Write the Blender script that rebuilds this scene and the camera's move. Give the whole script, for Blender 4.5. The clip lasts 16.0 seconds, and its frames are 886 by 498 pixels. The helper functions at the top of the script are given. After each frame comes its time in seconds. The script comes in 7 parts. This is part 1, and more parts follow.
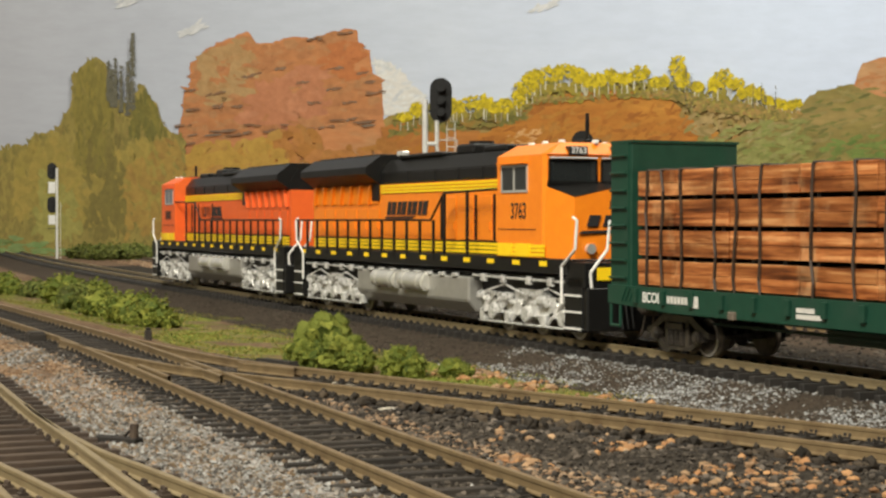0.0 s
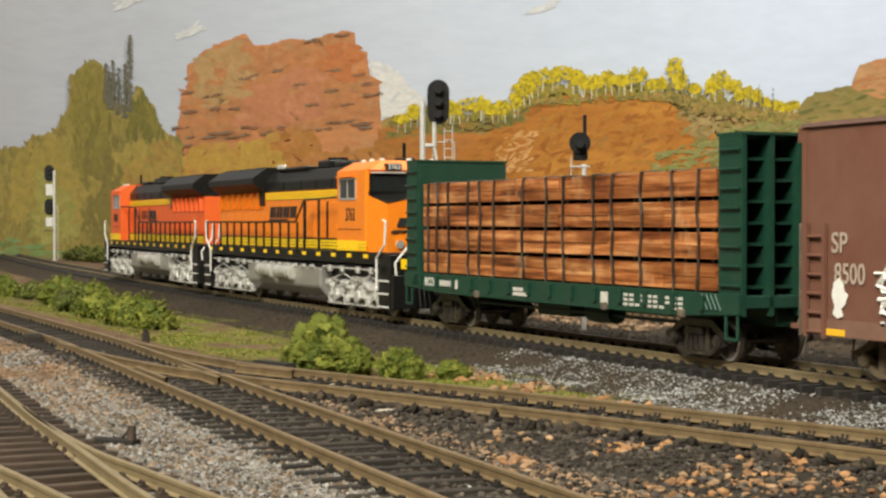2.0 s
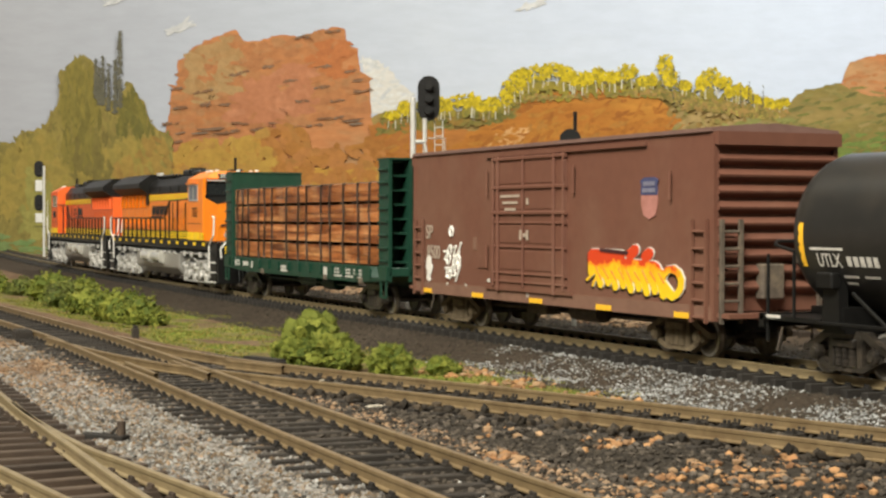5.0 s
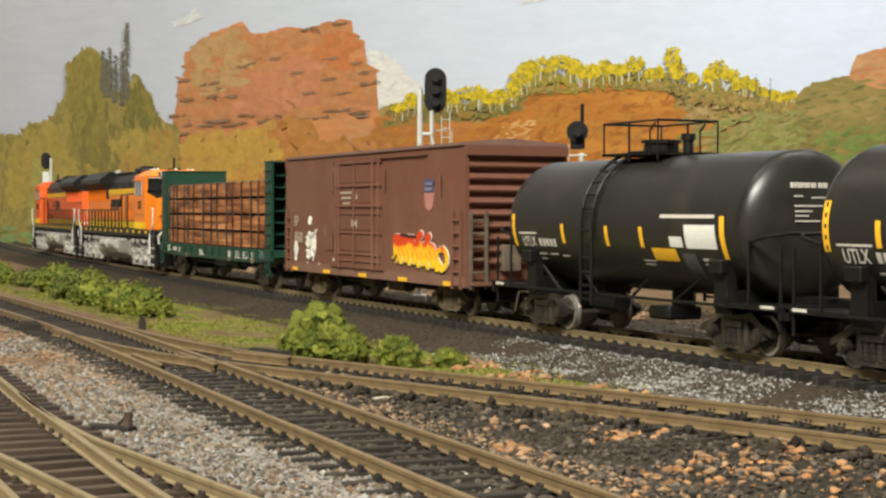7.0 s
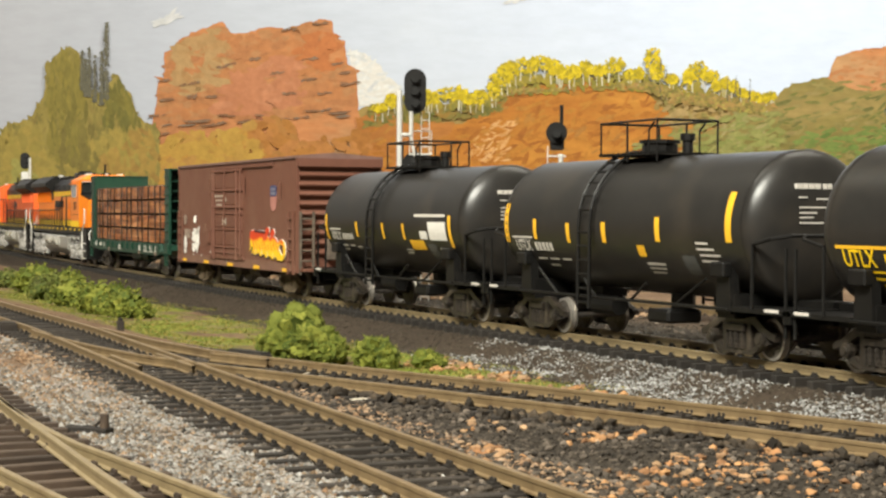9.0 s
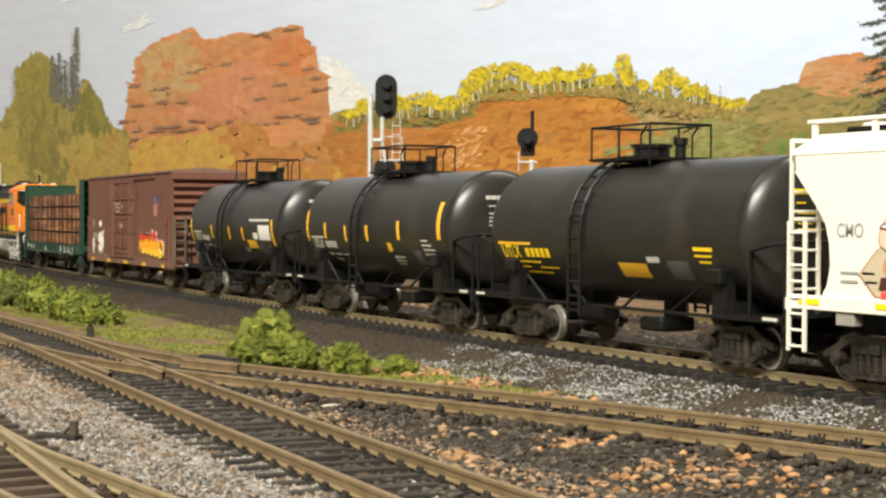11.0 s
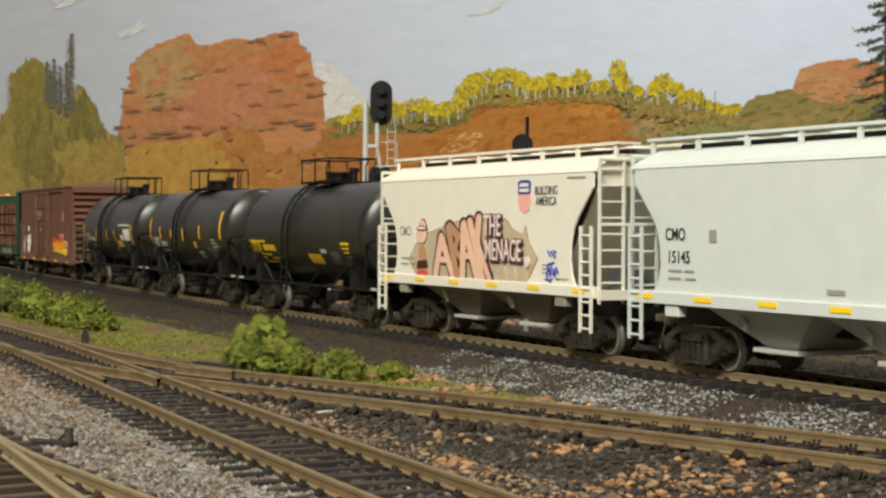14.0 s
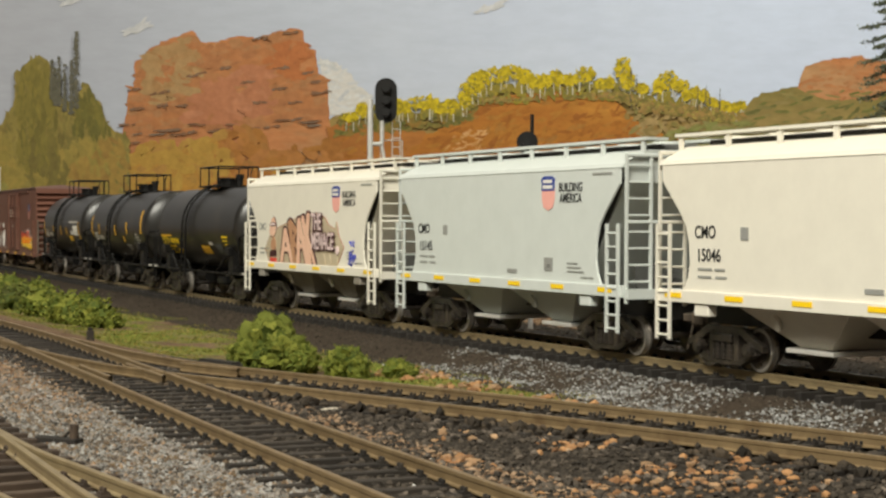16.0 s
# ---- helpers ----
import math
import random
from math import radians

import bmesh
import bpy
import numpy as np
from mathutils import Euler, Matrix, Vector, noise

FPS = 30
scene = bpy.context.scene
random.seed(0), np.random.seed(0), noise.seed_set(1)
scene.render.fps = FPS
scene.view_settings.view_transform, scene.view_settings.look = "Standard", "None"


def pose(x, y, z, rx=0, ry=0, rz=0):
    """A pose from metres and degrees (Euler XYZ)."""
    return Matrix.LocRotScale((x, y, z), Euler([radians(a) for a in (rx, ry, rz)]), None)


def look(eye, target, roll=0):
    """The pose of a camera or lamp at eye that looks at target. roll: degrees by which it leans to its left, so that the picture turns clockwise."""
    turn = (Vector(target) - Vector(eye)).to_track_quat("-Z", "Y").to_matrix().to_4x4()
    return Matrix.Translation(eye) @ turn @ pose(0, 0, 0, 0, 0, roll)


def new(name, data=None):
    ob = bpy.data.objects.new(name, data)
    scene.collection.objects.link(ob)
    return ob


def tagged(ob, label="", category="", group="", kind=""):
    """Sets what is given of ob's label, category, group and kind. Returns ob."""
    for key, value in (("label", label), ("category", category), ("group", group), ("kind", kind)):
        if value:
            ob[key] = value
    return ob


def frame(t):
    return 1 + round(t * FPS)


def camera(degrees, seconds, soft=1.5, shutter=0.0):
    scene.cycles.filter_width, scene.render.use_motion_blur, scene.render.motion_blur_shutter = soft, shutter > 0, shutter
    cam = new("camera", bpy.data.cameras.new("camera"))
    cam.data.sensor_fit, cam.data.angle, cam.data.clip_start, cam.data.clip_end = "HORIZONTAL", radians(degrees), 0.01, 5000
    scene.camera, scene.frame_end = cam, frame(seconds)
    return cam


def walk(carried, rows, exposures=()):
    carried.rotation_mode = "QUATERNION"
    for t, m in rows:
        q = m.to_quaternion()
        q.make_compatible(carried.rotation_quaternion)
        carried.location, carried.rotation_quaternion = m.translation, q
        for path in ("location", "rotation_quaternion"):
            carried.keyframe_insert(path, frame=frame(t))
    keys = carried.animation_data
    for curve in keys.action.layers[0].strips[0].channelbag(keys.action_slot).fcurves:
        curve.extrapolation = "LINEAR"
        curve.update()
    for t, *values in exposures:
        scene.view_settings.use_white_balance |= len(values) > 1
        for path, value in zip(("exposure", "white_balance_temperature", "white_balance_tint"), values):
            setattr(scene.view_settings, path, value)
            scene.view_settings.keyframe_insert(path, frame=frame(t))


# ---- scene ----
# A model railway at 1:87. FT is one scale foot: 0.3048 m / 87.1.
FT = 0.0035
ROWS = (
    (0, pose(-0.00000, 0.00000, 0.03367, 89.052, -0.065, 66.335)),
    (0.5, pose(0.00002, -0.00006, 0.03361, 89.059, -0.089, 66.324)),
    (1, pose(-0.00002, -0.00004, 0.03360, 89.091, -0.051, 66.308)),
    (1.5, pose(-0.00005, -0.00003, 0.03358, 89.107, -0.052, 66.274)),
    (2, pose(-0.00006, 0.00000, 0.03356, 89.121, -0.027, 66.248)),
    (2.5, pose(-0.00010, 0.00004, 0.03354, 89.127, -0.040, 66.220)),
    (3, pose(-0.00013, 0.00004, 0.03353, 89.123, -0.026, 66.163)),
    (3.5, pose(-0.00011, 0.00010, 0.03352, 89.100, -0.024, 66.086)),
    (4, pose(-0.00019, 0.00011, 0.03346, 89.091, -0.041, 65.974)),
    (6.5, pose(-0.00031, 0.00004, 0.03334, 88.847, -0.215, 66.039)),
    (7, pose(-0.00038, 0.00005, 0.03327, 88.755, -0.201, 66.141)),
    (7.5, pose(-0.00046, 0.00019, 0.03327, 88.678, -0.215, 66.151)),
    (8, pose(-0.00051, 0.00036, 0.03329, 88.676, -0.247, 66.036)),
    (8.5, pose(-0.00047, 0.00050, 0.03337, 88.704, -0.228, 65.776)),
    (9, pose(-0.00038, 0.00061, 0.03347, 88.768, -0.263, 65.489)),
    (11.5, pose(-0.00032, 0.00074, 0.03358, 89.042, -0.240, 64.350)),
    (12, pose(-0.00027, 0.00080, 0.03367, 89.133, -0.233, 64.231)),
    (12.5, pose(-0.00021, 0.00072, 0.03370, 89.167, -0.228, 64.194)),
    (13, pose(-0.00021, 0.00063, 0.03367, 89.207, -0.249, 64.210)),
    (13.5, pose(-0.00021, 0.00063, 0.03363, 89.202, -0.232, 64.270)),
    (14, pose(-0.00017, 0.00066, 0.03363, 89.158, -0.220, 64.354)),
    (14.5, pose(-0.00016, 0.00068, 0.03365, 89.142, -0.212, 64.406)),
    (15, pose(-0.00026, 0.00073, 0.03362, 89.102, -0.199, 64.461)),
    (15.5, pose(-0.00032, 0.00075, 0.03356, 89.108, -0.216, 64.504)),
    (16, pose(-0.00019, 0.00061, 0.03354, 89.078, -0.226, 64.512)),
)

cam = camera(29.3, 16.0, soft=2.5)
walk(cam, ROWS, exposures=((0, -0.13), (3.5, 0.06), (7, 0.11), (9, 0.34), (11.3, 0.3), (12.5, 0.0), (13.5, -0.25), (16, -0.38)))

VIEW = radians(66.335)          # bearing of the view from the +y axis, to the left
EYE = 9.62                      # scale feet over the main line's rail heads

# ---- light: a windowless layout room with ceiling fittings ----
world = bpy.data.worlds.new("room_air")
scene.world = world
world.use_nodes = True
world.node_tree.nodes["Background"].inputs[0].default_value = (1.0, 0.95, 0.88, 1)
world.node_tree.nodes["Background"].inputs[1].default_value = 0.42


def ceiling_lamp(x, y, z, sx, sy, watts, target):
    data = bpy.data.lights.new("ceiling_lamp", "AREA")
    data.shape, data.size, data.size_y, data.energy, data.color = "RECTANGLE", sx, sy, watts, (1.0, 0.975, 0.85)
    ob = new("ceiling_lamp", data)
    ob.matrix_world = look((x, y, z), target)
    return ob


ceiling_lamp(0.42, -0.75, 1.15, 1.0, 0.4, 60, (-0.4, 0.3, 0))
ceiling_lamp(-0.4, 0.9, 1.35, 0.9, 0.3, 33, (-1.3, 1.5, 0.8))
ceiling_lamp(-1.3, -0.35, 1.45, 1.2, 0.3, 5, (-1.4, 0.3, 0))

# ---- materials ----
MATS = {}


def nodes_of(name):
    m = bpy.data.materials.new(name)
    m.use_nodes = True
    nt = m.node_tree
    return m, nt, nt.nodes["Principled BSDF"]


def node(nt, kind, **inputs):
    n = nt.nodes.new(kind)
    for k, v in inputs.items():
        n.inputs[k.replace("_", " ")].default_value = v
    return n


def noise_fac(nt, scale, detail=4.0, rough=0.6, stretch=(1, 1, 1), coords="Object"):
    tc = nt.nodes.new("ShaderNodeTexCoord")
    mp = nt.nodes.new("ShaderNodeMapping")
    mp.inputs["Scale"].default_value = stretch
    nt.links.new(tc.outputs[coords], mp.inputs["Vector"])
    n = node(nt, "ShaderNodeTexNoise", Scale=scale, Detail=detail, Roughness=rough)
    nt.links.new(mp.outputs[0], n.inputs["Vector"])
    return n.outputs[0]


def ramp(nt, fac, stops):
    r = nt.nodes.new("ShaderNodeValToRGB")
    els = r.color_ramp.elements
    while len(els) < len(stops):
        els.new(0.5)
    for e, (p, c) in zip(els, stops):
        e.position, e.color = p, (*c, 1)
    nt.links.new(fac, r.inputs[0])
    return r.outputs[0]


def mix(nt, a, b, fac, mode="MIX"):
    m = nt.nodes.new("ShaderNodeMix")
    m.data_type, m.blend_type = "RGBA", mode
    for socket, val in ((m.inputs[0], fac), (m.inputs[6], a), (m.inputs[7], b)):
        if isinstance(val, (float, int)):
            socket.default_value = val
        elif isinstance(val, tuple):
            socket.default_value = (*val, 1)
        else:
            nt.links.new(val, socket)
    return m.outputs[2]


def bump(nt, bsdf, fac, strength, distance):
    b = node(nt, "ShaderNodeBump", Strength=strength, Distance=distance)
    nt.links.new(fac, b.inputs["Height"])
    nt.links.new(b.outputs[0], bsdf.inputs["Normal"])


def surface(name, col, col2=None, rough=0.55, metal=0.0, scale=600.0, amount=0.6, dirt_or_shade=None, patch_scale=60.0,
            patch_at=(0.5, 0.75), bumpy=0.0, stretch=(1, 1, 1), spec=0.4, rnd=0.0, island=False):
    """Two scales of variation: a fine grain between col and col2, and larger patches of stain or painted-in shade."""
    if name in MATS:
        return MATS[name]
    m, nt, b = nodes_of(name)
    col2 = col2 or tuple(c * 0.8 for c in col)
    f = noise_fac(nt, scale, 5, 0.65, stretch)
    c = ramp(nt, f, ((0.5 - amount / 2, col2), (0.5 + amount / 2 * 0.6, col)))
    if dirt_or_shade:
        g = noise_fac(nt, patch_scale, 4, 0.7, stretch)
        k = ramp(nt, g, ((patch_at[0], (0, 0, 0)), (patch_at[1], (1, 1, 1))))
        c = mix(nt, c, dirt_or_shade, k)
    if rnd:
        src = nt.nodes.new("ShaderNodeNewGeometry").outputs["Random Per Island"] if island else nt.nodes.new("ShaderNodeObjectInfo").outputs["Random"]
        v = ramp(nt, src, ((0.0, (1 - rnd,) * 3), (1.0, (1.0,) * 3)))
        c = mix(nt, c, v, 1.0, "MULTIPLY")
    nt.links.new(c, b.inputs["Base Color"])
    b.inputs["Roughness"].default_value = rough
    b.inputs["Metallic"].default_value = metal
    b.inputs["Specular IOR Level"].default_value = spec
    if bumpy:
        bump(nt, b, f, bumpy, 0.0004)
    MATS[name] = m
    return m


def islands(name, stops, rough=0.8, scale=400.0, spec=0.3):
    """Colour picked per loose piece from a ramp, with a fine grain over it."""
    m, nt, b = nodes_of(name)
    src = nt.nodes.new("ShaderNodeNewGeometry").outputs["Random Per Island"]
    c = ramp(nt, src, stops)
    f = noise_fac(nt, scale, 4, 0.7)
    c = mix(nt, c, ramp(nt, f, ((0.3, (0.65,) * 3), (0.7, (1.0,) * 3))), 0.8, "MULTIPLY")
    nt.links.new(c, b.inputs["Base Color"])
    b.inputs["Roughness"].default_value = rough
    b.inputs["Specular IOR Level"].default_value = spec
    bump(nt, b, f, 0.3, 0.0003)
    MATS[name] = m
    return m


# ---- mesh helpers: all sizes in scale feet, turned into metres when linked ----
def mesh_of(name, bm, material, smooth=False):
    me = bpy.data.meshes.new(name)
    bmesh.ops.scale(bm, vec=(FT, FT, FT), verts=bm.verts)
    bm.to_mesh(me)
    bm.free()
    if smooth:
        me.shade_smooth()
        me.set_sharp_from_angle(angle=radians(35))
    me.materials.append(material)
    return me


def part(name, bm, material, parent=None, label="", smooth=False, m=None):
    ob = new(name, mesh_of(name, bm, material, smooth))
    if parent is not None:
        ob.parent = parent
    if m is not None:
        ob.matrix_basis = m
    if label:
        ob["label"] = label
    return ob


def again(ob, m, parent=None):
    """Another object on the same mesh."""
    o = new(ob.name.split(".")[0], ob.data)
    o.parent = parent if parent is not None else ob.parent
    o.matrix_basis = m
    if "label" in ob:
        o["label"] = ob["label"]
    return o


def at(x, y, z, rx=0, ry=0, rz=0):
    return pose(x * FT, y * FT, z * FT, rx, ry, rz)


def box(x0, x1, y0, y1, z0, z1, bm=None, bevel=0.0):
    own = bmesh.new()
    bmesh.ops.create_cube(own, size=1)
    for v in own.verts:
        v.co = Vector(((x0 + x1) / 2 + v.co.x * (x1 - x0), (y0 + y1) / 2 + v.co.y * (y1 - y0), (z0 + z1) / 2 + v.co.z * (z1 - z0)))
    if bevel:
        bmesh.ops.bevel(own, geom=list(own.edges), offset=bevel, segments=1, affect="EDGES", clamp_overlap=True)
    return into(own, bm)


def into(own, bm):
    if bm is None:
        return own
    tmp = bpy.data.meshes.new("tmp")
    own.to_mesh(tmp)
    own.free()
    bm.from_mesh(tmp)
    bpy.data.meshes.remove(tmp)
    return bm


def rod(a, b, r, bm=None, seg=6):
    a, b = Vector(a), Vector(b)
    own = bmesh.new()
    bmesh.ops.create_cone(own, cap_ends=True, segments=seg, radius1=r, radius2=r, depth=(b - a).length)
    bmesh.ops.transform(own, matrix=Matrix.Translation((a + b) / 2) @ (b - a).to_track_quat("Z", "Y").to_matrix().to_4x4(), verts=own.verts)
    return into(own, bm)


def pipe(points, r, bm=None, seg=6):
    bm = bm or bmesh.new()
    for a, b in zip(points, points[1:]):
        rod(a, b, r, bm, seg)
    return bm


def disc(centre, axis, r, depth, bm=None, seg=20, r2=None, bevel=0.0):
    own = bmesh.new()
    bmesh.ops.create_cone(own, cap_ends=True, segments=seg, radius1=r, radius2=r if r2 is None else r2, depth=depth)
    if bevel:
        bmesh.ops.bevel(own, geom=[e for e in own.edges if len(e.link_faces) == 2 and min(len(f.verts) for f in e.link_faces) == 4 and max(len(f.verts) for f in e.link_faces) > 4], offset=bevel, segments=2, affect="EDGES")
    bmesh.ops.transform(own, matrix=Matrix.Translation(centre) @ Vector(axis).to_track_quat("Z", "Y").to_matrix().to_4x4(), verts=own.verts)
    return into(own, bm)


def prism(outline, y0, y1, bm=None, plane="xz"):
    """An outline extruded: in xz along y, in yz along x, in xy along z."""
    own = bmesh.new()
    def put(a, b, d):
        return {"xz": (a, d, b), "yz": (d, a, b), "xy": (a, b, d)}[plane]
    lo = [own.verts.new(put(a, b, y0)) for a, b in outline]
    hi = [own.verts.new(put(a, b, y1)) for a, b in outline]
    own.faces.new(lo), own.faces.new(hi)
    n = len(outline)
    for i in range(n):
        own.faces.new((lo[i], lo[(i + 1) % n], hi[(i + 1) % n], hi[i]))
    bmesh.ops.recalc_face_normals(own, faces=own.faces)
    return into(own, bm)


def raw(name, verts, faces, material, parent=None, smooth=False):
    me = bpy.data.meshes.new(name)
    me.from_pydata([(x * FT, y * FT, z * FT) for x, y, z in verts], [], faces)
    if smooth:
        me.shade_smooth()
    me.materials.append(material)
    ob = new(name, me)
    if parent is not None:
        ob.parent = parent
    return ob


def words(text, size, material, parent, m, name="lettering", label="", squeeze=1.0):
    cu = bpy.data.curves.new(name, "FONT")
    cu.body, cu.size, cu.extrude, cu.align_x, cu.align_y, cu.fill_mode = text, size * FT, 0.01 * FT, "CENTER", "CENTER", "BOTH"
    cu.offset = 0.012 * size * FT
    tmp = bpy.data.objects.new("tmp", cu)
    scene.collection.objects.link(tmp)
    me = bpy.data.meshes.new_from_object(tmp.evaluated_get(bpy.context.evaluated_depsgraph_get()))
    bpy.data.objects.remove(tmp)
    me.transform(Matrix.Diagonal((squeeze, 1, 1, 1)))
    me.materials.clear()
    me.materials.append(material)
    ob = new(name, me)
    ob.parent, ob.matrix_basis = parent, m
    ob["label"] = label or "painted lettering"
    return ob


def bars(rows, material, parent, y, name="small_lettering", label="rows of small unreadable lettering"):
    """Unreadable writing on a side: bars x0, x1, z0, z1 in front of the plane y."""
    for x0, x1, z0, z1 in rows:
        part(name, box(x0, x1, y - 0.03, y, z0, z1), material, parent, label)


def thing(name, label, category, group="", kind=""):
    return tagged(new(name), label, category, group, kind)


def wall_point(a, b, off=0.0):
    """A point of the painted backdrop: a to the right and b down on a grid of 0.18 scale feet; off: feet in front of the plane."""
    d = 540.0 - off
    u = (a - 784) * 0.18
    return (-math.sin(VIEW) * d + math.cos(VIEW) * u, math.cos(VIEW) * d + math.sin(VIEW) * u, EYE + (391 - b) * 0.18)


# The main line: straight, then a long easy curve away from the aisle.
LINE_Y, CURVE_X, CURVE_K = 67.85, -122.1, 0.0002545


def line(s, lateral=0.0):
    """Point and heading (degrees) of the main line at s; lateral is towards the aisle."""
    u = max(CURVE_X - s, 0.0)
    th = CURVE_K * u
    x = s if s > CURVE_X else CURVE_X - math.sin(th) / CURVE_K
    y = LINE_Y if s > CURVE_X else LINE_Y + (1 - math.cos(th)) / CURVE_K
    return x - lateral * math.sin(th), y - lateral * math.cos(th), -math.degrees(th)


# ---- paints ----
black = surface("black_paint", (0.009, 0.0085, 0.008), (0.006, 0.0055, 0.005), rough=0.42, spec=0.3, scale=500, dirt_or_shade=(0.03, 0.026, 0.022), patch_scale=120, patch_at=(0.6, 0.9), bumpy=0.1)
orange = surface("orange_paint", (0.86, 0.235, 0.012), (0.78, 0.19, 0.01), rough=0.38, scale=300, spec=0.5)
orange_old = surface("orange_red_paint", (0.78, 0.13, 0.022), (0.7, 0.11, 0.02), rough=0.45, scale=300)
yellow = surface("yellow_paint", (0.93, 0.62, 0.012), (0.88, 0.56, 0.01), rough=0.45, scale=400)
white = surface("white_paint", (0.78, 0.75, 0.7), (0.66, 0.63, 0.58), rough=0.5, scale=500)
# Dark patches on the silver stand for the black gaps between truck parts.
silver = surface("silver_paint", (0.86, 0.84, 0.8), (0.5, 0.48, 0.45), rough=0.24, metal=0.45, scale=700, amount=0.4, dirt_or_shade=(0.05, 0.043, 0.037), patch_scale=420, patch_at=(0.55, 0.68), bumpy=0.3)
grey_tank = surface("grey_paint", (0.42, 0.4, 0.36), (0.34, 0.32, 0.29), rough=0.3, metal=0.45, scale=300)
bright = surface("bright_metal", (0.8, 0.78, 0.72), (0.68, 0.65, 0.58), rough=0.22, metal=0.6, scale=500)
steel = surface("wheel_steel", (0.3, 0.27, 0.24), (0.1, 0.085, 0.075), rough=0.35, metal=0.7, scale=500, dirt_or_shade=(0.12, 0.08, 0.05), patch_scale=200)
tread = surface("polished_tread", (0.62, 0.58, 0.52), (0.42, 0.38, 0.33), rough=0.3, metal=0.7, scale=600)
truck_dark = surface("weathered_truck", (0.036, 0.03, 0.025), (0.012, 0.01, 0.008), rough=0.28, scale=350, dirt_or_shade=(0.1, 0.078, 0.058), patch_scale=160, patch_at=(0.5, 0.8), bumpy=0.4, spec=0.6)
rusty = surface("dusty_truck", (0.13, 0.1, 0.075), (0.05, 0.04, 0.03), rough=0.75, scale=400, dirt_or_shade=(0.2, 0.15, 0.1), patch_scale=180, bumpy=0.4)
green = surface("green_paint", (0.012, 0.052, 0.031), (0.008, 0.036, 0.022), rough=0.42, scale=350, dirt_or_shade=(0.022, 0.05, 0.034), patch_scale=100)
brown = surface("boxcar_brown", (0.155, 0.063, 0.04), (0.128, 0.051, 0.033), rough=0.6, scale=250, dirt_or_shade=(0.185, 0.095, 0.062), patch_scale=28, patch_at=(0.45, 0.8))
dusty = surface("dusty_sill", (0.2, 0.105, 0.07), (0.15, 0.075, 0.05), rough=0.75, scale=200)
tank_black = surface("tank_black", (0.023, 0.021, 0.019), (0.015, 0.014, 0.013), rough=0.33, scale=200, dirt_or_shade=(0.05, 0.04, 0.03), patch_scale=26, patch_at=(0.5, 0.85), spec=0.5)
hopper_cream = surface("hopper_white", (0.77, 0.73, 0.63), (0.71, 0.67, 0.58), rough=0.5, scale=150)
hopper_grey = surface("hopper_grey", (0.61, 0.64, 0.61), (0.56, 0.59, 0.56), rough=0.5, scale=150)
# Grey of gear and panels; on hopper cores and roofs it stands for shade.
shade_and_part_grey = surface("shade_and_part_grey", (0.1, 0.1, 0.095), (0.075, 0.075, 0.07), rough=0.6, scale=200)
bay_grey = surface("bay_grey", (0.3, 0.28, 0.24), (0.22, 0.2, 0.17), rough=0.6, scale=150, dirt_or_shade=(0.2, 0.16, 0.12), patch_scale=60)
ink = surface("dark_lettering", (0.02, 0.02, 0.02), rough=0.6)
pale_ink = surface("pale_lettering", (0.62, 0.58, 0.52), (0.45, 0.42, 0.38), rough=0.6, scale=900)
reflector = surface("reflector_yellow", (0.86, 0.47, 0.03), (0.78, 0.41, 0.025), rough=0.4, scale=500)
blue = surface("shield_blue", (0.03, 0.06, 0.3), (0.025, 0.05, 0.25), rough=0.5)
pink = surface("shield_pink", (0.85, 0.42, 0.36), (0.8, 0.37, 0.32), rough=0.5)
red_ink = surface("red_lettering", (0.7, 0.08, 0.05), rough=0.6)
peach = surface("peach_spray", (0.82, 0.54, 0.4), (0.66, 0.36, 0.24), rough=0.6, scale=150, amount=0.9)
maroon = surface("maroon_spray", (0.07, 0.02, 0.02), (0.04, 0.012, 0.012), rough=0.6)
lilac = surface("lilac_spray", (0.8, 0.64, 0.62), (0.66, 0.5, 0.5), rough=0.6, scale=200)
khaki = surface("khaki_spray", (0.56, 0.48, 0.34), (0.36, 0.27, 0.17), rough=0.7, scale=120, amount=0.9)
blue_spray = surface("blue_spray", (0.03, 0.04, 0.35), (0.02, 0.03, 0.25), rough=0.6)



# ---- setting: room, backdrop, ground, tracks ----
from mathutils.geometry import tessellate_polygon
room_paint = surface("room_paint", (0.46, 0.44, 0.41), (0.42, 0.4, 0.37), scale=6, rough=0.9)


def room_slab(name, x0, x1, y0, y1, z0, z1):
    bm = bmesh.new()
    box(x0 / FT, x1 / FT, y0 / FT, y1 / FT, z0 / FT, z1 / FT, bm)
    tagged(part(name, bm, room_paint), "plain painted room surface", name.split("_")[0], kind="structure")


room_slab("wall_south", -3.6, 1.8, -1.9, -1.8, -1.0, 1.7)
room_slab("wall_east", 1.7, 1.8, -1.8, 2.6, -1.0, 1.7)
room_slab("wall_west", -3.6, -3.5, -1.8, 2.6, -1.0, 1.7)
room_slab("wall_north", -3.6, 1.8, 2.6, 2.7, -1.0, 1.7)
room_slab("ceiling", -3.6, 1.8, -1.9, 2.7, 1.7, 1.8)
room_slab("floor", -3.6, 1.8, -1.9, 2.7, -1.1, -1.0)


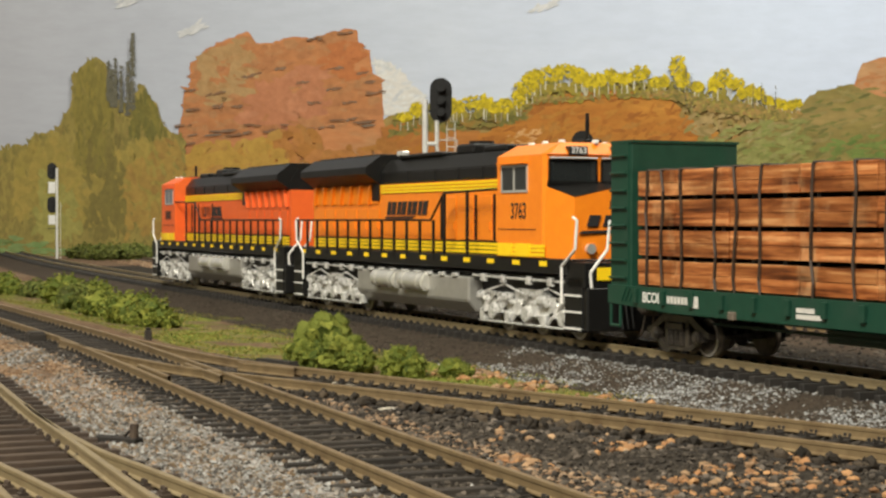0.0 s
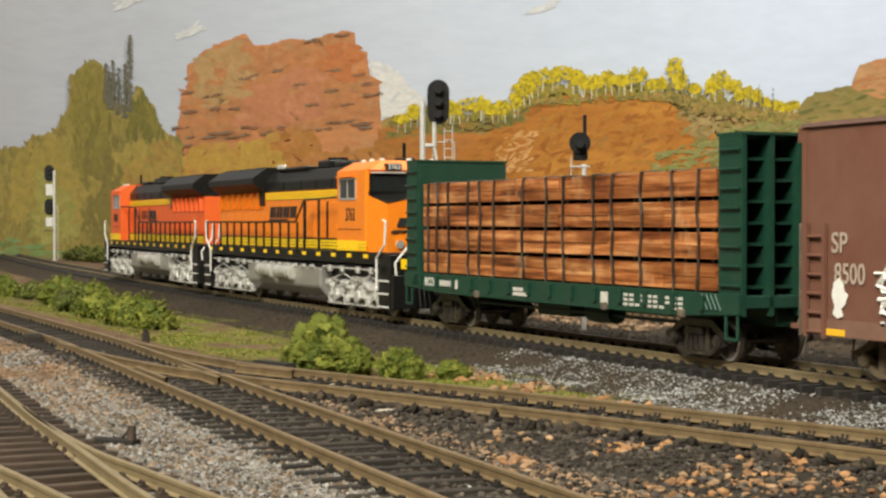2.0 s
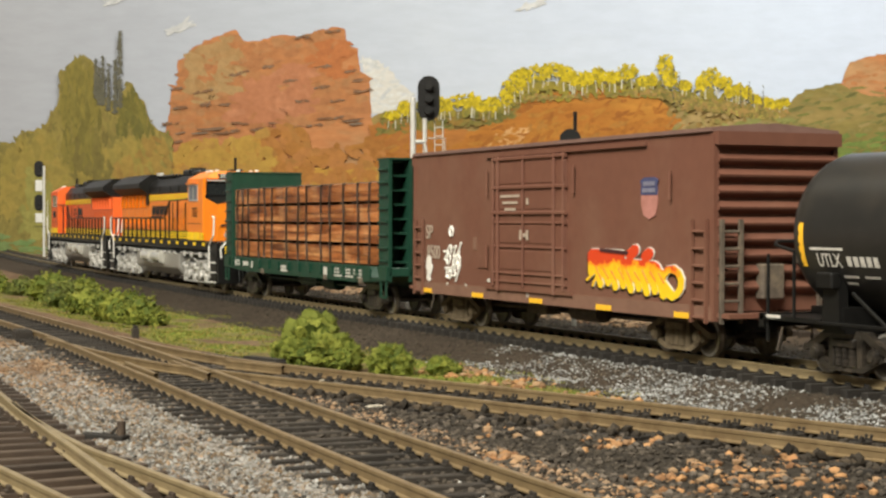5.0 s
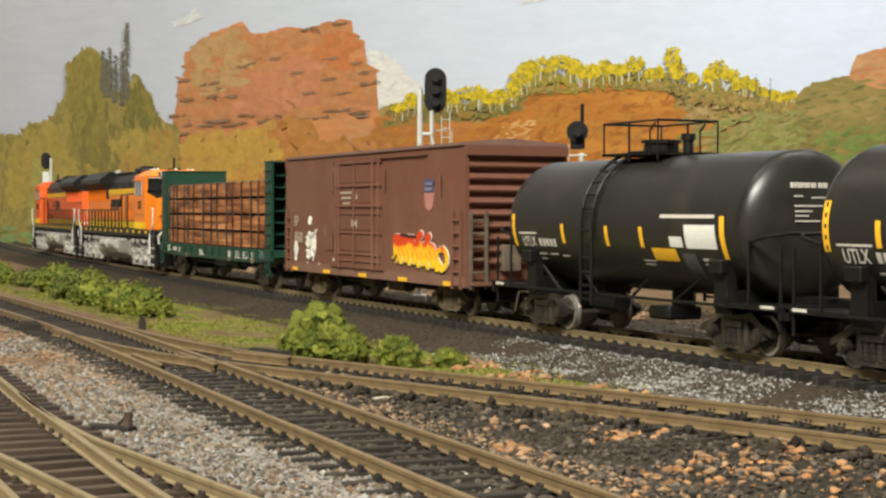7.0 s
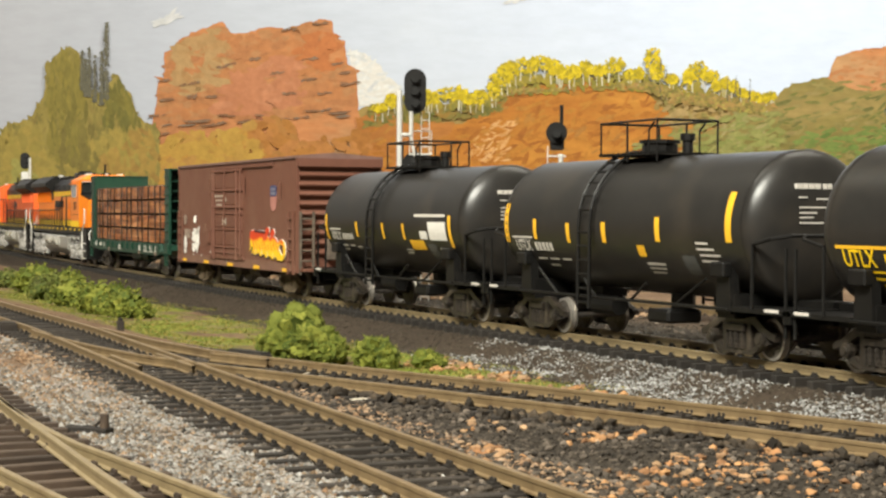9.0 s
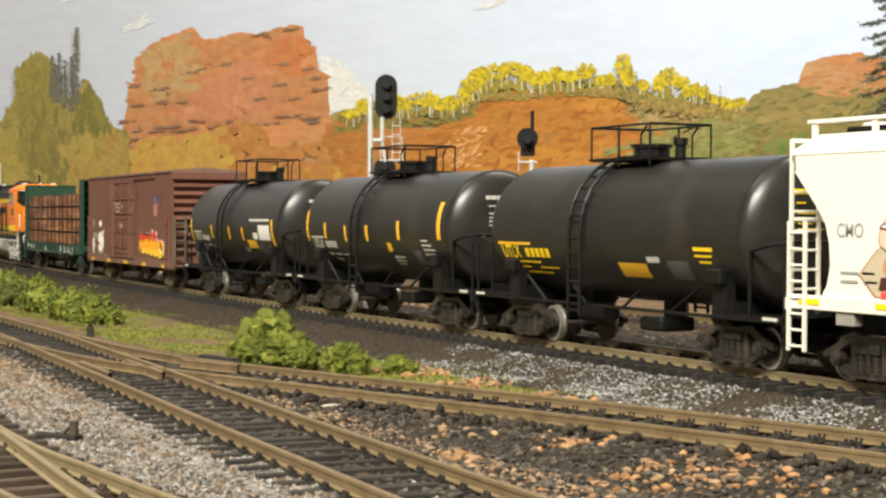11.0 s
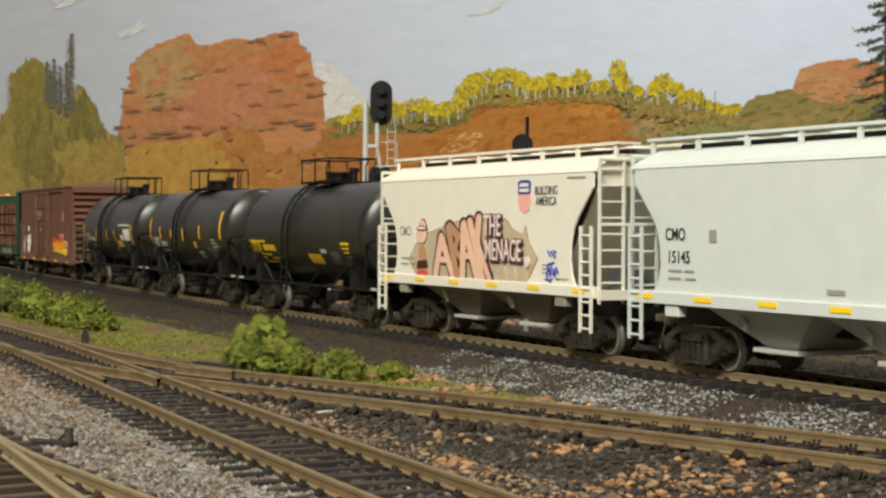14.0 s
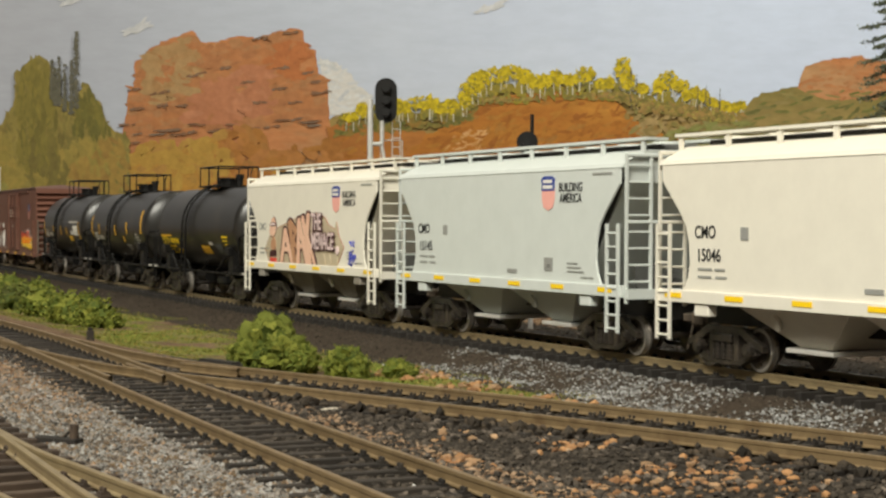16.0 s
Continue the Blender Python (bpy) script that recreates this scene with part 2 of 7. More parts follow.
# ---- painted backdrop ----
def sky():
    m, nt, b = nodes_of("sky_paint_lit_right")
    n = noise_fac(nt, 1.6, 5, 0.6, (1, 1, 2.2))
    c = ramp(nt, n, ((0.3, (0.395, 0.42, 0.49)), (0.55, (0.43, 0.46, 0.535)), (0.75, (0.465, 0.49, 0.55))))
    # Room light painted into the sky: dim and warm left, bright and cool right.
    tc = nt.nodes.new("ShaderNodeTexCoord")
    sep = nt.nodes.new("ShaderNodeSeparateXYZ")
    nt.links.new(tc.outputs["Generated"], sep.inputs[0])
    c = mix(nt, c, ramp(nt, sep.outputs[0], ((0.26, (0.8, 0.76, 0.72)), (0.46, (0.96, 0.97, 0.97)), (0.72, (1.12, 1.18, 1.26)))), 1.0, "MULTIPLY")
    f = noise_fac(nt, 60, 4, 0.7, (0.4, 0.4, 1.6))
    c = mix(nt, c, ramp(nt, f, ((0.35, (0.93,) * 3), (0.65, (1.0,) * 3))), 1.0, "MULTIPLY")
    nt.links.new(c, b.inputs["Base Color"])
    b.inputs["Roughness"].default_value = 0.8
    b.inputs["Specular IOR Level"].default_value = 0.2
    bump(nt, b, f, 0.05, 0.0005)
    return m


def brushed(name, stops, scale=14, stretch=(0.5, 0.5, 1.6), fine=90):
    """Brushed paint: broad strokes in a few colours with fine bristle marks."""
    m, nt, b = nodes_of(name)
    n = noise_fac(nt, scale, 5, 0.62, stretch)
    c = ramp(nt, n, stops)
    f = noise_fac(nt, fine, 5, 0.7, stretch)
    c = mix(nt, c, ramp(nt, f, ((0.3, (0.78,) * 3), (0.7, (1.08,) * 3))), 1.0, "MULTIPLY")
    nt.links.new(c, b.inputs["Base Color"])
    b.inputs["Roughness"].default_value = 0.75
    b.inputs["Specular IOR Level"].default_value = 0.2
    bump(nt, b, f, 0.15, 0.0006)
    return m


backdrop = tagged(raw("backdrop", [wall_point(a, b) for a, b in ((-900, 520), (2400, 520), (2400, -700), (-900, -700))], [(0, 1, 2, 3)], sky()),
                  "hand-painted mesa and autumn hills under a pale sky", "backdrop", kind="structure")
LAYER = [0.1]


def painted(name, outline, mat, label="", rough=2.0, step=7.0):
    """A painted area of the backdrop; its edge wavers like a brush's."""
    LAYER[0] += 0.02
    rnd = random.Random(name)
    pts = []
    for (a, b), (c, d) in zip(outline, outline[1:] + outline[:1]):
        n = max(1, int(math.hypot(c - a, d - b) / step))
        for i in range(n):
            t = i / n
            j = rough if i else rough * 0.4
            pts.append((a + (c - a) * t + rnd.uniform(-j, j), b + (d - b) * t + rnd.uniform(-j, j)))
    ob = raw(name, [wall_point(a, b, LAYER[0]) for a, b in pts], [tuple(f) for f in tessellate_polygon([[Vector((a, b, 0)) for a, b in pts]])], mat, backdrop)
    if label:
        ob["label"] = label
    return ob


def inside(a, b, poly):
    hit = False
    for (x0, y0), (x1, y1) in zip(poly, poly[1:] + poly[:1]):
        if (y0 > b) != (y1 > b) and a < (x1 - x0) * (b - y0) / (y1 - y0) + x0:
            hit = not hit
    return hit


def dabs(name, poly, n, length, width, lean, mat, seed=1, spread=0.35, label=""):
    """Brush dabs over an area; lean is the stroke's angle from level, in radians."""
    LAYER[0] += 0.02
    rnd = random.Random(seed)
    xs, ys = [p[0] for p in poly], [p[1] for p in poly]
    verts, faces = [], []
    while len(faces) < n:
        a, b = rnd.uniform(min(xs), max(xs)), rnd.uniform(min(ys), max(ys))
        if not inside(a, b, poly):
            continue
        l, w, t = rnd.uniform(*length), rnd.uniform(*width), lean + rnd.gauss(0, spread)
        k, off = len(verts), LAYER[0] + rnd.uniform(0, 0.016)
        for u, v in ((-1, -0.2), (-0.6, -0.9), (0.5, -1), (1, 0.1), (0.6, 0.9), (-0.5, 1)):
            u, v = u * l * rnd.uniform(0.7, 1.1), v * w * rnd.uniform(0.7, 1.1)
            verts.append(wall_point(a + u * math.cos(t) - v * math.sin(t), b + u * math.sin(t) + v * math.cos(t), off))
        faces.append(tuple(range(k, k + 6)))
    ob = raw(name, verts, faces, mat, backdrop)
    return tagged(ob, label or "loose brush strokes", kind="stuff")


def tints(name, *cols):
    return islands(name, tuple((i / max(1, len(cols) - 1), c) for i, c in enumerate(cols)), rough=0.8, scale=120, spec=0.2)


# far tree line and hills
olive_hill = brushed("olive_hill", ((0.3, (0.16, 0.12, 0.035)), (0.5, (0.24, 0.17, 0.05)), (0.7, (0.3, 0.2, 0.07))))
rust_hill = brushed("rust_hill", ((0.25, (0.24, 0.095, 0.02)), (0.45, (0.34, 0.13, 0.022)), (0.6, (0.4, 0.175, 0.03)), (0.8, (0.27, 0.145, 0.035))), 10)
mesa_rock = brushed("mesa_rock", ((0.22, (0.28, 0.115, 0.048)), (0.4, (0.38, 0.16, 0.066)), (0.52, (0.41, 0.17, 0.066)), (0.64, (0.35, 0.19, 0.087)), (0.8, (0.4, 0.23, 0.11))), 9, (0.55, 0.55, 1.9))
leaf_olive = brushed("leaf_olive", ((0.25, (0.14, 0.115, 0.035)), (0.45, (0.2, 0.16, 0.045)), (0.6, (0.26, 0.2, 0.052)), (0.75, (0.2, 0.13, 0.04))), 7, (1, 1, 0.5))

CREST = [(670, 215), (700, 202), (745, 205), (800, 202), (850, 198), (905, 195), (925, 175), (960, 158), (1010, 150), (1100, 150), (1180, 150), (1230, 170), (1290, 185), (1420, 200), (1500, 215), (1760, 240), (1760, 460), (660, 460)]
painted("painted_far_hill", CREST, olive_hill, "olive scrub hill on the backdrop")
painted("painted_glow", [(678, 205), (664, 130), (660, 100), (690, 112), (720, 140), (752, 170), (735, 200)], brushed("warm_white", ((0.3, (0.5, 0.48, 0.46)), (0.7, (0.58, 0.56, 0.52)))), "pale cloud beside the mesa", 5)
dabs("cloud_strokes", [(664, 105), (700, 118), (750, 170), (735, 195), (680, 200)], 50, (6, 16), (1.5, 3.5), -0.3, tints("cloud_white", (0.55, 0.55, 0.54), (0.6, 0.6, 0.58), (0.5, 0.51, 0.53)), 3)
wisp = tints("cloud_wisp", (0.5, 0.5, 0.51), (0.54, 0.54, 0.54), (0.47, 0.48, 0.5))
for k, (a, b) in enumerate(((340, 54), (958, 14), (222, 4))):
    dabs("cloud_strokes", [(a - 26, b + 14), (a - 10, b - 6), (a + 34, b - 16), (a + 16, b + 4)], 16, (6, 16), (1.5, 4), -0.45, wisp, 20 + k, 0.2)

MESA = [(304, 350), (310, 250), (322, 205), (327, 165), (336, 150), (338, 112), (361, 101), (364, 87), (405, 69), (440, 57), (452, 76), (475, 77), (520, 66), (560, 70), (592, 57), (610, 52), (632, 55), (638, 82), (656, 90), (660, 130), (677, 142), (679, 215), (690, 350)]
painted("painted_mesa", MESA, mesa_rock, "flat-topped red rock mesa on the backdrop", 2.5)
dabs("rock_strokes", [(345 + (a - 330) * 0.93 if a < 500 else a - 14, b + 9 if b < 120 else b) for a, b in MESA[1:22]], 520, (7, 26), (2.5, 9), -0.12, tints("rock_tints", (0.34, 0.145, 0.06), (0.37, 0.16, 0.066), (0.4, 0.165, 0.063), (0.36, 0.18, 0.08), (0.38, 0.17, 0.07)), 5, 0.22)
dabs("rock_strokes", [(352, 110), (375, 90), (430, 72), (455, 110), (440, 165), (360, 190)], 70, (8, 24), (3, 9), 0.1, tints("rock_tan", (0.35, 0.21, 0.09), (0.37, 0.235, 0.105), (0.34, 0.19, 0.078)), 51, 0.5)
dabs("rock_strokes", [(455, 140), (560, 120), (590, 190), (520, 225), (430, 225)], 70, (10, 30), (4, 10), 0.0, tints("rock_salmon", (0.41, 0.17, 0.085), (0.38, 0.155, 0.075), (0.43, 0.185, 0.095)), 52, 0.4)
dabs("rock_strokes", [(560, 90), (625, 65), (648, 110), (640, 150), (570, 120)], 40, (8, 22), (3, 8), -0.3, tints("rock_red", (0.41, 0.145, 0.05), (0.38, 0.135, 0.048)), 53, 0.4)
dabs("rock_strokes", [(320, 330), (330, 260), (380, 255), (480, 250), (500, 330)], 60, (8, 24), (4, 10), 0.0, tints("rock_ochre", (0.4, 0.23, 0.05), (0.43, 0.27, 0.07)), 54, 0.4)
tints("rock_shadow", (0.15, 0.08, 0.045), (0.21, 0.11, 0.06), (0.19, 0.14, 0.1))
for k, (a, b) in enumerate(((451, 133), (440, 137), (498, 123), (538, 147), (594, 123), (637, 131), (590, 159), (649, 147), (558, 183), (617, 183), (625, 211), (578, 226), (383, 167), (387, 189), (423, 189), (340, 161), (344, 195), (324, 224), (431, 238), (479, 234), (332, 256), (383, 264), (610, 60), (560, 70), (663, 165))):
    dabs("rock_crack", [(a - 14, b + 3), (a - 10, b - 1), (a + 14, b - 4), (a + 12, b - 1)], 7, (3, 9), (0.8, 2.2), -0.14, MATS["rock_shadow"], 200 + k, 0.25)
dabs("rock_crack", [(325, 250), (322, 228), (640, 205), (660, 225)], 16, (10, 26), (1, 2.4), -0.06, MATS["rock_shadow"], 7, 0.1)
RUST = [(690, 330), (690, 235), (760, 240), (820, 250), (880, 225), (930, 195), (960, 172), (1040, 160), (1120, 160), (1180, 170), (1215, 205), (1270, 235), (1300, 300), (1300, 440), (690, 440)]
painted("painted_rust_hill", RUST, rust_hill, "rust-orange slope on the backdrop")
painted("painted_rust_slope", [(690, 330), (672, 225), (740, 215), (850, 235), (800, 300), (760, 420)], brushed("rust_shade", ((0.3, (0.22, 0.085, 0.02)), (0.6, (0.33, 0.13, 0.03)), (0.8, (0.2, 0.12, 0.03)))), "", 4)
dabs("slope_strokes", RUST, 900, (6, 20), (2, 5), -0.35, tints("rust_tints", (0.27, 0.098, 0.02), (0.31, 0.118, 0.021), (0.35, 0.14, 0.025), (0.37, 0.165, 0.03), (0.3, 0.14, 0.035)), 8)
dabs("slope_strokes", [(880, 270), (900, 235), (960, 225), (940, 300), (860, 300)], 60, (4, 12), (1, 2.5), -0.5, tints("slope_light", (0.55, 0.32, 0.14), (0.5, 0.25, 0.08)), 9)
dabs("scrub_strokes", [(690, 240), (700, 208), (905, 200), (940, 180), (930, 215), (860, 225), (760, 235)], 220, (4, 10), (2, 5), 0.2, tints("scrub_tints", (0.1, 0.1, 0.025), (0.18, 0.15, 0.04), (0.26, 0.14, 0.03)), 10, 0.8)
dabs("scrub_strokes", [(1180, 165), (1230, 165), (1420, 195), (1700, 225), (1700, 330), (1300, 330), (1220, 230)], 700, (5, 16), (2, 5), -0.1, tints("tan_scrub", (0.2, 0.15, 0.05), (0.28, 0.2, 0.08), (0.34, 0.24, 0.1), (0.19, 0.17, 0.05), (0.3, 0.16, 0.05)), 11, 0.5)
BAND = [(300, 460), (300, 285), (335, 272), (365, 258), (430, 262), (480, 246), (505, 268), (530, 300), (700, 300), (700, 460)]
painted("painted_scrub_band", BAND, brushed("ochre_band", ((0.25, (0.28, 0.12, 0.03)), (0.45, (0.36, 0.18, 0.035)), (0.62, (0.4, 0.22, 0.04)), (0.8, (0.3, 0.13, 0.04))), 7), "ochre scrub at the foot of the mesa", 4)
dabs("scrub_strokes", BAND, 500, (6, 18), (3, 8), 0.1, tints("ochre_tints", (0.33, 0.17, 0.038), (0.36, 0.19, 0.04), (0.385, 0.21, 0.045), (0.34, 0.185, 0.042)), 12, 0.7)

dabs("scrub_strokes", [(480, 330), (490, 236), (545, 228), (590, 262), (640, 268), (692, 240), (700, 330)], 130, (8, 24), (4, 11), 0.3, tints("umber_tints", (0.3, 0.125, 0.03), (0.34, 0.15, 0.036), (0.37, 0.16, 0.05), (0.31, 0.15, 0.04)), 81, 0.8)
dabs("scrub_strokes", [(305, 330), (312, 262), (360, 252), (440, 254), (490, 240), (510, 300), (420, 330)], 110, (8, 22), (4, 10), -0.1, tints("straw_tints", (0.36, 0.21, 0.045), (0.39, 0.24, 0.05), (0.34, 0.18, 0.05)), 82, 0.7)
HILL = [(1250, 460), (1262, 262), (1330, 232), (1405, 198), (1425, 175), (1445, 160), (1512, 148), (1560, 140), (1640, 150), (1800, 120), (1800, 460)]
painted("painted_green_hill", HILL, brushed("green_hill", ((0.3, (0.11, 0.1, 0.025)), (0.5, (0.19, 0.15, 0.045)), (0.7, (0.27, 0.19, 0.07)))), "grassy hill on the backdrop", 2)
OUT = [(1510, 152), (1516, 128), (1524, 112), (1560, 101), (1592, 96), (1600, 100), (1606, 94), (1624, 92), (1630, 98), (1680, 104), (1720, 130), (1650, 172), (1560, 172)]
painted("painted_outcrop", OUT, mesa_rock, "red rock outcrop on the backdrop", 1.5)
dabs("rock_strokes", OUT, 60, (6, 16), (1.5, 4), -0.1, MATS["rock_tints"], 13, 0.3)
dabs("grass_strokes", [(1262, 300), (1330, 236), (1405, 200), (1440, 165), (1520, 155), (1800, 160), (1800, 420), (1262, 420)], 800, (5, 18), (1.5, 4), -0.25, tints("grass_tints", (0.1, 0.1, 0.03), (0.16, 0.15, 0.045), (0.24, 0.19, 0.07), (0.12, 0.13, 0.03), (0.27, 0.2, 0.08)), 14, 0.3)
dabs("grass_strokes", [(1430, 262), (1520, 238), (1800, 225), (1800, 420), (1430, 420)], 350, (8, 20), (2, 5), -0.15, tints("meadow_tints", (0.1, 0.15, 0.035), (0.15, 0.2, 0.05), (0.13, 0.16, 0.04)), 15, 0.2)

dabs("grass_strokes", [(1150, 320), (1170, 268), (1240, 245), (1330, 214), (1420, 206), (1440, 320)], 260, (6, 18), (1.5, 4.5), -0.2, tints("meadow_pale", (0.2, 0.2, 0.06), (0.25, 0.24, 0.08), (0.17, 0.19, 0.05), (0.28, 0.23, 0.1)), 87, 0.3)
dabs("scrub_strokes", [(690, 212), (735, 190), (800, 186), (900, 180), (925, 158), (965, 132), (1060, 134), (1170, 140), (1225, 150), (1300, 165), (1400, 185), (1420, 205), (1300, 196), (1200, 172), (940, 182), (900, 205)], 420, (4, 10), (2.5, 6), 0.9, tints("crest_leaf", (0.2, 0.17, 0.035), (0.27, 0.21, 0.035), (0.15, 0.14, 0.035), (0.33, 0.25, 0.03)), 88, 0.8)

# yellow tree row
yellow_leaf = tints("yellow_leaf", (0.24, 0.19, 0.012), (0.42, 0.32, 0.012), (0.56, 0.43, 0.02), (0.48, 0.36, 0.015), (0.2, 0.17, 0.02))
birch = tints("birch_white", (0.46, 0.43, 0.33), (0.56, 0.53, 0.43), (0.36, 0.31, 0.2))
trunks, crowns = [], []
for a, b, rx, ry in ((716, 208, 12, 8), (738, 194, 10, 12), (800, 188, 9, 12), (812, 190, 9, 10), (846, 182, 26, 14), (868, 188, 16, 12), (893, 187, 12, 12), (918, 168, 11, 22), (935, 148, 13, 20), (950, 138, 12, 16), (975, 130, 20, 13), (1000, 126, 18, 12), (1022, 134, 12, 14), (1036, 142, 8, 12), (1056, 142, 12, 14), (1080, 136, 14, 14), (1104, 140, 10, 10), (1130, 130, 18, 14), (1158, 146, 8, 8), (1174, 144, 8, 10), (1198, 118, 13, 20), (1206, 140, 14, 14), (1232, 154, 10, 8), (1262, 150, 10, 12), (1278, 138, 18, 16), (1300, 148, 14, 10), (1312, 166, 8, 8), (1326, 160, 8, 10), (1342, 166, 8, 10), (1358, 178, 8, 8), (1378, 184, 9, 9), (1394, 186, 12, 9), (1410, 182, 6, 6)):
    crowns.append((a, b, rx, ry))
    trunks += [(a + dx * rx, b + ry * 0.2, b + ry + 16) for dx in (-0.45, 0.4)]
LAYER[0] += 0.02
rnd = random.Random(31)
verts, faces = [], []
for a, b0, b1 in trunks:
    k, w, j = len(verts), rnd.uniform(0.5, 1.3), rnd.uniform(-3, 3)
    verts += [wall_point(x, y, LAYER[0]) for x, y in ((a - w, b0), (a + w, b0), (a + j + w, b1), (a + j - w, b1))]
    faces.append((k, k + 1, k + 2, k + 3))
tagged(raw("painted_tree_trunks", verts, faces, birch, backdrop), "white painted trunks", kind="stuff")
for k, (a, b, rx, ry) in enumerate(crowns):
    ring = [(a + rx * math.cos(t), b + ry * math.sin(t)) for t in [i * 0.785 for i in range(8)]]
    LAYER[0] -= 0.02
    dabs("painted_tree", [(a + (p - a) * 1.12, b + (q - b) * 1.05) for p, q in ring], 64, (2.2, 6), (1.4, 3.4), 0.4, yellow_leaf, 40 + k, 1.2, "yellow autumn tree on the backdrop")
LAYER[0] += 0.02
dabs("scrub_strokes", [(905, 205), (930, 185), (1190, 160), (1230, 172), (1420, 200), (1400, 215), (1230, 195), (1180, 172), (960, 172)], 420, (3, 8), (1.5, 3.5), 0.2, tints("crest_scrub", (0.14, 0.12, 0.03), (0.22, 0.17, 0.05), (0.3, 0.18, 0.06), (0.3, 0.27, 0.06)), 16, 0.8)

# dark wood with poplars and thin pines
WOOD = [(-260, 470), (-260, 250), (-120, 262), (0, 268), (36, 256), (50, 262), (62, 240), (100, 232), (126, 190), (132, 135), (150, 116), (172, 102), (190, 116), (200, 150), (212, 180), (232, 185), (248, 150), (256, 152), (264, 178), (276, 180), (288, 215), (304, 236), (330, 250), (325, 470)]
painted("painted_wood", WOOD, leaf_olive, "olive and yellow painted wood", 3)
dabs("leaf_strokes", WOOD, 1900, (4, 14), (1.5, 5), 1.45, tints("wood_tints", (0.17, 0.14, 0.04), (0.19, 0.155, 0.044), (0.215, 0.17, 0.048), (0.23, 0.18, 0.05), (0.2, 0.15, 0.045)), 17, 0.35)
dabs("leaf_strokes", [(20, 380), (40, 270), (110, 240), (140, 300), (260, 250), (300, 260), (300, 360), (150, 400)], 420, (6, 20), (3, 9), 1.2, tints("wood_yellow", (0.27, 0.21, 0.05), (0.24, 0.185, 0.048), (0.3, 0.22, 0.055), (0.26, 0.2, 0.05)), 18, 0.5)
dabs("leaf_strokes", [(134, 300), (134, 140), (172, 108), (196, 150), (205, 300)], 200, (10, 24), (2, 5), 1.52, tints("poplar", (0.15, 0.125, 0.032), (0.19, 0.155, 0.038), (0.22, 0.175, 0.04)), 19, 0.12)
dabs("leaf_strokes", [(230, 240), (250, 155), (276, 190), (296, 240)], 90, (8, 18), (2, 5), 1.5, tints("poplar_dark", (0.12, 0.11, 0.03), (0.18, 0.15, 0.035)), 21, 0.12)
dabs("leaf_strokes", [(60, 420), (80, 300), (130, 330), (150, 430)], 80, (6, 18), (3, 8), 1.3, tints("wood_lime", (0.25, 0.22, 0.06), (0.28, 0.25, 0.07), (0.22, 0.2, 0.055)), 83, 0.5)
dabs("leaf_strokes", [(205, 420), (225, 290), (300, 250), (322, 260), (322, 420)], 120, (6, 18), (3, 8), 1.2, tints("wood_rust", (0.27, 0.17, 0.045), (0.3, 0.2, 0.05), (0.24, 0.14, 0.04)), 84, 0.5)
dabs("leaf_strokes", [(150, 420), (160, 250), (215, 240), (225, 420)], 90, (8, 22), (3, 7), 1.5, tints("wood_shade", (0.15, 0.12, 0.035), (0.18, 0.145, 0.04)), 85, 0.3)
dabs("grass_strokes", [(-200, 470), (-200, 420), (60, 420), (130, 440), (120, 470)], 160, (8, 20), (2, 4), 0.0, tints("wood_floor", (0.12, 0.2, 0.06), (0.18, 0.24, 0.09), (0.1, 0.12, 0.03)), 22, 0.2)
pine = tints("thin_pine", (0.09, 0.085, 0.06), (0.14, 0.13, 0.09))
for k, (a, b0, b1, w) in enumerate(((236, 58, 195, 6), (194, 110, 180, 4), (206, 106, 190, 5), (216, 118, 200, 4), (228, 110, 205, 5), (200, 125, 190, 4))):
    dabs("painted_pine", [(a - 1.2, b0), (a + 1.2, b0), (a + w * 0.7, b1), (a - w * 0.7, b1)], 130, (1.5, w), (0.8, 2.2), 0.1, pine, 60 + k, 0.7, "thin painted pine")
for k, a in enumerate((1212, 1222, 1330, 1345, 1352, 1370)):
    dabs("painted_pine", [(a - 0.8, 118 + 10 * (k % 3) + (30 if k > 1 else 0)), (a + 0.8, 118 + 30 * (k > 1)), (a + 1.5, 190), (a - 1.5, 190)], 16, (1.5, 3), (0.6, 1.2), 1.4, pine, 70 + k, 0.3, "thin painted pine")


# ---- ground ----
A_LINE = [(-330, 27.5), (-250, 28.6), (-190, 29.3), (-165, 29.5), (-140, 29.55), (-125, 29.0), (-110, 28.4), (-90, 27.55), (-75, 26.9), (-57, 26.3), (-30, 25.4)]
B_LINE = [(-138, 29.5), (-125, 30.0), (-117, 30.8), (-109.5, 32.1), (-99.5, 35.2), (-90, 38.5), (-77.8, 42.6), (-67, 46.0), (-56, 49.2), (-42, 52.5)]
C_LINE = [(-130, 14.6), (-110, 14.1), (-95, 13.4), (-84, 12.9), (-72, 12.95), (-65, 13.6), (-57, 14.4), (-46, 15.6)]
D_LINE = [(-90, 13.2), (-82, 12.8), (-72, 12.5), (-63, 12.2), (-57, 12.1), (-46, 11.9)]
REAR_Y = 29.0           # the second line runs this far behind the main


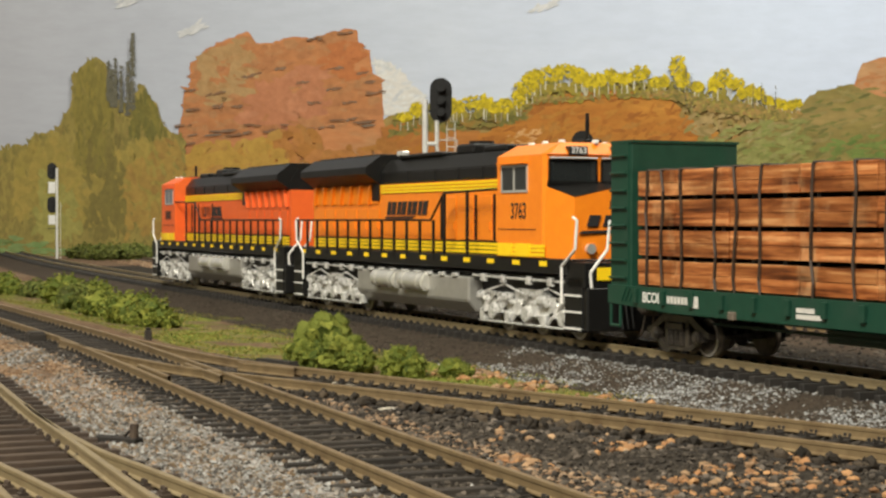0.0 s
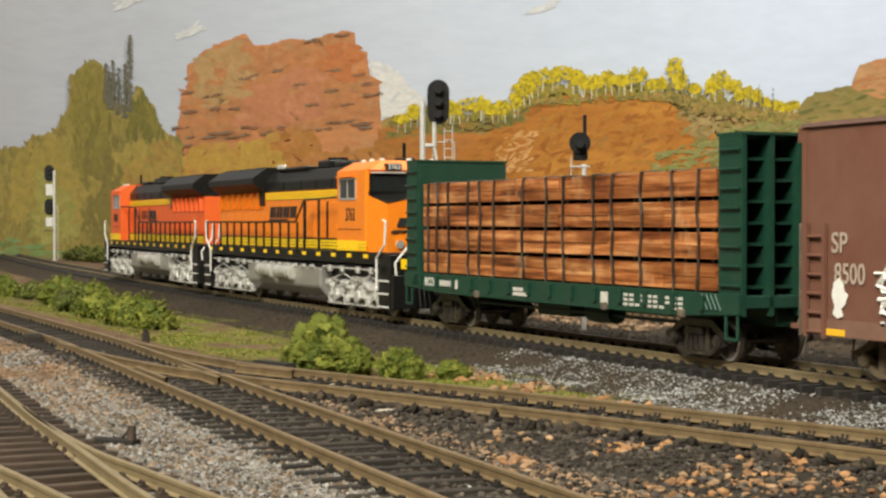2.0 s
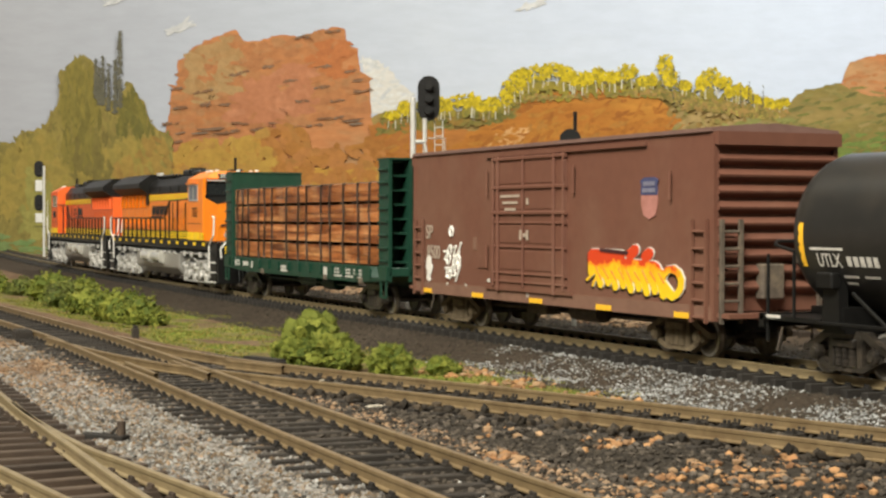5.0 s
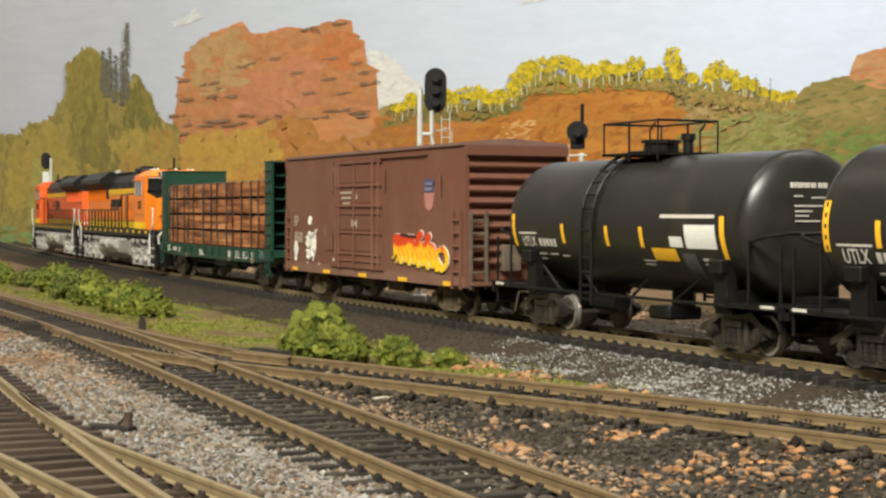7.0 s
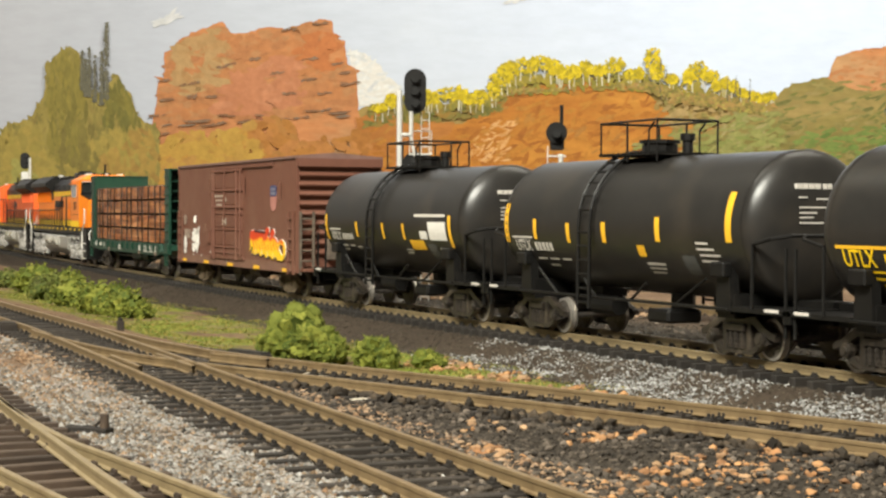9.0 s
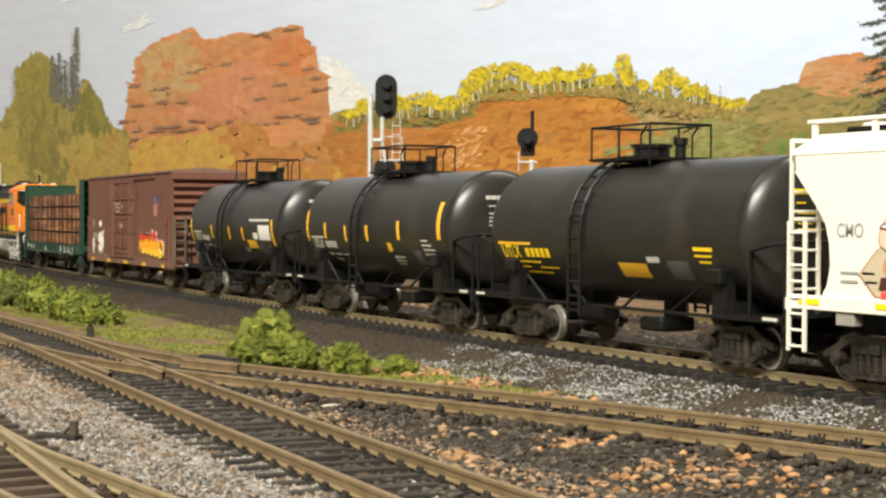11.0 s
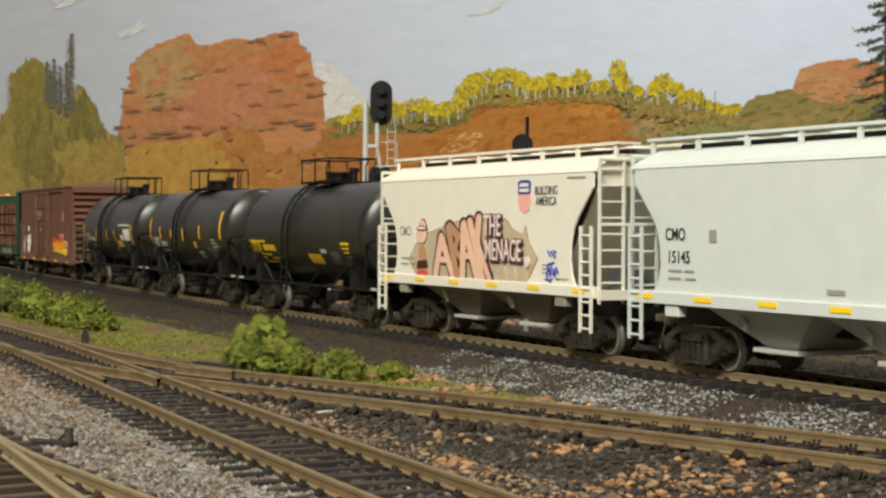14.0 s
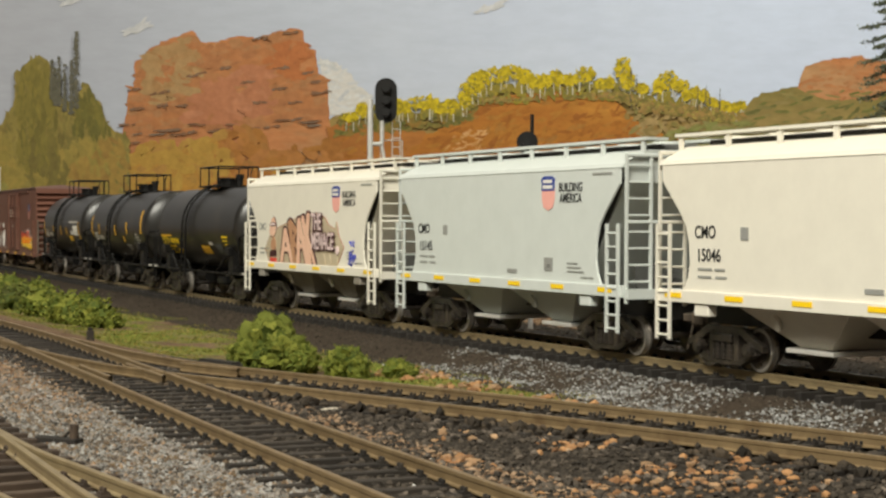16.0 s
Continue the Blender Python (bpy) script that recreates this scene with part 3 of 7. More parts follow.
def smooth_line(pts, step=0.9):
    """Even points along a curve through the given ones."""
    out = []
    p = [Vector((*q, 0)) for q in pts]
    p = [p[0] * 2 - p[1]] + p + [p[-1] * 2 - p[-2]]
    for i in range(1, len(p) - 2):
        n = max(2, int((p[i + 1] - p[i]).length / step))
        for k in range(n):
            t = k / n
            out.append(0.5 * ((2 * p[i]) + (p[i + 1] - p[i - 1]) * t + (2 * p[i - 1] - 5 * p[i] + 4 * p[i + 1] - p[i + 2]) * t * t + (3 * p[i] - p[i - 1] - 3 * p[i + 1] + p[i + 2]) * t ** 3))
    out.append(p[-2])
    return [(v.x, v.y) for v in out]


LINES = [smooth_line(q) for q in (A_LINE, B_LINE, C_LINE, D_LINE)]
YARD = np.array([q for l in LINES for q in l[::3]])


def yard_distance(x, y):
    return float(np.sqrt(((YARD - (x, y)) ** 2).sum(1).min()))


def rough(x, y, scale, seed=0.0):
    return noise.noise((x * scale, y * scale, seed))


def ground_height(x, y):
    d = y - line(x)[1]
    if d < 2:
        bed = -1.12 - 1.53 * max(0.0, min(1.0, (-d - 5.2) / 7.0))
    else:
        bed = -1.3 - 0.3 * max(0.0, min(1.0, (d - 5) / 5)) + 0.6 * max(0.0, min(1.0, (d - REAR_Y + 9) / 5)) - 0.7 * max(0.0, min(1.0, (d - REAR_Y - 5) / 8))
    if y < line(x)[1] - 6 and -340 < x < -25:
        bed = max(bed, (-0.8 if y > 22 and x > -135 else -0.92) - 1.2 * max(0.0, min(1.0, (yard_distance(x, y) - 6) / 8)))
    elif y < line(x)[1] - 6:
        bed = max(bed, -1.6)
    return bed + 0.10 * rough(x, y, 0.35) + 0.06 * rough(x, y, 1.1, 3.0)


def zone(x, y):
    """Share of grass, dark ballast and grey gravel at a place."""
    d = y - line(x)[1]
    w = rough(x, y, 0.12, 7.0) + 0.8 * rough(x, y, 0.45, 2.0)
    yd = yard_distance(x, y) if -340 < x < -20 and y < 70 else 99
    grass = 0.0
    if -330 < x < -96 and d < -11 + 2 * w and yd > 8.5 + 2.5 * w:
        grass = max(0.0, min(1.0, 0.7 + 2.0 * w)) * (1 if y > 31 else 0)
    if -112 < x < -88 and -17 < d < -12 and w > -0.1:
        grass = 0.8
    dark = 0.0
    if -13 < d < 6:
        dark = 0.85
    elif 6 <= d < 40 and x > -420:
        # black ballast, its full share here also carrying the train's shadow
        dark = 1.0 if d < 22 else 0.7
    if x > -128 and y > 24 and y < 57 and yd < 14:
        dark = 1.0
    if -165 < x < -90 and yd < 5 and y > 22:
        dark = max(dark, 0.55)
    grey = 0.0
    if x > -115 and 15 < y < 25:
        grey = max(0.0, min(0.97, 0.92 + 0.45 * w - 0.55 * max(0.0, min(1.0, (-86 - x) / 12)) - 0.5 * max(0.0, min(1.0, (17.5 - y) / 2.5))))
    if x < -115 and 20 < y < 27:
        grey = max(0.0, min(1.0, 0.35 + 1.6 * w))
    return grass, dark, grey


def ground_material():
    m, nt, b = nodes_of("scenery_ground")
    at_ = nt.nodes.new("ShaderNodeAttribute")
    at_.attribute_name = "cover"
    sep = nt.nodes.new("ShaderNodeSeparateColor")
    nt.links.new(at_.outputs["Color"], sep.inputs[0])
    n1, n2, n3 = noise_fac(nt, 45, 6, 0.7), noise_fac(nt, 420, 5, 0.75), noise_fac(nt, 1300, 3, 0.7)
    soil = ramp(nt, n1, ((0.3, (0.1, 0.06, 0.035)), (0.5, (0.17, 0.108, 0.066)), (0.7, (0.24, 0.16, 0.1))))
    soil = mix(nt, soil, ramp(nt, n3, ((0.35, (0.55,) * 3), (0.65, (1.15,) * 3))), 1.0, "MULTIPLY")
    turf = ramp(nt, n2, ((0.3, (0.055, 0.085, 0.01)), (0.5, (0.12, 0.155, 0.02)), (0.62, (0.25, 0.23, 0.04)), (0.78, (0.38, 0.3, 0.08))))
    cinder = ramp(nt, n3, ((0.35, (0.016, 0.013, 0.01)), (0.6, (0.043, 0.035, 0.027)), (0.78, (0.12, 0.098, 0.076))))
    stone = ramp(nt, n3, ((0.3, (0.1, 0.09, 0.08)), (0.5, (0.26, 0.24, 0.22)), (0.7, (0.45, 0.43, 0.4))))
    c = mix(nt, soil, stone, sep.outputs[2])
    c = mix(nt, c, turf, sep.outputs[0])
    c = mix(nt, c, cinder, sep.outputs[1])
    nt.links.new(c, b.inputs["Base Color"])
    b.inputs["Roughness"].default_value = 0.95
    b.inputs["Specular IOR Level"].default_value = 0.15
    bump(nt, b, n3, 0.6, 0.0006)
    return m


def spread(lo, hi, cuts):
    out = []
    for a, b, s in cuts:
        out += list(np.arange(a, b, s))
    return out + [hi]


gx = spread(-1000, 260, ((-1000, -420, 12.0), (-420, -220, 3.0), (-220, -40, 0.9), (-40, 260, 12.0)))
gy = spread(-160, 720, ((-160, 4, 8.0), (4, 70, 0.9), (70, 110, 2.0), (110, 720, 25.0)))
verts = [(x, y, ground_height(x, y)) for x in gx for y in gy]
ny = len(gy)
faces = [(i * ny + j, (i + 1) * ny + j, (i + 1) * ny + j + 1, i * ny + j + 1) for i in range(len(gx) - 1) for j in range(ny - 1)]
ground = tagged(raw("ground", verts, faces, ground_material(), smooth=True), "sandy earth, turf and ballast scenery base of the layout", "ground", kind="structure")
cover = ground.data.color_attributes.new("cover", "FLOAT_COLOR", "POINT")
flat = np.ones((len(verts), 4), dtype=np.float32)
for i, (x, y, z) in enumerate(verts):
    flat[i, :3] = zone(x, y)
cover.data.foreach_set("color", flat.ravel())


# ---- loose stone ----
def stones(name, label, n, x0, x1, y_of, size, mat, keep, seed, squash=0.7, lumpy=False):
    """Loose stones, each a small faceted lump; y_of gives the stretch of y at x."""
    rs = np.random.RandomState(seed)
    base = np.array([(1, 0, 0), (-1, 0, 0), (0, 1, 0), (0, -1, 0), (0, 0, 1), (0, 0, -1)], float)
    tri = np.array([(0, 2, 4), (2, 1, 4), (1, 3, 4), (3, 0, 4), (2, 0, 5), (1, 2, 5), (3, 1, 5), (0, 3, 5)])
    if lumpy:
        ico = bmesh.new()
        bmesh.ops.create_icosphere(ico, subdivisions=1, radius=1)
        ico.verts.index_update()
        base = np.array([tuple(v.co) for v in ico.verts])
        tri = np.array([[v.index for v in f.verts] for f in ico.faces])
        ico.free()
    nv = len(base)
    vs, fs, made, tries = [], [], 0, 0
    while made < n and tries < n * 6:
        tries += 1
        x = rs.uniform(x0, x1)
        a, b = y_of(x)
        y = rs.uniform(a, b)
        if not keep(x, y, rs.uniform()):
            continue
        r = size[0] + (size[1] - size[0]) * rs.uniform() ** 2
        v = base * rs.uniform(0.65, 1.2, (nv, 1)) * r + rs.normal(0, 0.12 * r, (nv, 3))
        t = rs.uniform(0, 6.28)
        v = v @ np.array([(math.cos(t), math.sin(t), 0), (-math.sin(t), math.cos(t), 0), (0, 0, squash)])
        vs.append(v + (x, y, ground_height(x, y) + r * 0.25))
        fs.append(tri + nv * made)
        made += 1
    ob = raw(name, np.concatenate(vs).tolist(), np.concatenate(fs).tolist(), mat)
    return tagged(ob, label, "gravel", kind="stuff")


grey_stone = tints("grey_stone", (0.03, 0.026, 0.022), (0.09, 0.08, 0.07), (0.18, 0.17, 0.155), (0.34, 0.33, 0.31), (0.17, 0.115, 0.065), (0.24, 0.22, 0.2), (0.07, 0.05, 0.035), (0.15, 0.1, 0.055))
dark_stone = tints("dark_stone", (0.022, 0.018, 0.014), (0.046, 0.037, 0.029), (0.09, 0.072, 0.055), (0.031, 0.025, 0.019), (0.18, 0.145, 0.115))
pale_stone = tints("pale_stone", (0.16, 0.155, 0.15), (0.3, 0.3, 0.29), (0.46, 0.46, 0.45), (0.1, 0.095, 0.09), (0.24, 0.2, 0.16))
orange_stone = tints("orange_stone", (0.34, 0.165, 0.07), (0.46, 0.25, 0.11), (0.2, 0.1, 0.048), (0.42, 0.27, 0.15), (0.12, 0.068, 0.036))
brown_stone = tints("brown_stone", (0.16, 0.09, 0.05), (0.26, 0.16, 0.09), (0.36, 0.25, 0.16), (0.1, 0.06, 0.035))

stones("grey_gravel", "loose light and dark grey gravel between the yard tracks", 30000, -118, -50, lambda x: (14.5, 26), (0.06, 0.2), grey_stone, lambda x, y, u: zone(x, y)[2] > u * 0.9, 1)
stones("brown_gravel", "loose brown gravel and earth crumbs in the yard", 15000, -200, -52, lambda x: (13, 34), (0.07, 0.2), brown_stone, lambda x, y, u: u > 0.25 and (u > 0.86 or zone(x, y)[2] < 0.5) and yard_distance(x, y) > 3.2, 2)
stones("grey_gravel", "grey gravel beside the far end of the yard", 5000, -230, -115, lambda x: (19, 29), (0.1, 0.26), grey_stone, lambda x, y, u: zone(x, y)[2] > u * 0.8, 3)
stones("cinder_ballast", "coarse black cinder ballast of the yard tracks", 24000, -135, -46, lambda x: (23.5, 56), (0.07, 0.24), dark_stone, lambda x, y, u: zone(x, y)[1] > 0.5 and y - line(x)[1] < -12, 4, lumpy=True)
stones("main_ballast", "dark ballast on the shoulder of the main line", 14000, -260, -50, lambda x: (line(x)[1] - 13, line(x)[1] - 2.8), (0.05, 0.15), tints("earth_stone", (0.045, 0.036, 0.026), (0.07, 0.056, 0.04), (0.03, 0.024, 0.018), (0.11, 0.09, 0.066)), lambda x, y, u: True, 5)
stones("pale_ballast", "pale grey stones on the shoulder of the main line", 7000, -128, -48, lambda x: (line(x)[1] - 13.5 - max(0, (x + 80) * 0.05), line(x)[1] - 2.8), (0.07, 0.17), pale_stone,
       lambda x, y, u: 0.36 + 0.85 * rough(x, y, 0.16, 11.0) + 0.3 * rough(x, y, 0.6, 4.0) > u, 6)
stones("orange_rock", "broken orange rock strewn between the yard tracks", 650, -92, -48, lambda x: (28, 50), (0.08, 0.3), orange_stone,
       lambda x, y, u: y > -0.47 * x and yard_distance(x, y) > 3.4 and y - line(x)[1] < -14 and 0.3 + 2.0 * rough(x, y, 0.16, 21.0) > u, 7, lumpy=True)
stones("orange_rock", "broken orange rock along the foot of the embankment", 420, -122, -60, lambda x: (line(x)[1] - 17.5, line(x)[1] - 12.5), (0.12, 0.4), orange_stone,
       lambda x, y, u: yard_distance(x, y) > 4 and 0.35 + 1.3 * rough(x, y, 0.25, 5.0) > u, 8, lumpy=True)
stones("brown_gravel", "brown gravel by the far tracks", 6000, -480, -150, lambda x: (line(x)[1] - 8, line(x)[1] + 26), (0.12, 0.5), brown_stone, lambda x, y, u: y - line(x)[1] > 20, 9)


stones("rear_ballast", "black ballast between the main line and the second track", 9000, -330, -60, lambda x: (line(x)[1] + 2.8, line(x)[1] + 24), (0.1, 0.3), dark_stone, lambda x, y, u: True, 16)


def tie_end_clumps(name, label, pts, off, spacing, x0, mat, seed):
    """Lumps of glued ballast that bury the tie ends on the aisle side of a track."""
    rs = np.random.RandomState(seed)
    ico = bmesh.new()
    bmesh.ops.create_icosphere(ico, subdivisions=1, radius=1)
    ico.verts.index_update()
    base = np.array([tuple(v.co) for v in ico.verts])
    tri = np.array([[v.index for v in f.verts] for f in ico.faces])
    ico.free()
    vs, fs, run, nxt = [], [], 0.0, 0.0
    for a, b in zip(pts, pts[1:]):
        l = math.hypot(b[0] - a[0], b[1] - a[1])
        tx, ty = (b[0] - a[0]) / l, (b[1] - a[1]) / l
        while nxt < run + l:
            f = nxt - run
            for k in range(9):
                along, out = rs.normal(0, 0.2), off - rs.uniform(0.35, 2.0)
                x, y = a[0] + tx * (f + along) - ty * out, a[1] + ty * (f + along) + tx * out
                if x < x0:
                    continue
                r = rs.uniform(0.14, 0.36)
                v = base * rs.uniform(0.6, 1.25, (len(base), 1)) * r
                fs.append(tri + len(base) * len(vs))
                vs.append(v + (x, y, -0.62 + rs.uniform(-0.12, 0.16)))
            nxt += spacing
        run += l
    return tagged(raw(name, np.concatenate(vs).tolist(), np.concatenate(fs).tolist(), mat), label, "gravel", kind="stuff")


clump_stone = tints("clump_stone", (0.028, 0.022, 0.017), (0.05, 0.039, 0.028), (0.02, 0.016, 0.012), (0.095, 0.07, 0.047))
tie_end_clumps("ballast_clump", "glued clumps of black ballast on the branch tie ends", LINES[1], -2.95, 1.95, -103, clump_stone, 15)
# Pale crumbs added as sparkles: the glints are put into their light colour.
stones("glint_crumbs", "tiny pale glossy crumbs added as glints on the glued ballast of the yard tracks", 420, -150, -48, lambda x: (23, 54), (0.04, 0.11), surface("pale_glint_crumb", (0.55, 0.53, 0.5), (0.4, 0.38, 0.35), rough=0.15, scale=500, spec=0.8), lambda x, y, u: yard_distance(x, y) < 5, 14)


# ---- turf ----
def turf_tufts():
    rs = np.random.RandomState(12)
    vs, fs = [], []
    while len(fs) < 22000:
        x, y = rs.uniform(-330, -86), rs.uniform(30, 66)
        if zone(x, y)[0] * (0.75 + 0.8 * rough(x, y, 0.3, 9.0)) < rs.uniform(0.2, 1.0):
            continue
        z, h, w, t = ground_height(x, y), rs.uniform(0.06, 0.26), rs.uniform(0.05, 0.14), rs.uniform(0, 3.14)
        k = len(vs)
        vs += [(x - w * math.cos(t), y - w * math.sin(t), z - 0.05), (x + w * math.cos(t), y + w * math.sin(t), z - 0.05), (x + rs.normal(0, 0.12), y + rs.normal(0, 0.12), z + h)]
        fs.append((k, k + 1, k + 2))
    return tagged(raw("turf", vs, fs, tints("turf_tints", (0.09, 0.11, 0.018), (0.12, 0.14, 0.025), (0.2, 0.2, 0.04), (0.36, 0.28, 0.08), (0.1, 0.11, 0.02), (0.3, 0.2, 0.06))), "green and straw-coloured ground turf", "grass", kind="stuff")


turf_tufts()

# ---- tracks ----
rail_brown = surface("weathered_rail", (0.25, 0.175, 0.09), (0.15, 0.1, 0.05), rough=0.5, metal=0.35, scale=260, dirt_or_shade=(0.1, 0.055, 0.025), patch_scale=80, patch_at=(0.55, 0.8), spec=0.5)
rail_main = surface("worn_rail", (0.34, 0.26, 0.145), (0.22, 0.165, 0.09), rough=0.42, metal=0.4, scale=260, dirt_or_shade=(0.14, 0.085, 0.04), patch_scale=80, patch_at=(0.6, 0.85))
tie_dark = surface("dark_tie", (0.042, 0.033, 0.025), (0.017, 0.013, 0.01), rough=0.8, scale=300, stretch=(3, 0.4, 1), dirt_or_shade=(0.065, 0.047, 0.032), patch_scale=90, patch_at=(0.55, 0.8), rnd=0.6, bumpy=0.4)
tie_brown = surface("brown_tie", (0.075, 0.05, 0.034), (0.035, 0.024, 0.017), rough=0.8, scale=300, stretch=(3, 0.4, 1), dirt_or_shade=(0.13, 0.09, 0.06), patch_scale=90, rnd=0.5, bumpy=0.4)


def rail(pts, off, mat, parent, top=0.0):
    """A rail swept along the points, set off sideways: base, web and head."""
    prof = [(a, b * 0.8) for a, b in [(-0.22, -0.74), (0.22, -0.74), (0.22, -0.66), (0.1, -0.58), (0.1, -0.24), (0.14, -0.2), (0.14, -0.03), (0.1, 0.0), (-0.1, 0.0), (-0.14, -0.03), (-0.14, -0.2), (-0.1, -0.24), (-0.1, -0.58), (-0.22, -0.66)]]
    verts, faces, n = [], [], len(prof)
    for i, (x, y) in enumerate(pts):
        a, b = pts[max(i - 1, 0)], pts[min(i + 1, len(pts) - 1)]
        l = math.hypot(b[0] - a[0], b[1] - a[1])
        tx, ty = (b[0] - a[0]) / l, (b[1] - a[1]) / l
        for u, w in prof:
            verts.append((x - ty * (off + u), y + tx * (off + u), top + w))
        if i:
            k = (i - 1) * n
            faces += [(k + j, k + (j + 1) % n, k + n + (j + 1) % n, k + n + j) for j in range(n)]
    return raw("rail", verts, faces, mat, parent)


def tie_mesh(length):
    return mesh_of("tie", box(-0.29, 0.29, -length / 2, length / 2, -1.5, -0.57, None, 0.04), tie_dark)


def spike_mesh():
    bm = bmesh.new()
    for s in (-1, 1):
        for o in (-0.42, 0.42):
            box(-0.26, 0.26, s * 2.36 + o - 0.18, s * 2.36 + o + 0.16, -0.62, -0.47, bm)
            for q in (-0.14, 0.14):
                box(q - 0.08, q + 0.08, s * 2.36 + o - 0.09, s * 2.36 + o + 0.07, -0.5, -0.3, bm, 0.03)
    return mesh_of("tie_plate", bm, tie_dark)


def track(name, label, pts, mat, tie_mat, half=2.36, spacing=1.75, ties=True, lengths=None, kind="", limit=300):
    t = thing(name, label, "track", kind="structure")
    for off in (-half, half):
        rail(pts, off, mat, t)
    if not ties:
        return t
    meshes, plates = {}, spike_mesh()
    plates.materials[0] = tie_mat
    run, nxt, count = 0.0, 0.0, 0
    rnd = random.Random(name)
    for a, b in zip(pts, pts[1:]):
        l = math.hypot(b[0] - a[0], b[1] - a[1])
        while nxt < run + l:
            f = (nxt - run) / l
            x, y = a[0] + (b[0] - a[0]) * f, a[1] + (b[1] - a[1]) * f
            turn = math.degrees(math.atan2(b[1] - a[1], b[0] - a[0])) + rnd.uniform(-1.2, 1.2)
            length, shift = lengths(x) if lengths else (9.0, 0.0)
            if length not in meshes:
                meshes[length] = tie_mesh(length)
                meshes[length].materials[0] = tie_mat
            if length > 1 and count < limit:
                o = new("tie", meshes[length])
                o.parent, o.matrix_basis = t, at(x - shift * math.sin(radians(turn)), y + shift * math.cos(radians(turn)), rnd.uniform(-0.05, 0.02), 0, 0, turn)
                p = new("tie_plate", plates)
                p.parent, p.matrix_basis = o, at(0, -shift, 0)
                count += 1
            nxt += spacing
        run += l
    return t


track("main_line_track", "weathered main line track on dark ballast", [line(-44 - i * 2.0)[:2] for i in range(258)], rail_main, surface("black_tie", (0.03, 0.024, 0.019), (0.012, 0.01, 0.008), rough=0.7, scale=300, stretch=(3, 0.4, 1), rnd=0.4, bumpy=0.4, spec=0.5), spacing=1.85)
track("rear_track", "brown second track behind the main line", [line(-80 - i * 3.0, -REAR_Y)[:2] for i in range(140)], rail_brown, tie_brown, limit=240)


def turnout_tie(x):
    if -141 < x < -104:
        k = round(min(4.2, max(0.0, (x + 141) * 0.105)) * 2) / 2
        return 8.4 + k, k / 2
    return 8.4, 0.0


track("yard_track", "rusty yard track with a turnout in cinder ballast", LINES[0], rail_brown, tie_dark, spacing=2.1, lengths=turnout_tie)
track("branch_track", "rusty track curving away from the turnout", LINES[1], rail_brown, tie_dark, 2.85, 1.95, lengths=lambda x: (10.6, 0.0) if x > -104 else (0.5, 0.0))
track("front_track", "rusty yard track with brown ties beside gravel", LINES[2], rail_main, tie_brown, spacing=2.2, lengths=lambda x: (9.2, -0.4) if x > -84 else (8.4, 0.0))
track("front_branch_track", "rails of a turnout leaving the yard track", LINES[3], rail_main, tie_brown, ties=False)

# guard rails and frog of the yard turnout, point machine boxes, switch stands
frog = thing("turnout_frog", "worn cast frog and guard rails of the turnout", "turnout frog", kind="structure")
rail([(-112, 30.55), (-107, 30.4), (-102, 30.2)], -0.5, rail_brown, frog)
rail([(-111, 33.2), (-105, 35.2)], 0.4, rail_brown, frog)
rail([(-112, 26.9), (-103, 26.6)], 0.0, rail_brown, frog)


def point_machine(x, y, turn, lx, ly, h, label):
    m = thing("switch_machine", label, "switch machine", "switch machines")
    m.matrix_basis = at(x, y, ground_height(x, y) - 0.05, 0, 0, turn)
    part("case", box(-lx / 2, lx / 2, -ly / 2, ly / 2, 0, h, None, 0.08), tie_dark, m)
    part("lid", box(-lx / 2 + 0.1, lx / 2 - 0.1, -ly / 2 + 0.08, ly / 2 - 0.08, h, h + 0.12, None, 0.04), tie_dark, m)
    part("rod", box(-0.12, 0.12, -ly / 2 - 1.6, -ly / 2, 0.1, 0.25), rusty, m)
    return m


point_machine(-115.3, 37.6, 14, 4.6, 1.0, 0.55, "long dark switch machine box beside the turnout")
point_machine(-146.5, 26.2, -2, 2.6, 1.4, 1.0, "short dark switch machine box beside the yard track")


def switch_stand(x, y, turn):
    m = thing("switch_stand", "low dark switch stand with a small post", "switch stand", "switch stands")
    m.matrix_basis = at(x, y, ground_height(x, y) - 0.05, 0, 0, turn)
    part("base", box(-1.3, 1.1, -0.35, 0.35, 0, 0.35, None, 0.05), tie_dark, m)
    part("post", disc((0.8, 0, 0.6), (0, 0, 1), 0.22, 0.8, None, 10), tie_brown, m)
    part("lever", rod((0.8, 0, 0.9), (0.2, 0.1, 0.4), 0.08), tie_dark, m)


switch_stand(-79.2, 18.1, 40)
post = thing("track_post", "small dark post at the edge of the turf", "post")
post.matrix_basis = at(-149.9, 36.8, ground_height(-149.9, 36.8))
part("shaft", box(-0.3, 0.3, -0.3, 0.3, -0.1, 0.9, None, 0.05), tie_dark, post)
part("cap", box(-0.2, 0.2, -0.2, 0.2, 0.9, 1.15, None, 0.05), tie_dark, post)

# ---- rolling stock: x along the car, the aisle on the -y side, z over the rail heads ----
def window_glass():
    m, nt, b = nodes_of("window_glass")
    b.inputs["Base Color"].default_value = (0.02, 0.022, 0.022, 1)
    b.inputs["Roughness"].default_value = 0.06
    b.inputs["Coat Weight"].default_value = 0.6
    return m


glass = window_glass()


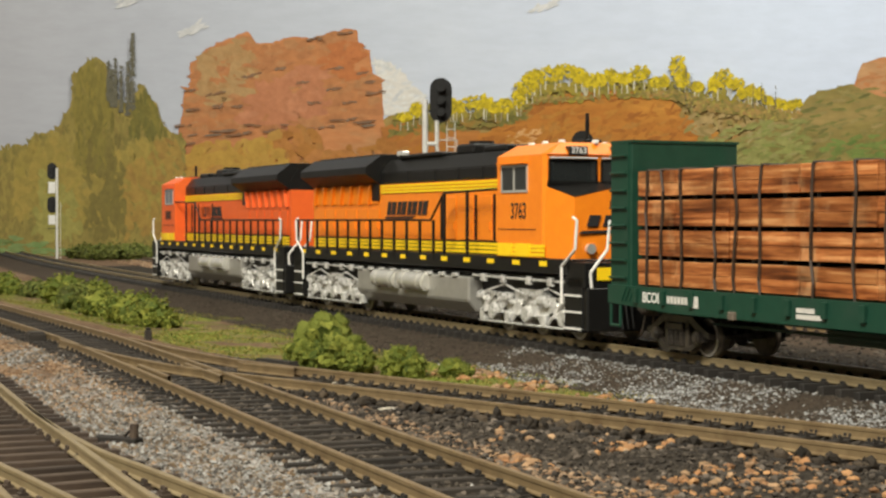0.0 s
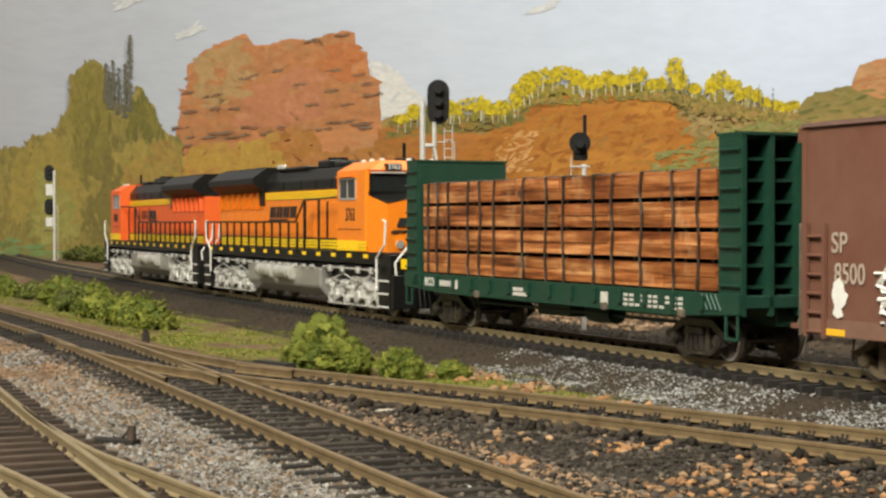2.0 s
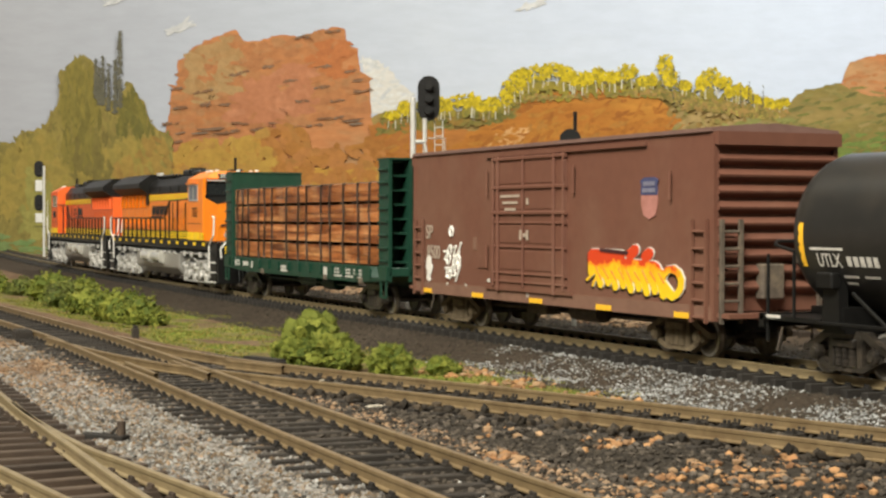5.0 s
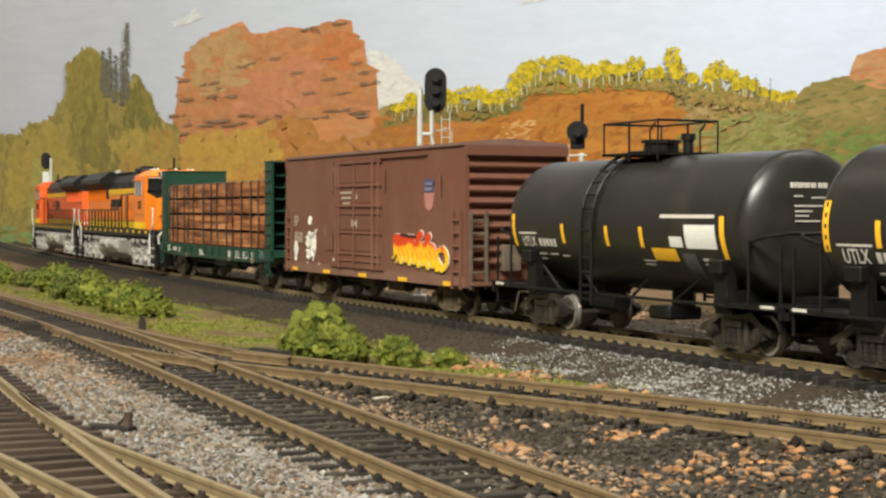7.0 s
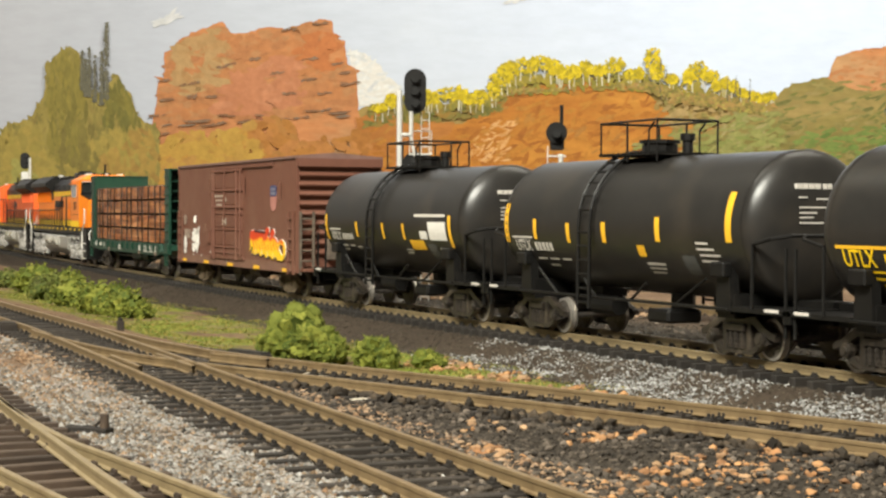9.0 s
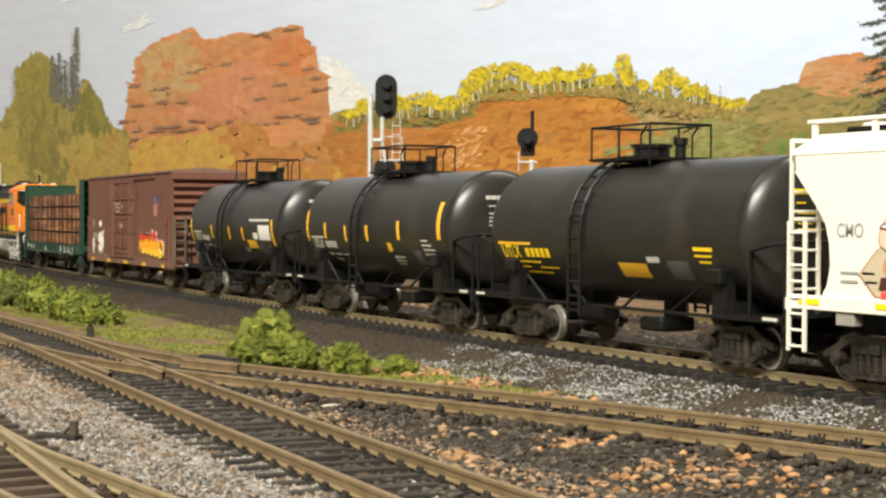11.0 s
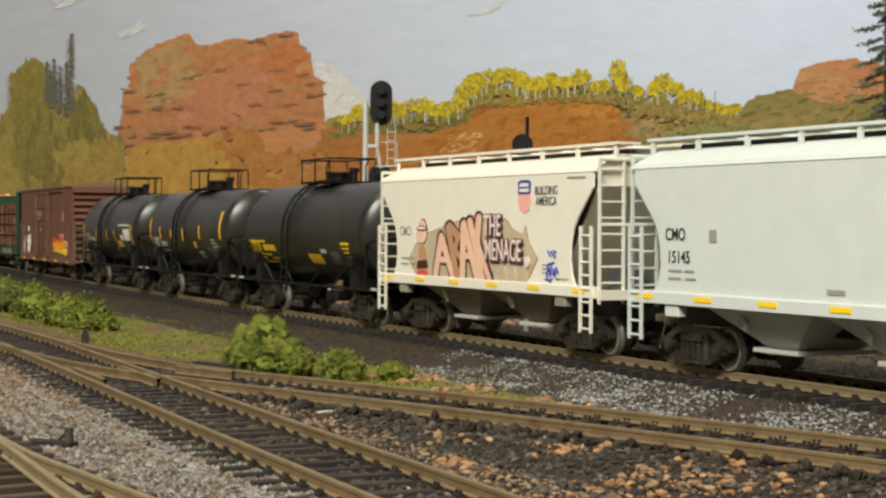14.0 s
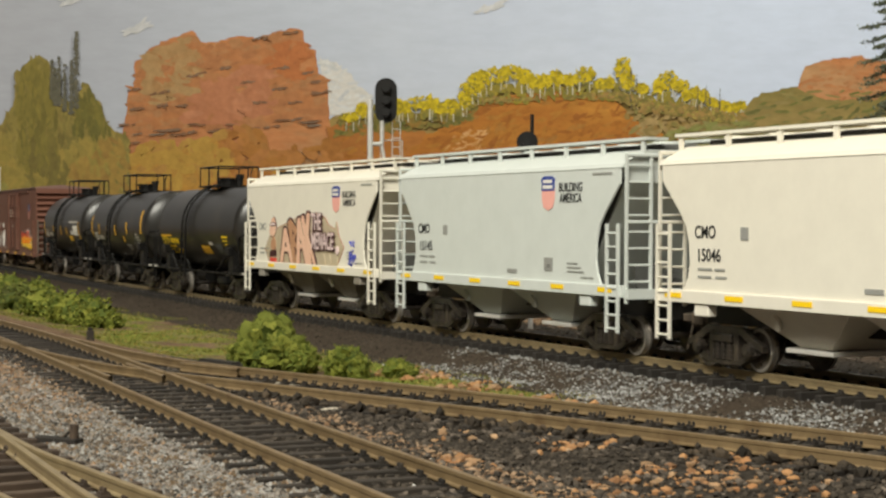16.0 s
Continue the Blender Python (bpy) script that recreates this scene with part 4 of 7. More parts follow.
def flame():
    m, nt, b = nodes_of("flame_spray")
    tc = nt.nodes.new("ShaderNodeTexCoord")
    sep = nt.nodes.new("ShaderNodeSeparateXYZ")
    nt.links.new(tc.outputs["Generated"], sep.inputs[0])
    n = noise_fac(nt, 260, 4, 0.6)
    add = nt.nodes.new("ShaderNodeMath")
    add.operation = "MULTIPLY_ADD"
    add.inputs[1].default_value = 0.7
    nt.links.new(n, add.inputs[0])
    nt.links.new(sep.outputs["Z"], add.inputs[2])
    c = ramp(nt, add.outputs[0], ((0.3, (0.85, 0.55, 0.015)), (0.85, (0.85, 0.46, 0.01)), (1.05 - 0.08, (0.8, 0.2, 0.01)), (1.0, (0.6, 0.05, 0.01))))
    nt.links.new(c, b.inputs["Base Color"])
    b.inputs["Roughness"].default_value = 0.5
    return m


flame_spray = flame()
flame_edge = surface("red_spray", (0.6, 0.09, 0.01), rough=0.5)


def wood_planks():
    m, nt, b = nodes_of("stained_lumber")
    n = noise_fac(nt, 520, 6, 0.7, (0.045, 1, 1.0))
    c = ramp(nt, n, ((0.34, (0.07, 0.018, 0.006)), (0.45, (0.27, 0.082, 0.022)), (0.55, (0.45, 0.165, 0.05)), (0.66, (0.7, 0.35, 0.14))))
    w = noise_fac(nt, 110, 4, 0.7, (0.8, 1, 0.4))
    c = mix(nt, c, (0.72, 0.45, 0.22), ramp(nt, w, ((0.58, (0, 0, 0)), (0.74, (0.5, 0.5, 0.5)))))
    d = noise_fac(nt, 130, 4, 0.7, (0.35, 1, 1.2))
    c = mix(nt, c, ramp(nt, d, ((0.34, (0.5, 0.43, 0.38)), (0.52, (1.0, 1.0, 1.0)))), 1.0, "MULTIPLY")
    r = nt.nodes.new("ShaderNodeObjectInfo").outputs["Random"]
    c = mix(nt, c, ramp(nt, r, ((0, (0.74, 0.72, 0.7)), (1, (1.15, 1.1, 1.1)))), 1.0, "MULTIPLY")
    nt.links.new(c, b.inputs["Base Color"])
    b.inputs["Roughness"].default_value = 0.33
    b.inputs["Specular IOR Level"].default_value = 0.5
    bump(nt, b, n, 0.5, 0.0004)
    return m


lumber = wood_planks()
SPINS = []      # wheelsets and their radius


def wheelset(truck, x, r=1.4):
    bm = bmesh.new()
    rod((0, -3.2, 0), (0, 3.2, 0), 0.22, bm, 8)
    for s in (-1, 1):
        disc((0, s * 2.42, 0), (0, 1, 0), r, 0.42, bm, 24, bevel=0.06)
        disc((0, s * 2.2, 0), (0, 1, 0), r + 0.1, 0.12, bm, 24)
        disc((0, s * 2.62, 0), (0, 1, 0), r * 0.55, 0.16, bm, 14)
    for k in range(6):          # holes and cast ribs that show the turning
        a = k * math.pi / 3
        for s in (-1, 1):
            box(math.cos(a) * r * 0.68 - 0.1, math.cos(a) * r * 0.68 + 0.1, s * 2.64 - 0.05, s * 2.64 + 0.05, math.sin(a) * r * 0.68 - 0.1, math.sin(a) * r * 0.68 + 0.1, bm)
    dull = len(bm.faces)
    for s in (-1, 1):           # bright tread and rim
        for r1, r2, y, d in ((r + 0.012, r + 0.012, 2.42, 0.34), (r * 0.985, r * 0.86, 2.65, 0.03)):
            own = bmesh.new()
            bmesh.ops.create_cone(own, cap_ends=False, segments=24, radius1=r1, radius2=r2, depth=d)
            bmesh.ops.transform(own, matrix=Matrix.Translation((0, s * y, 0)) @ pose(0, 0, 0, 90 if s < 0 else -90), verts=own.verts)
            into(own, bm)
    bm.faces.ensure_lookup_table()
    for f in bm.faces[dull:]:
        f.material_index = 1
    w = part("wheelset", bm, steel, truck, "dark steel wheelset with a bright worn tread", smooth=True, m=at(x, 0, r))
    w.data.materials.append(tread)
    SPINS.append((w, x, r))
    return w


def freight_truck(car, x, mat):
    bm = bmesh.new()
    top = [(-4.2, 1.75), (-3.2, 2.15), (-2.0, 2.85), (2.0, 2.85), (3.2, 2.15), (4.2, 1.75), (4.2, 1.35), (3.0, 1.7), (1.8, 2.35), (-1.8, 2.35), (-3.0, 1.7), (-4.2, 1.35)]
    low = [(-3.3, 1.5), (-1.5, 0.65), (1.5, 0.65), (3.3, 1.5), (3.5, 1.15), (1.7, 0.35), (-1.7, 0.35), (-3.5, 1.15)]
    for s in (-1, 1):
        prism(top, s * 3.2 - 0.25, s * 3.2 + 0.25, bm)
        prism(low, s * 3.2 - 0.25, s * 3.2 + 0.25, bm)
        for xx in (-1.35, 1.35):
            box(xx - 0.25, xx + 0.25, s * 3.2 - 0.28, s * 3.2 + 0.28, 0.6, 2.6, bm, 0.05)
        for xx in (-2.8, 2.8):
            disc((xx, s * 3.42, 1.4), (0, 1, 0), 0.5, 0.55, bm, 12, bevel=0.06)
            disc((xx, s * 3.72, 1.4), (0, 1, 0), 0.28, 0.12, bm, 8)
        for xx in (-0.65, 0.0, 0.65):
            disc((xx, s * 3.35, 1.25), (0, 0, 1), 0.27, 1.1, bm, 8)
            disc((xx, s * 3.35, 1.25), (0, 0, 1), 0.33, 0.1, bm, 8)
            disc((xx, s * 3.35, 1.6), (0, 0, 1), 0.33, 0.1, bm, 8)
            disc((xx, s * 3.35, 0.95), (0, 0, 1), 0.33, 0.1, bm, 8)
        box(-1.1, 1.1, s * 3.3 - 0.4, s * 3.3 + 0.4, 1.8, 2.35, bm, 0.08)
    box(-0.9, 0.9, -3.1, 3.1, 1.7, 2.6, bm)
    for xx in (-1.6, 1.6):
        box(xx - 0.15, xx + 0.15, -3.0, 3.0, 1.1, 1.5, bm)
    t = part("truck", bm, mat, car, "cast two-axle truck", m=at(x, 0, 0))
    for xx in (-2.8, 2.8):
        wheelset(t, xx)
    return t


def coupler(car, x, s):
    bm = box(min(x, x + s * 2.6), max(x, x + s * 2.6), -0.35, 0.35, 2.55, 3.15, None, 0.1)
    box(min(x + s * 1.7, x + s * 2.7), max(x + s * 1.7, x + s * 2.7), -0.65, 0.3, 2.3, 3.4, bm, 0.2)
    rod((x + s * 1.2, -0.2, 2.6), (x + s * 0.9, -0.5, 0.7), 0.08, bm)
    part("coupler", bm, rusty, car, "dark knuckle coupler")


def ladder(car, x0, x1, y0, y1, z0, z1, n, mat, name="ladder", r=0.13):
    """Two stiles and n rungs between the posts (x0, y0) and (x1, y1)."""
    bm = bmesh.new()
    for x, y in ((x0, y0), (x1, y1)):
        box(x - r, x + r, y - r, y + r, z0, z1, bm)
    for i in range(n):
        z = z0 + (z1 - z0) * (i + 0.3) / n
        rod((x0, y0, z), (x1, y1, z), r * 0.8, bm)
    return part(name, bm, mat, car)


def shield(car, x, z, y, h, field_mat, head_mat, bar_mat):
    """A plain shield emblem: blue head over a pink field."""
    w = h * 0.38
    field = [(x - w, z - h * 0.15), (x - w, z + h * 0.15), (x + w, z + h * 0.15), (x + w, z - h * 0.15), (x + w * 0.75, z - h * 0.4), (x, z - h * 0.5), (x - w * 0.75, z - h * 0.4)]
    part("shield_field", prism(field, y - 0.03, y + 0.01), field_mat, car, "plain pink shield field")
    head = [(x - w, z + h * 0.08), (x + w, z + h * 0.08), (x + w * 0.95, z + h * 0.3), (x + w * 1.1, z + h * 0.42), (x + w * 0.6, z + h * 0.5), (x - w * 0.6, z + h * 0.5), (x - w * 1.1, z + h * 0.42), (x - w * 0.95, z + h * 0.3)]
    part("shield_head", prism(head, y - 0.06, y + 0.01), head_mat, car, "plain blue shield head")
    bars([(x - w * 0.7, x + w * 0.7, z + h * 0.3, z + h * 0.4), (x - w * 0.75, x + w * 0.75, z + h * 0.14, z + h * 0.24)], bar_mat, car, y - 0.06)


SIDE = (90, 0, 0)       # lettering that stands on the aisle side


def side_words(text, size, mat, car, x, z, y, squeeze=1.0, label=""):
    return words(text, size, mat, car, at(x, y - 0.02, z, 90, 0, 0), label=label or "lettering", squeeze=squeeze)


def capsule(p, q, w, y, lift, bm):
    """A fat sprayed stroke from p to q in front of the plane y."""
    t = math.atan2(q[1] - p[1], q[0] - p[0])
    ends = [(p, t + math.pi / 2 + k * math.pi / 5) for k in range(6)] + [(q, t - math.pi / 2 + k * math.pi / 5) for k in range(6)]
    return prism([(c[0] + 1.35 * w * math.cos(g), c[1] + w * math.sin(g)) for c, g in ends], y - lift, y, bm)


def slashes(car, x, z, y, w, h, mat, n, sgn=-1, name="emblem", label="slanted plain emblem bars"):
    """A company emblem as plain slanted shapes."""
    bm = bmesh.new()
    step = w / n
    for i in range(n):
        a = x - w / 2 + i * step
        for lo, hi in ((0.0, 0.3), (0.42, 0.82)):
            prism([(a + step * lo, z - h / 2), (a + step * hi, z - h / 2), (a + step * (hi + 0.16), z + h / 2), (a + step * (lo + 0.16), z + h / 2)], y - 0.04, y + 0.04, bm)
    prism([(x - w / 2 - 0.4, z - h * 0.75), (x + w * 0.1, z - h * 0.75), (x + w * 0.2, z - h * 0.62), (x - w / 2 - 0.3, z - h * 0.62)], y - 0.04, y + 0.04, bm)
    return part(name, bm, mat, car, label)


# ---- diesel locomotive ----
def locomotive(paint, label, number):
    car = thing("locomotive", label, "locomotive", "diesel locomotives")
    # frame and walkway
    bm = box(-36, 33.5, -4.9, 4.9, 5.35, 6.6, None, 0.08)
    box(-35, 33, -3.2, 3.2, 3.4, 5.0, bm)
    part("frame", bm, black, car, "black underframe and walkway")
    # hood
    hood = prism([(-3.3, 6.6), (-3.3, 13.35), (3.3, 13.35), (3.3, 6.6)], -33.5, 20.2, plane="yz")
    h = part("hood", hood, paint, car, "orange long hood")
    top = prism([(-3.3, 13.35), (-3.3, 14.6), (-2.3, 15.9), (2.3, 15.9), (3.3, 14.6), (3.3, 13.35)], -33.3, 20.2, plane="yz")
    roof = part("hood_roof", top, black, car, "black hood roof")
    wing = prism([(-3.3, 13.35), (-5.0, 14.5), (-5.0, 15.2), (-3.3, 16.45), (3.3, 16.45), (5.0, 15.2), (5.0, 14.5), (3.3, 13.35)], -33.2, -12.0, plane="yz")
    rad = part("radiator_wing", wing, black, car, "black flared radiator housing")
    bm = bmesh.new()
    for i in range(7):
        box(-32 + i * 2.8, -29.8 + i * 2.8, -3.0, 3.0, 16.45, 16.62, bm, 0.05)
    part("roof_grille", bm, black, rad)
    part("brake_blister", box(-9, 2, -2.6, 2.6, 15.9, 16.35, None, 0.15), black, car)
    bm = box(4, 8, -1.8, 1.8, 15.9, 16.9, None, 0.2)
    disc((6, 0, 17.0), (0, 0, 1), 1.2, 0.4, bm, 12)
    part("exhaust_stack", bm, black, car, "black roof exhaust")
    part("roof_hatch", box(11, 16, -2.2, 2.2, 15.9, 16.5, None, 0.15), black, car)
    part("roof_box", box(-8.3, -6.8, -3.0, -2.2, 16.2, 16.7, None, 0.08), silver, car, "pale roof box")
    for s in (-1, 1):
        bm = bmesh.new()                                # slanted intake louvres under the wing
        for i in range(7):
            x = -32.5 + i * 2.9
            prism([(x, 11.4), (x + 2.6, 11.4), (x + 2.6, 13.3), (x - 0.1, 13.3)], s * 3.3, s * 3.42, bm)
            prism([(x, 11.3), (x + 0.35, 11.3), (x + 1.1, 13.4), (x + 0.75, 13.4)], s * 3.3, s * 3.75, bm)
        part("intake_louvre", bm, paint, car)
        part("radiator_door", box(-14.2, -12.2, min(s * 3.3, s * 3.5), max(s * 3.3, s * 3.5), 11.7, 13.5, None, 0.05), black, car)
        for x in (-32.3, -28.9, -25.5, -22.1, -18.7, -15.3, 4.6, 8.6, 12.6, 16.4):
            z1 = 10.9 if x < -10 else 11.9
            dr = part("hood_door", box(x, x + 3.0, min(s * 3.3, s * 3.4), max(s * 3.3, s * 3.4), 7.9, z1, None, 0.06), paint, car)
            part("handle", box(x + 2.5, x + 2.75, s * 3.4 - 0.12, s * 3.4 + 0.12, 8.8, 9.5), paint, dr)
        bm = bmesh.new()
        for x in (11.9, 15.9, 4.0):
            box(x, x + 0.35, s * 3.36 - 0.06, s * 3.36 + 0.06, 7.9, 12.0, bm)
        part("door_gap", bm, black, car)
        for z in (12.45, 12.76, 13.07):
            part("yellow_stripe", box(-11.8, 20.1, s * 3.36 - 0.05, s * 3.36 + 0.05, z, z + 0.22), yellow, car)
        part("stripe_ground", box(-33, 20.2, s * 3.32 - 0.03, s * 3.32 + 0.03, 6.62, 7.84), black, car)
        for z in (6.72, 7.08, 7.42):
            part("yellow_stripe", box(-33, 20.2, s * 3.36 - 0.06, s * 3.36 + 0.06, z, z + 0.27), yellow, car)
            part("yellow_stripe", box(20.3, 29.3, s * 5.02 - 0.04, s * 5.02 + 0.04, z, z + 0.27), yellow, car)
        for x in (20.6, 24.0):
            part("yellow_step_plate", box(x, x + 2.6, s * 5.04 - 0.06, s * 5.04 + 0.06, 6.68, 7.75), yellow, car)
        bm = bmesh.new()
        for i in range(13):
            box(-33 + i * 5.1, -31.7 + i * 5.1, s * 4.92 - 0.04, s * 4.92 + 0.04, 5.95, 6.35, bm)
        part("yellow_tab", bm, yellow, car, "row of yellow marks along the sill")
        # hood panels of the black roof
        bm = bmesh.new()
        for x0, x1 in ((-11, -4.5), (-4, 2.5), (3, 8), (8.6, 13.5), (14, 19.8)):
            box(x0, x1, s * 3.3 - 0.08, s * 3.3 + 0.08, 13.5, 14.5, bm, 0.05)
        part("roof_panel", bm, black, roof)
        slashes(car, -4.6 if s < 0 else 4.6, 10.9, s * 3.36, 11.0, 1.35, ink, 4)
        # handrail
        bm = pipe([(-34.5, s * 4.85, 9.7), (5, s * 4.85, 9.7), (8.2, s * 4.85, 12.2), (20.2, s * 4.85, 12.4)], 0.11)
        part("handrail", bm, black, car)
        post = None
        for i in range(13):
            x = -34.5 + i * 3.35
            m = at(x, s * 4.85, 6.0)
            if post is None:
                post = part("stanchion", box(-0.14, 0.14, -0.1, 0.1, 0, 3.7), black, car, m=m)
            else:
                again(post, m)
        for x, z in ((8.3, 12.2), (13.5, 12.3)):
            part("stanchion", box(x - 0.16, x + 0.16, s * 4.85 - 0.1, s * 4.85 + 0.1, 6.0, z), black, car)
    # cab
    plan = [(20.2, -5), (28.8, -5), (29.2, -4.75), (29.2, 4.75), (28.8, 5), (20.2, 5)]
    cab = part("cab", prism(plan, 6.6, 15.1, plane="xy"), paint, car, "orange wide cab")
    roofm = bmesh.new()
    lo = [roofm.verts.new((x + (0.25 if x > 29 else 0), y, 15.1)) for x, y in plan]
    hi = [roofm.verts.new((20.2 if x < 21 else min(x, 28.4), y * 0.62, 16.1)) for x, y in plan]
    roofm.faces.new(lo), roofm.faces.new(hi)
    for i in range(6):
        roofm.faces.new((lo[i], lo[(i + 1) % 6], hi[(i + 1) % 6], hi[i]))
    bmesh.ops.recalc_face_normals(roofm, faces=roofm.faces)
    part("roof", roofm, paint, cab)
    nose = bmesh.new()
    npl = [(29.1, -4.85, 12.45), (32.4, -3.9, 11.5), (32.6, 0, 12.35), (32.4, 3.9, 11.5), (29.1, 4.85, 12.45)]
    lo = [nose.verts.new((x, y, 6.6)) for x, y, z in npl]
    hi = [nose.verts.new(p) for p in npl]
    nose.faces.new(lo), nose.faces.new(hi)
    for i in range(5):
        nose.faces.new((lo[i], lo[(i + 1) % 5], hi[(i + 1) % 5], hi[i]))
    bmesh.ops.recalc_face_normals(nose, faces=nose.faces)
    ns = part("nose", nose, paint, car, "orange short nose")
    glare = bmesh.new()
    a, b, c, d, e_, f_ = [glare.verts.new(p) for p in ((29.15, -4.8, 12.5), (32.36, -3.86, 11.56), (32.56, 0, 12.41), (32.36, 3.86, 11.56), (29.15, 4.8, 12.5), (29.15, 0, 12.8))]
    for tri in ((a, b, f_), (b, c, f_), (c, d, f_), (d, e_, f_)):
        glare.faces.new(tri)
    part("anti_glare_panel", glare, black, ns, "black anti-glare top")
    mask = prism([(-4.75, 12.9), (4.75, 12.9), (4.75, 12.35), (-4.75, 12.35)], 29.18, 29.26, plane="yz")
    part("mask", mask, black, cab)
    for s in (-1, 1):
        y0, y1 = (0.3, 4.5) if s > 0 else (-4.5, -0.3)
        ws = part("windshield", prism([(y0, 12.75), (y1, 12.75), (y1, 14.55), (y0, 14.55)], 29.1, 29.25, plane="yz"), glass, cab, "dark glass windshield")
        bm = bmesh.new()
        for a, b, c, d in ((y0 - 0.12, y1 + 0.12, 14.5, 14.68), (y0 - 0.12, y1 + 0.12, 12.62, 12.78), (y0 - 0.14, y0 + 0.03, 12.7, 14.6), (y1 - 0.03, y1 + 0.14, 12.7, 14.6)):
            box(29.2, 29.31, a, b, c, d, bm)
        part("gasket", bm, black, ws)
        part("visor", box(29.2, 29.6, y0, y1, 14.75, 14.85), white, cab)
        nb = part("number_board", box(28.6, 29.6, min(s * 2.9, s * 1.2), max(s * 2.9, s * 1.2), 15.0, 15.75, None, 0.06), black, cab)
        if number:
            words(number, 0.72, white, nb, at(29.63, s * 2.05, 15.37, 90, 0, 90), "numerals", "white number board numerals")
        else:
            for k in range(4):
                part("number_bar", box(29.58, 29.63, s * 2.05 - 0.62 + k * 0.33, s * 2.05 - 0.4 + k * 0.33, 15.15, 15.6), white, nb)
        part("side_window", box(21.3, 26.0, s * 5.0 - 0.04, s * 5.0 + 0.04, 12.2, 14.2), glass, cab, "dark cab side window")
        bm = bmesh.new()
        for a, b, c, d in ((21.1, 26.2, 14.15, 14.32), (21.1, 26.2, 12.02, 12.22), (21.1, 21.3, 12.1, 14.3), (26.0, 26.2, 12.1, 14.3), (23.5, 23.75, 12.1, 14.3)):
            box(a, b, s * 5.04 - 0.06, s * 5.04 + 0.06, c, d, bm)
        part("window_frame", bm, bright, cab)
        part("sunshade", prism([(21.0, 14.4), (26.3, 14.4), (26.3, 14.55), (21.0, 14.55)], s * 5.0, s * 5.5), paint, cab)
        if number:
            words(number, 1.9, ink, car, at(24.4, s * 5.03, 10.4, 90, 0, 0 if s < 0 else 180), label="dark road number", squeeze=0.8)
        else:
            for k in range(4):
                part("number_bar", box(22.6 + k * 0.95, 23.2 + k * 0.95, s * 5.02 - 0.03, s * 5.02 + 0.03, 9.8, 11.1), ink, car)
        part("panel_line", box(20.5, 27.6, s * 5.02 - 0.03, s * 5.02 + 0.03, 8.9, 8.96), maroon, cab)
        part("ditch_light", disc((32.6, s * 2.6, 7.4), (1, 0, 0), 0.42, 0.5, None, 12), bright, car, "round headlamp")
    part("headlight", box(32.2, 32.75, -0.8, 0.8, 10.6, 11.3, None, 0.1), black, car)
    slashes_front = bmesh.new()
    for i in range(4):
        y = -2.9 + i * 1.45
        prism([(y, 9.2), (y + 0.95, 9.2), (y + 1.25, 10.1), (y + 0.3, 10.1)], 32.52, 32.66, slashes_front, plane="yz")
    prism([(-3.6, 8.6), (1.0, 8.75), (1.2, 8.95), (-3.3, 8.85)], 32.52, 32.66, slashes_front, plane="yz")
    part("emblem", slashes_front, ink, car, "slanted plain emblem on the nose")
    bm = bmesh.new()                                    # roof horn, antenna, lugs
    box(26.4, 28.2, -0.9, 0.9, 16.1, 16.4, bm, 0.1)
    rod((27.2, 0, 16.3), (27.2, 0, 18.0), 0.2, bm)
    part("antenna", bm, black, cab)
    bm = bmesh.new()
    for x, y in ((22, -2.6), (25, -2.8), (28, -2.8), (28.6, 0), (28, 2.8), (25, 2.8)):
        box(x - 0.3, x + 0.3, y - 0.2, y + 0.2, 16.0, 16.32, bm, 0.06)
    part("lifting_lug", bm, white, cab)
    # end platforms, stepwells and their white rails
    for e in (-1, 1):
        bm = box(min(e * 33, e * 36), max(e * 33, e * 36), -4.9, 4.9, 4.4, 6.4, None, 0.06)
        box(min(e * 35, e * 36.3), max(e * 35, e * 36.3), -4.8, 4.8, 1.0, 4.4, bm, 0.1)
        for s in (-1, 1):
            box(min(e * 32.6, e * 35.6), max(e * 32.6, e * 35.6), s * 4.4 - 0.5, s * 4.4 + 0.5, 0.9, 5.2, bm, 0.06)
        for i in range(3):
            rod((e * 36.3, -2 + i * 0.5, 3.6), (e * 36.9, -2 + i * 0.5, 1.2), 0.1, bm)
        part("step_well", bm, black, car, "black step well and pilot")
        coupler(car, e * 36.2, e)
        for s in (-1, 1):
            st = bmesh.new()
            for z in (1.1, 2.4, 3.7):
                box(min(e * 32.7, e * 35.5), max(e * 32.7, e * 35.5), s * 4.95 - 0.08, s * 4.95 + 0.08, z, z + 0.14, st)
            part("step_edge", st, white, car)
            part("handrail", pipe([(e * 32.3, s * 5.0, 3.0), (e * 32.3, s * 5.0, 6.0), (e * 34.6, s * 5.0, 7.4), (e * 34.9, s * 5.0, 9.7), (e * 34.2, s * 5.0, 9.9)], 0.12), white, car, "white step handrail")
            part("handrail", pipe([(e * 36.0, s * 3.6, 3.4), (e * 36.0, s * 4.2, 3.6), (e * 36.0, s * 4.4, 5.6), (e * 36.0, s * 2.9, 7.4), (e * 36.0, s * 2.7, 9.7)], 0.12), white, car, "white step handrail")
        part("number_mark", box(e * 36.0 - 0.1, e * 36.0 + 0.1, -3.8, -2.4, 5.0, 6.0), yellow, car)
    # fuel tank with air reservoirs
    ft = prism([(-4.6, 4.6), (-4.6, 2.4), (-3.7, 1.35), (3.7, 1.35), (4.6, 2.4), (4.6, 4.6)], -15.5, 13.2, plane="yz")
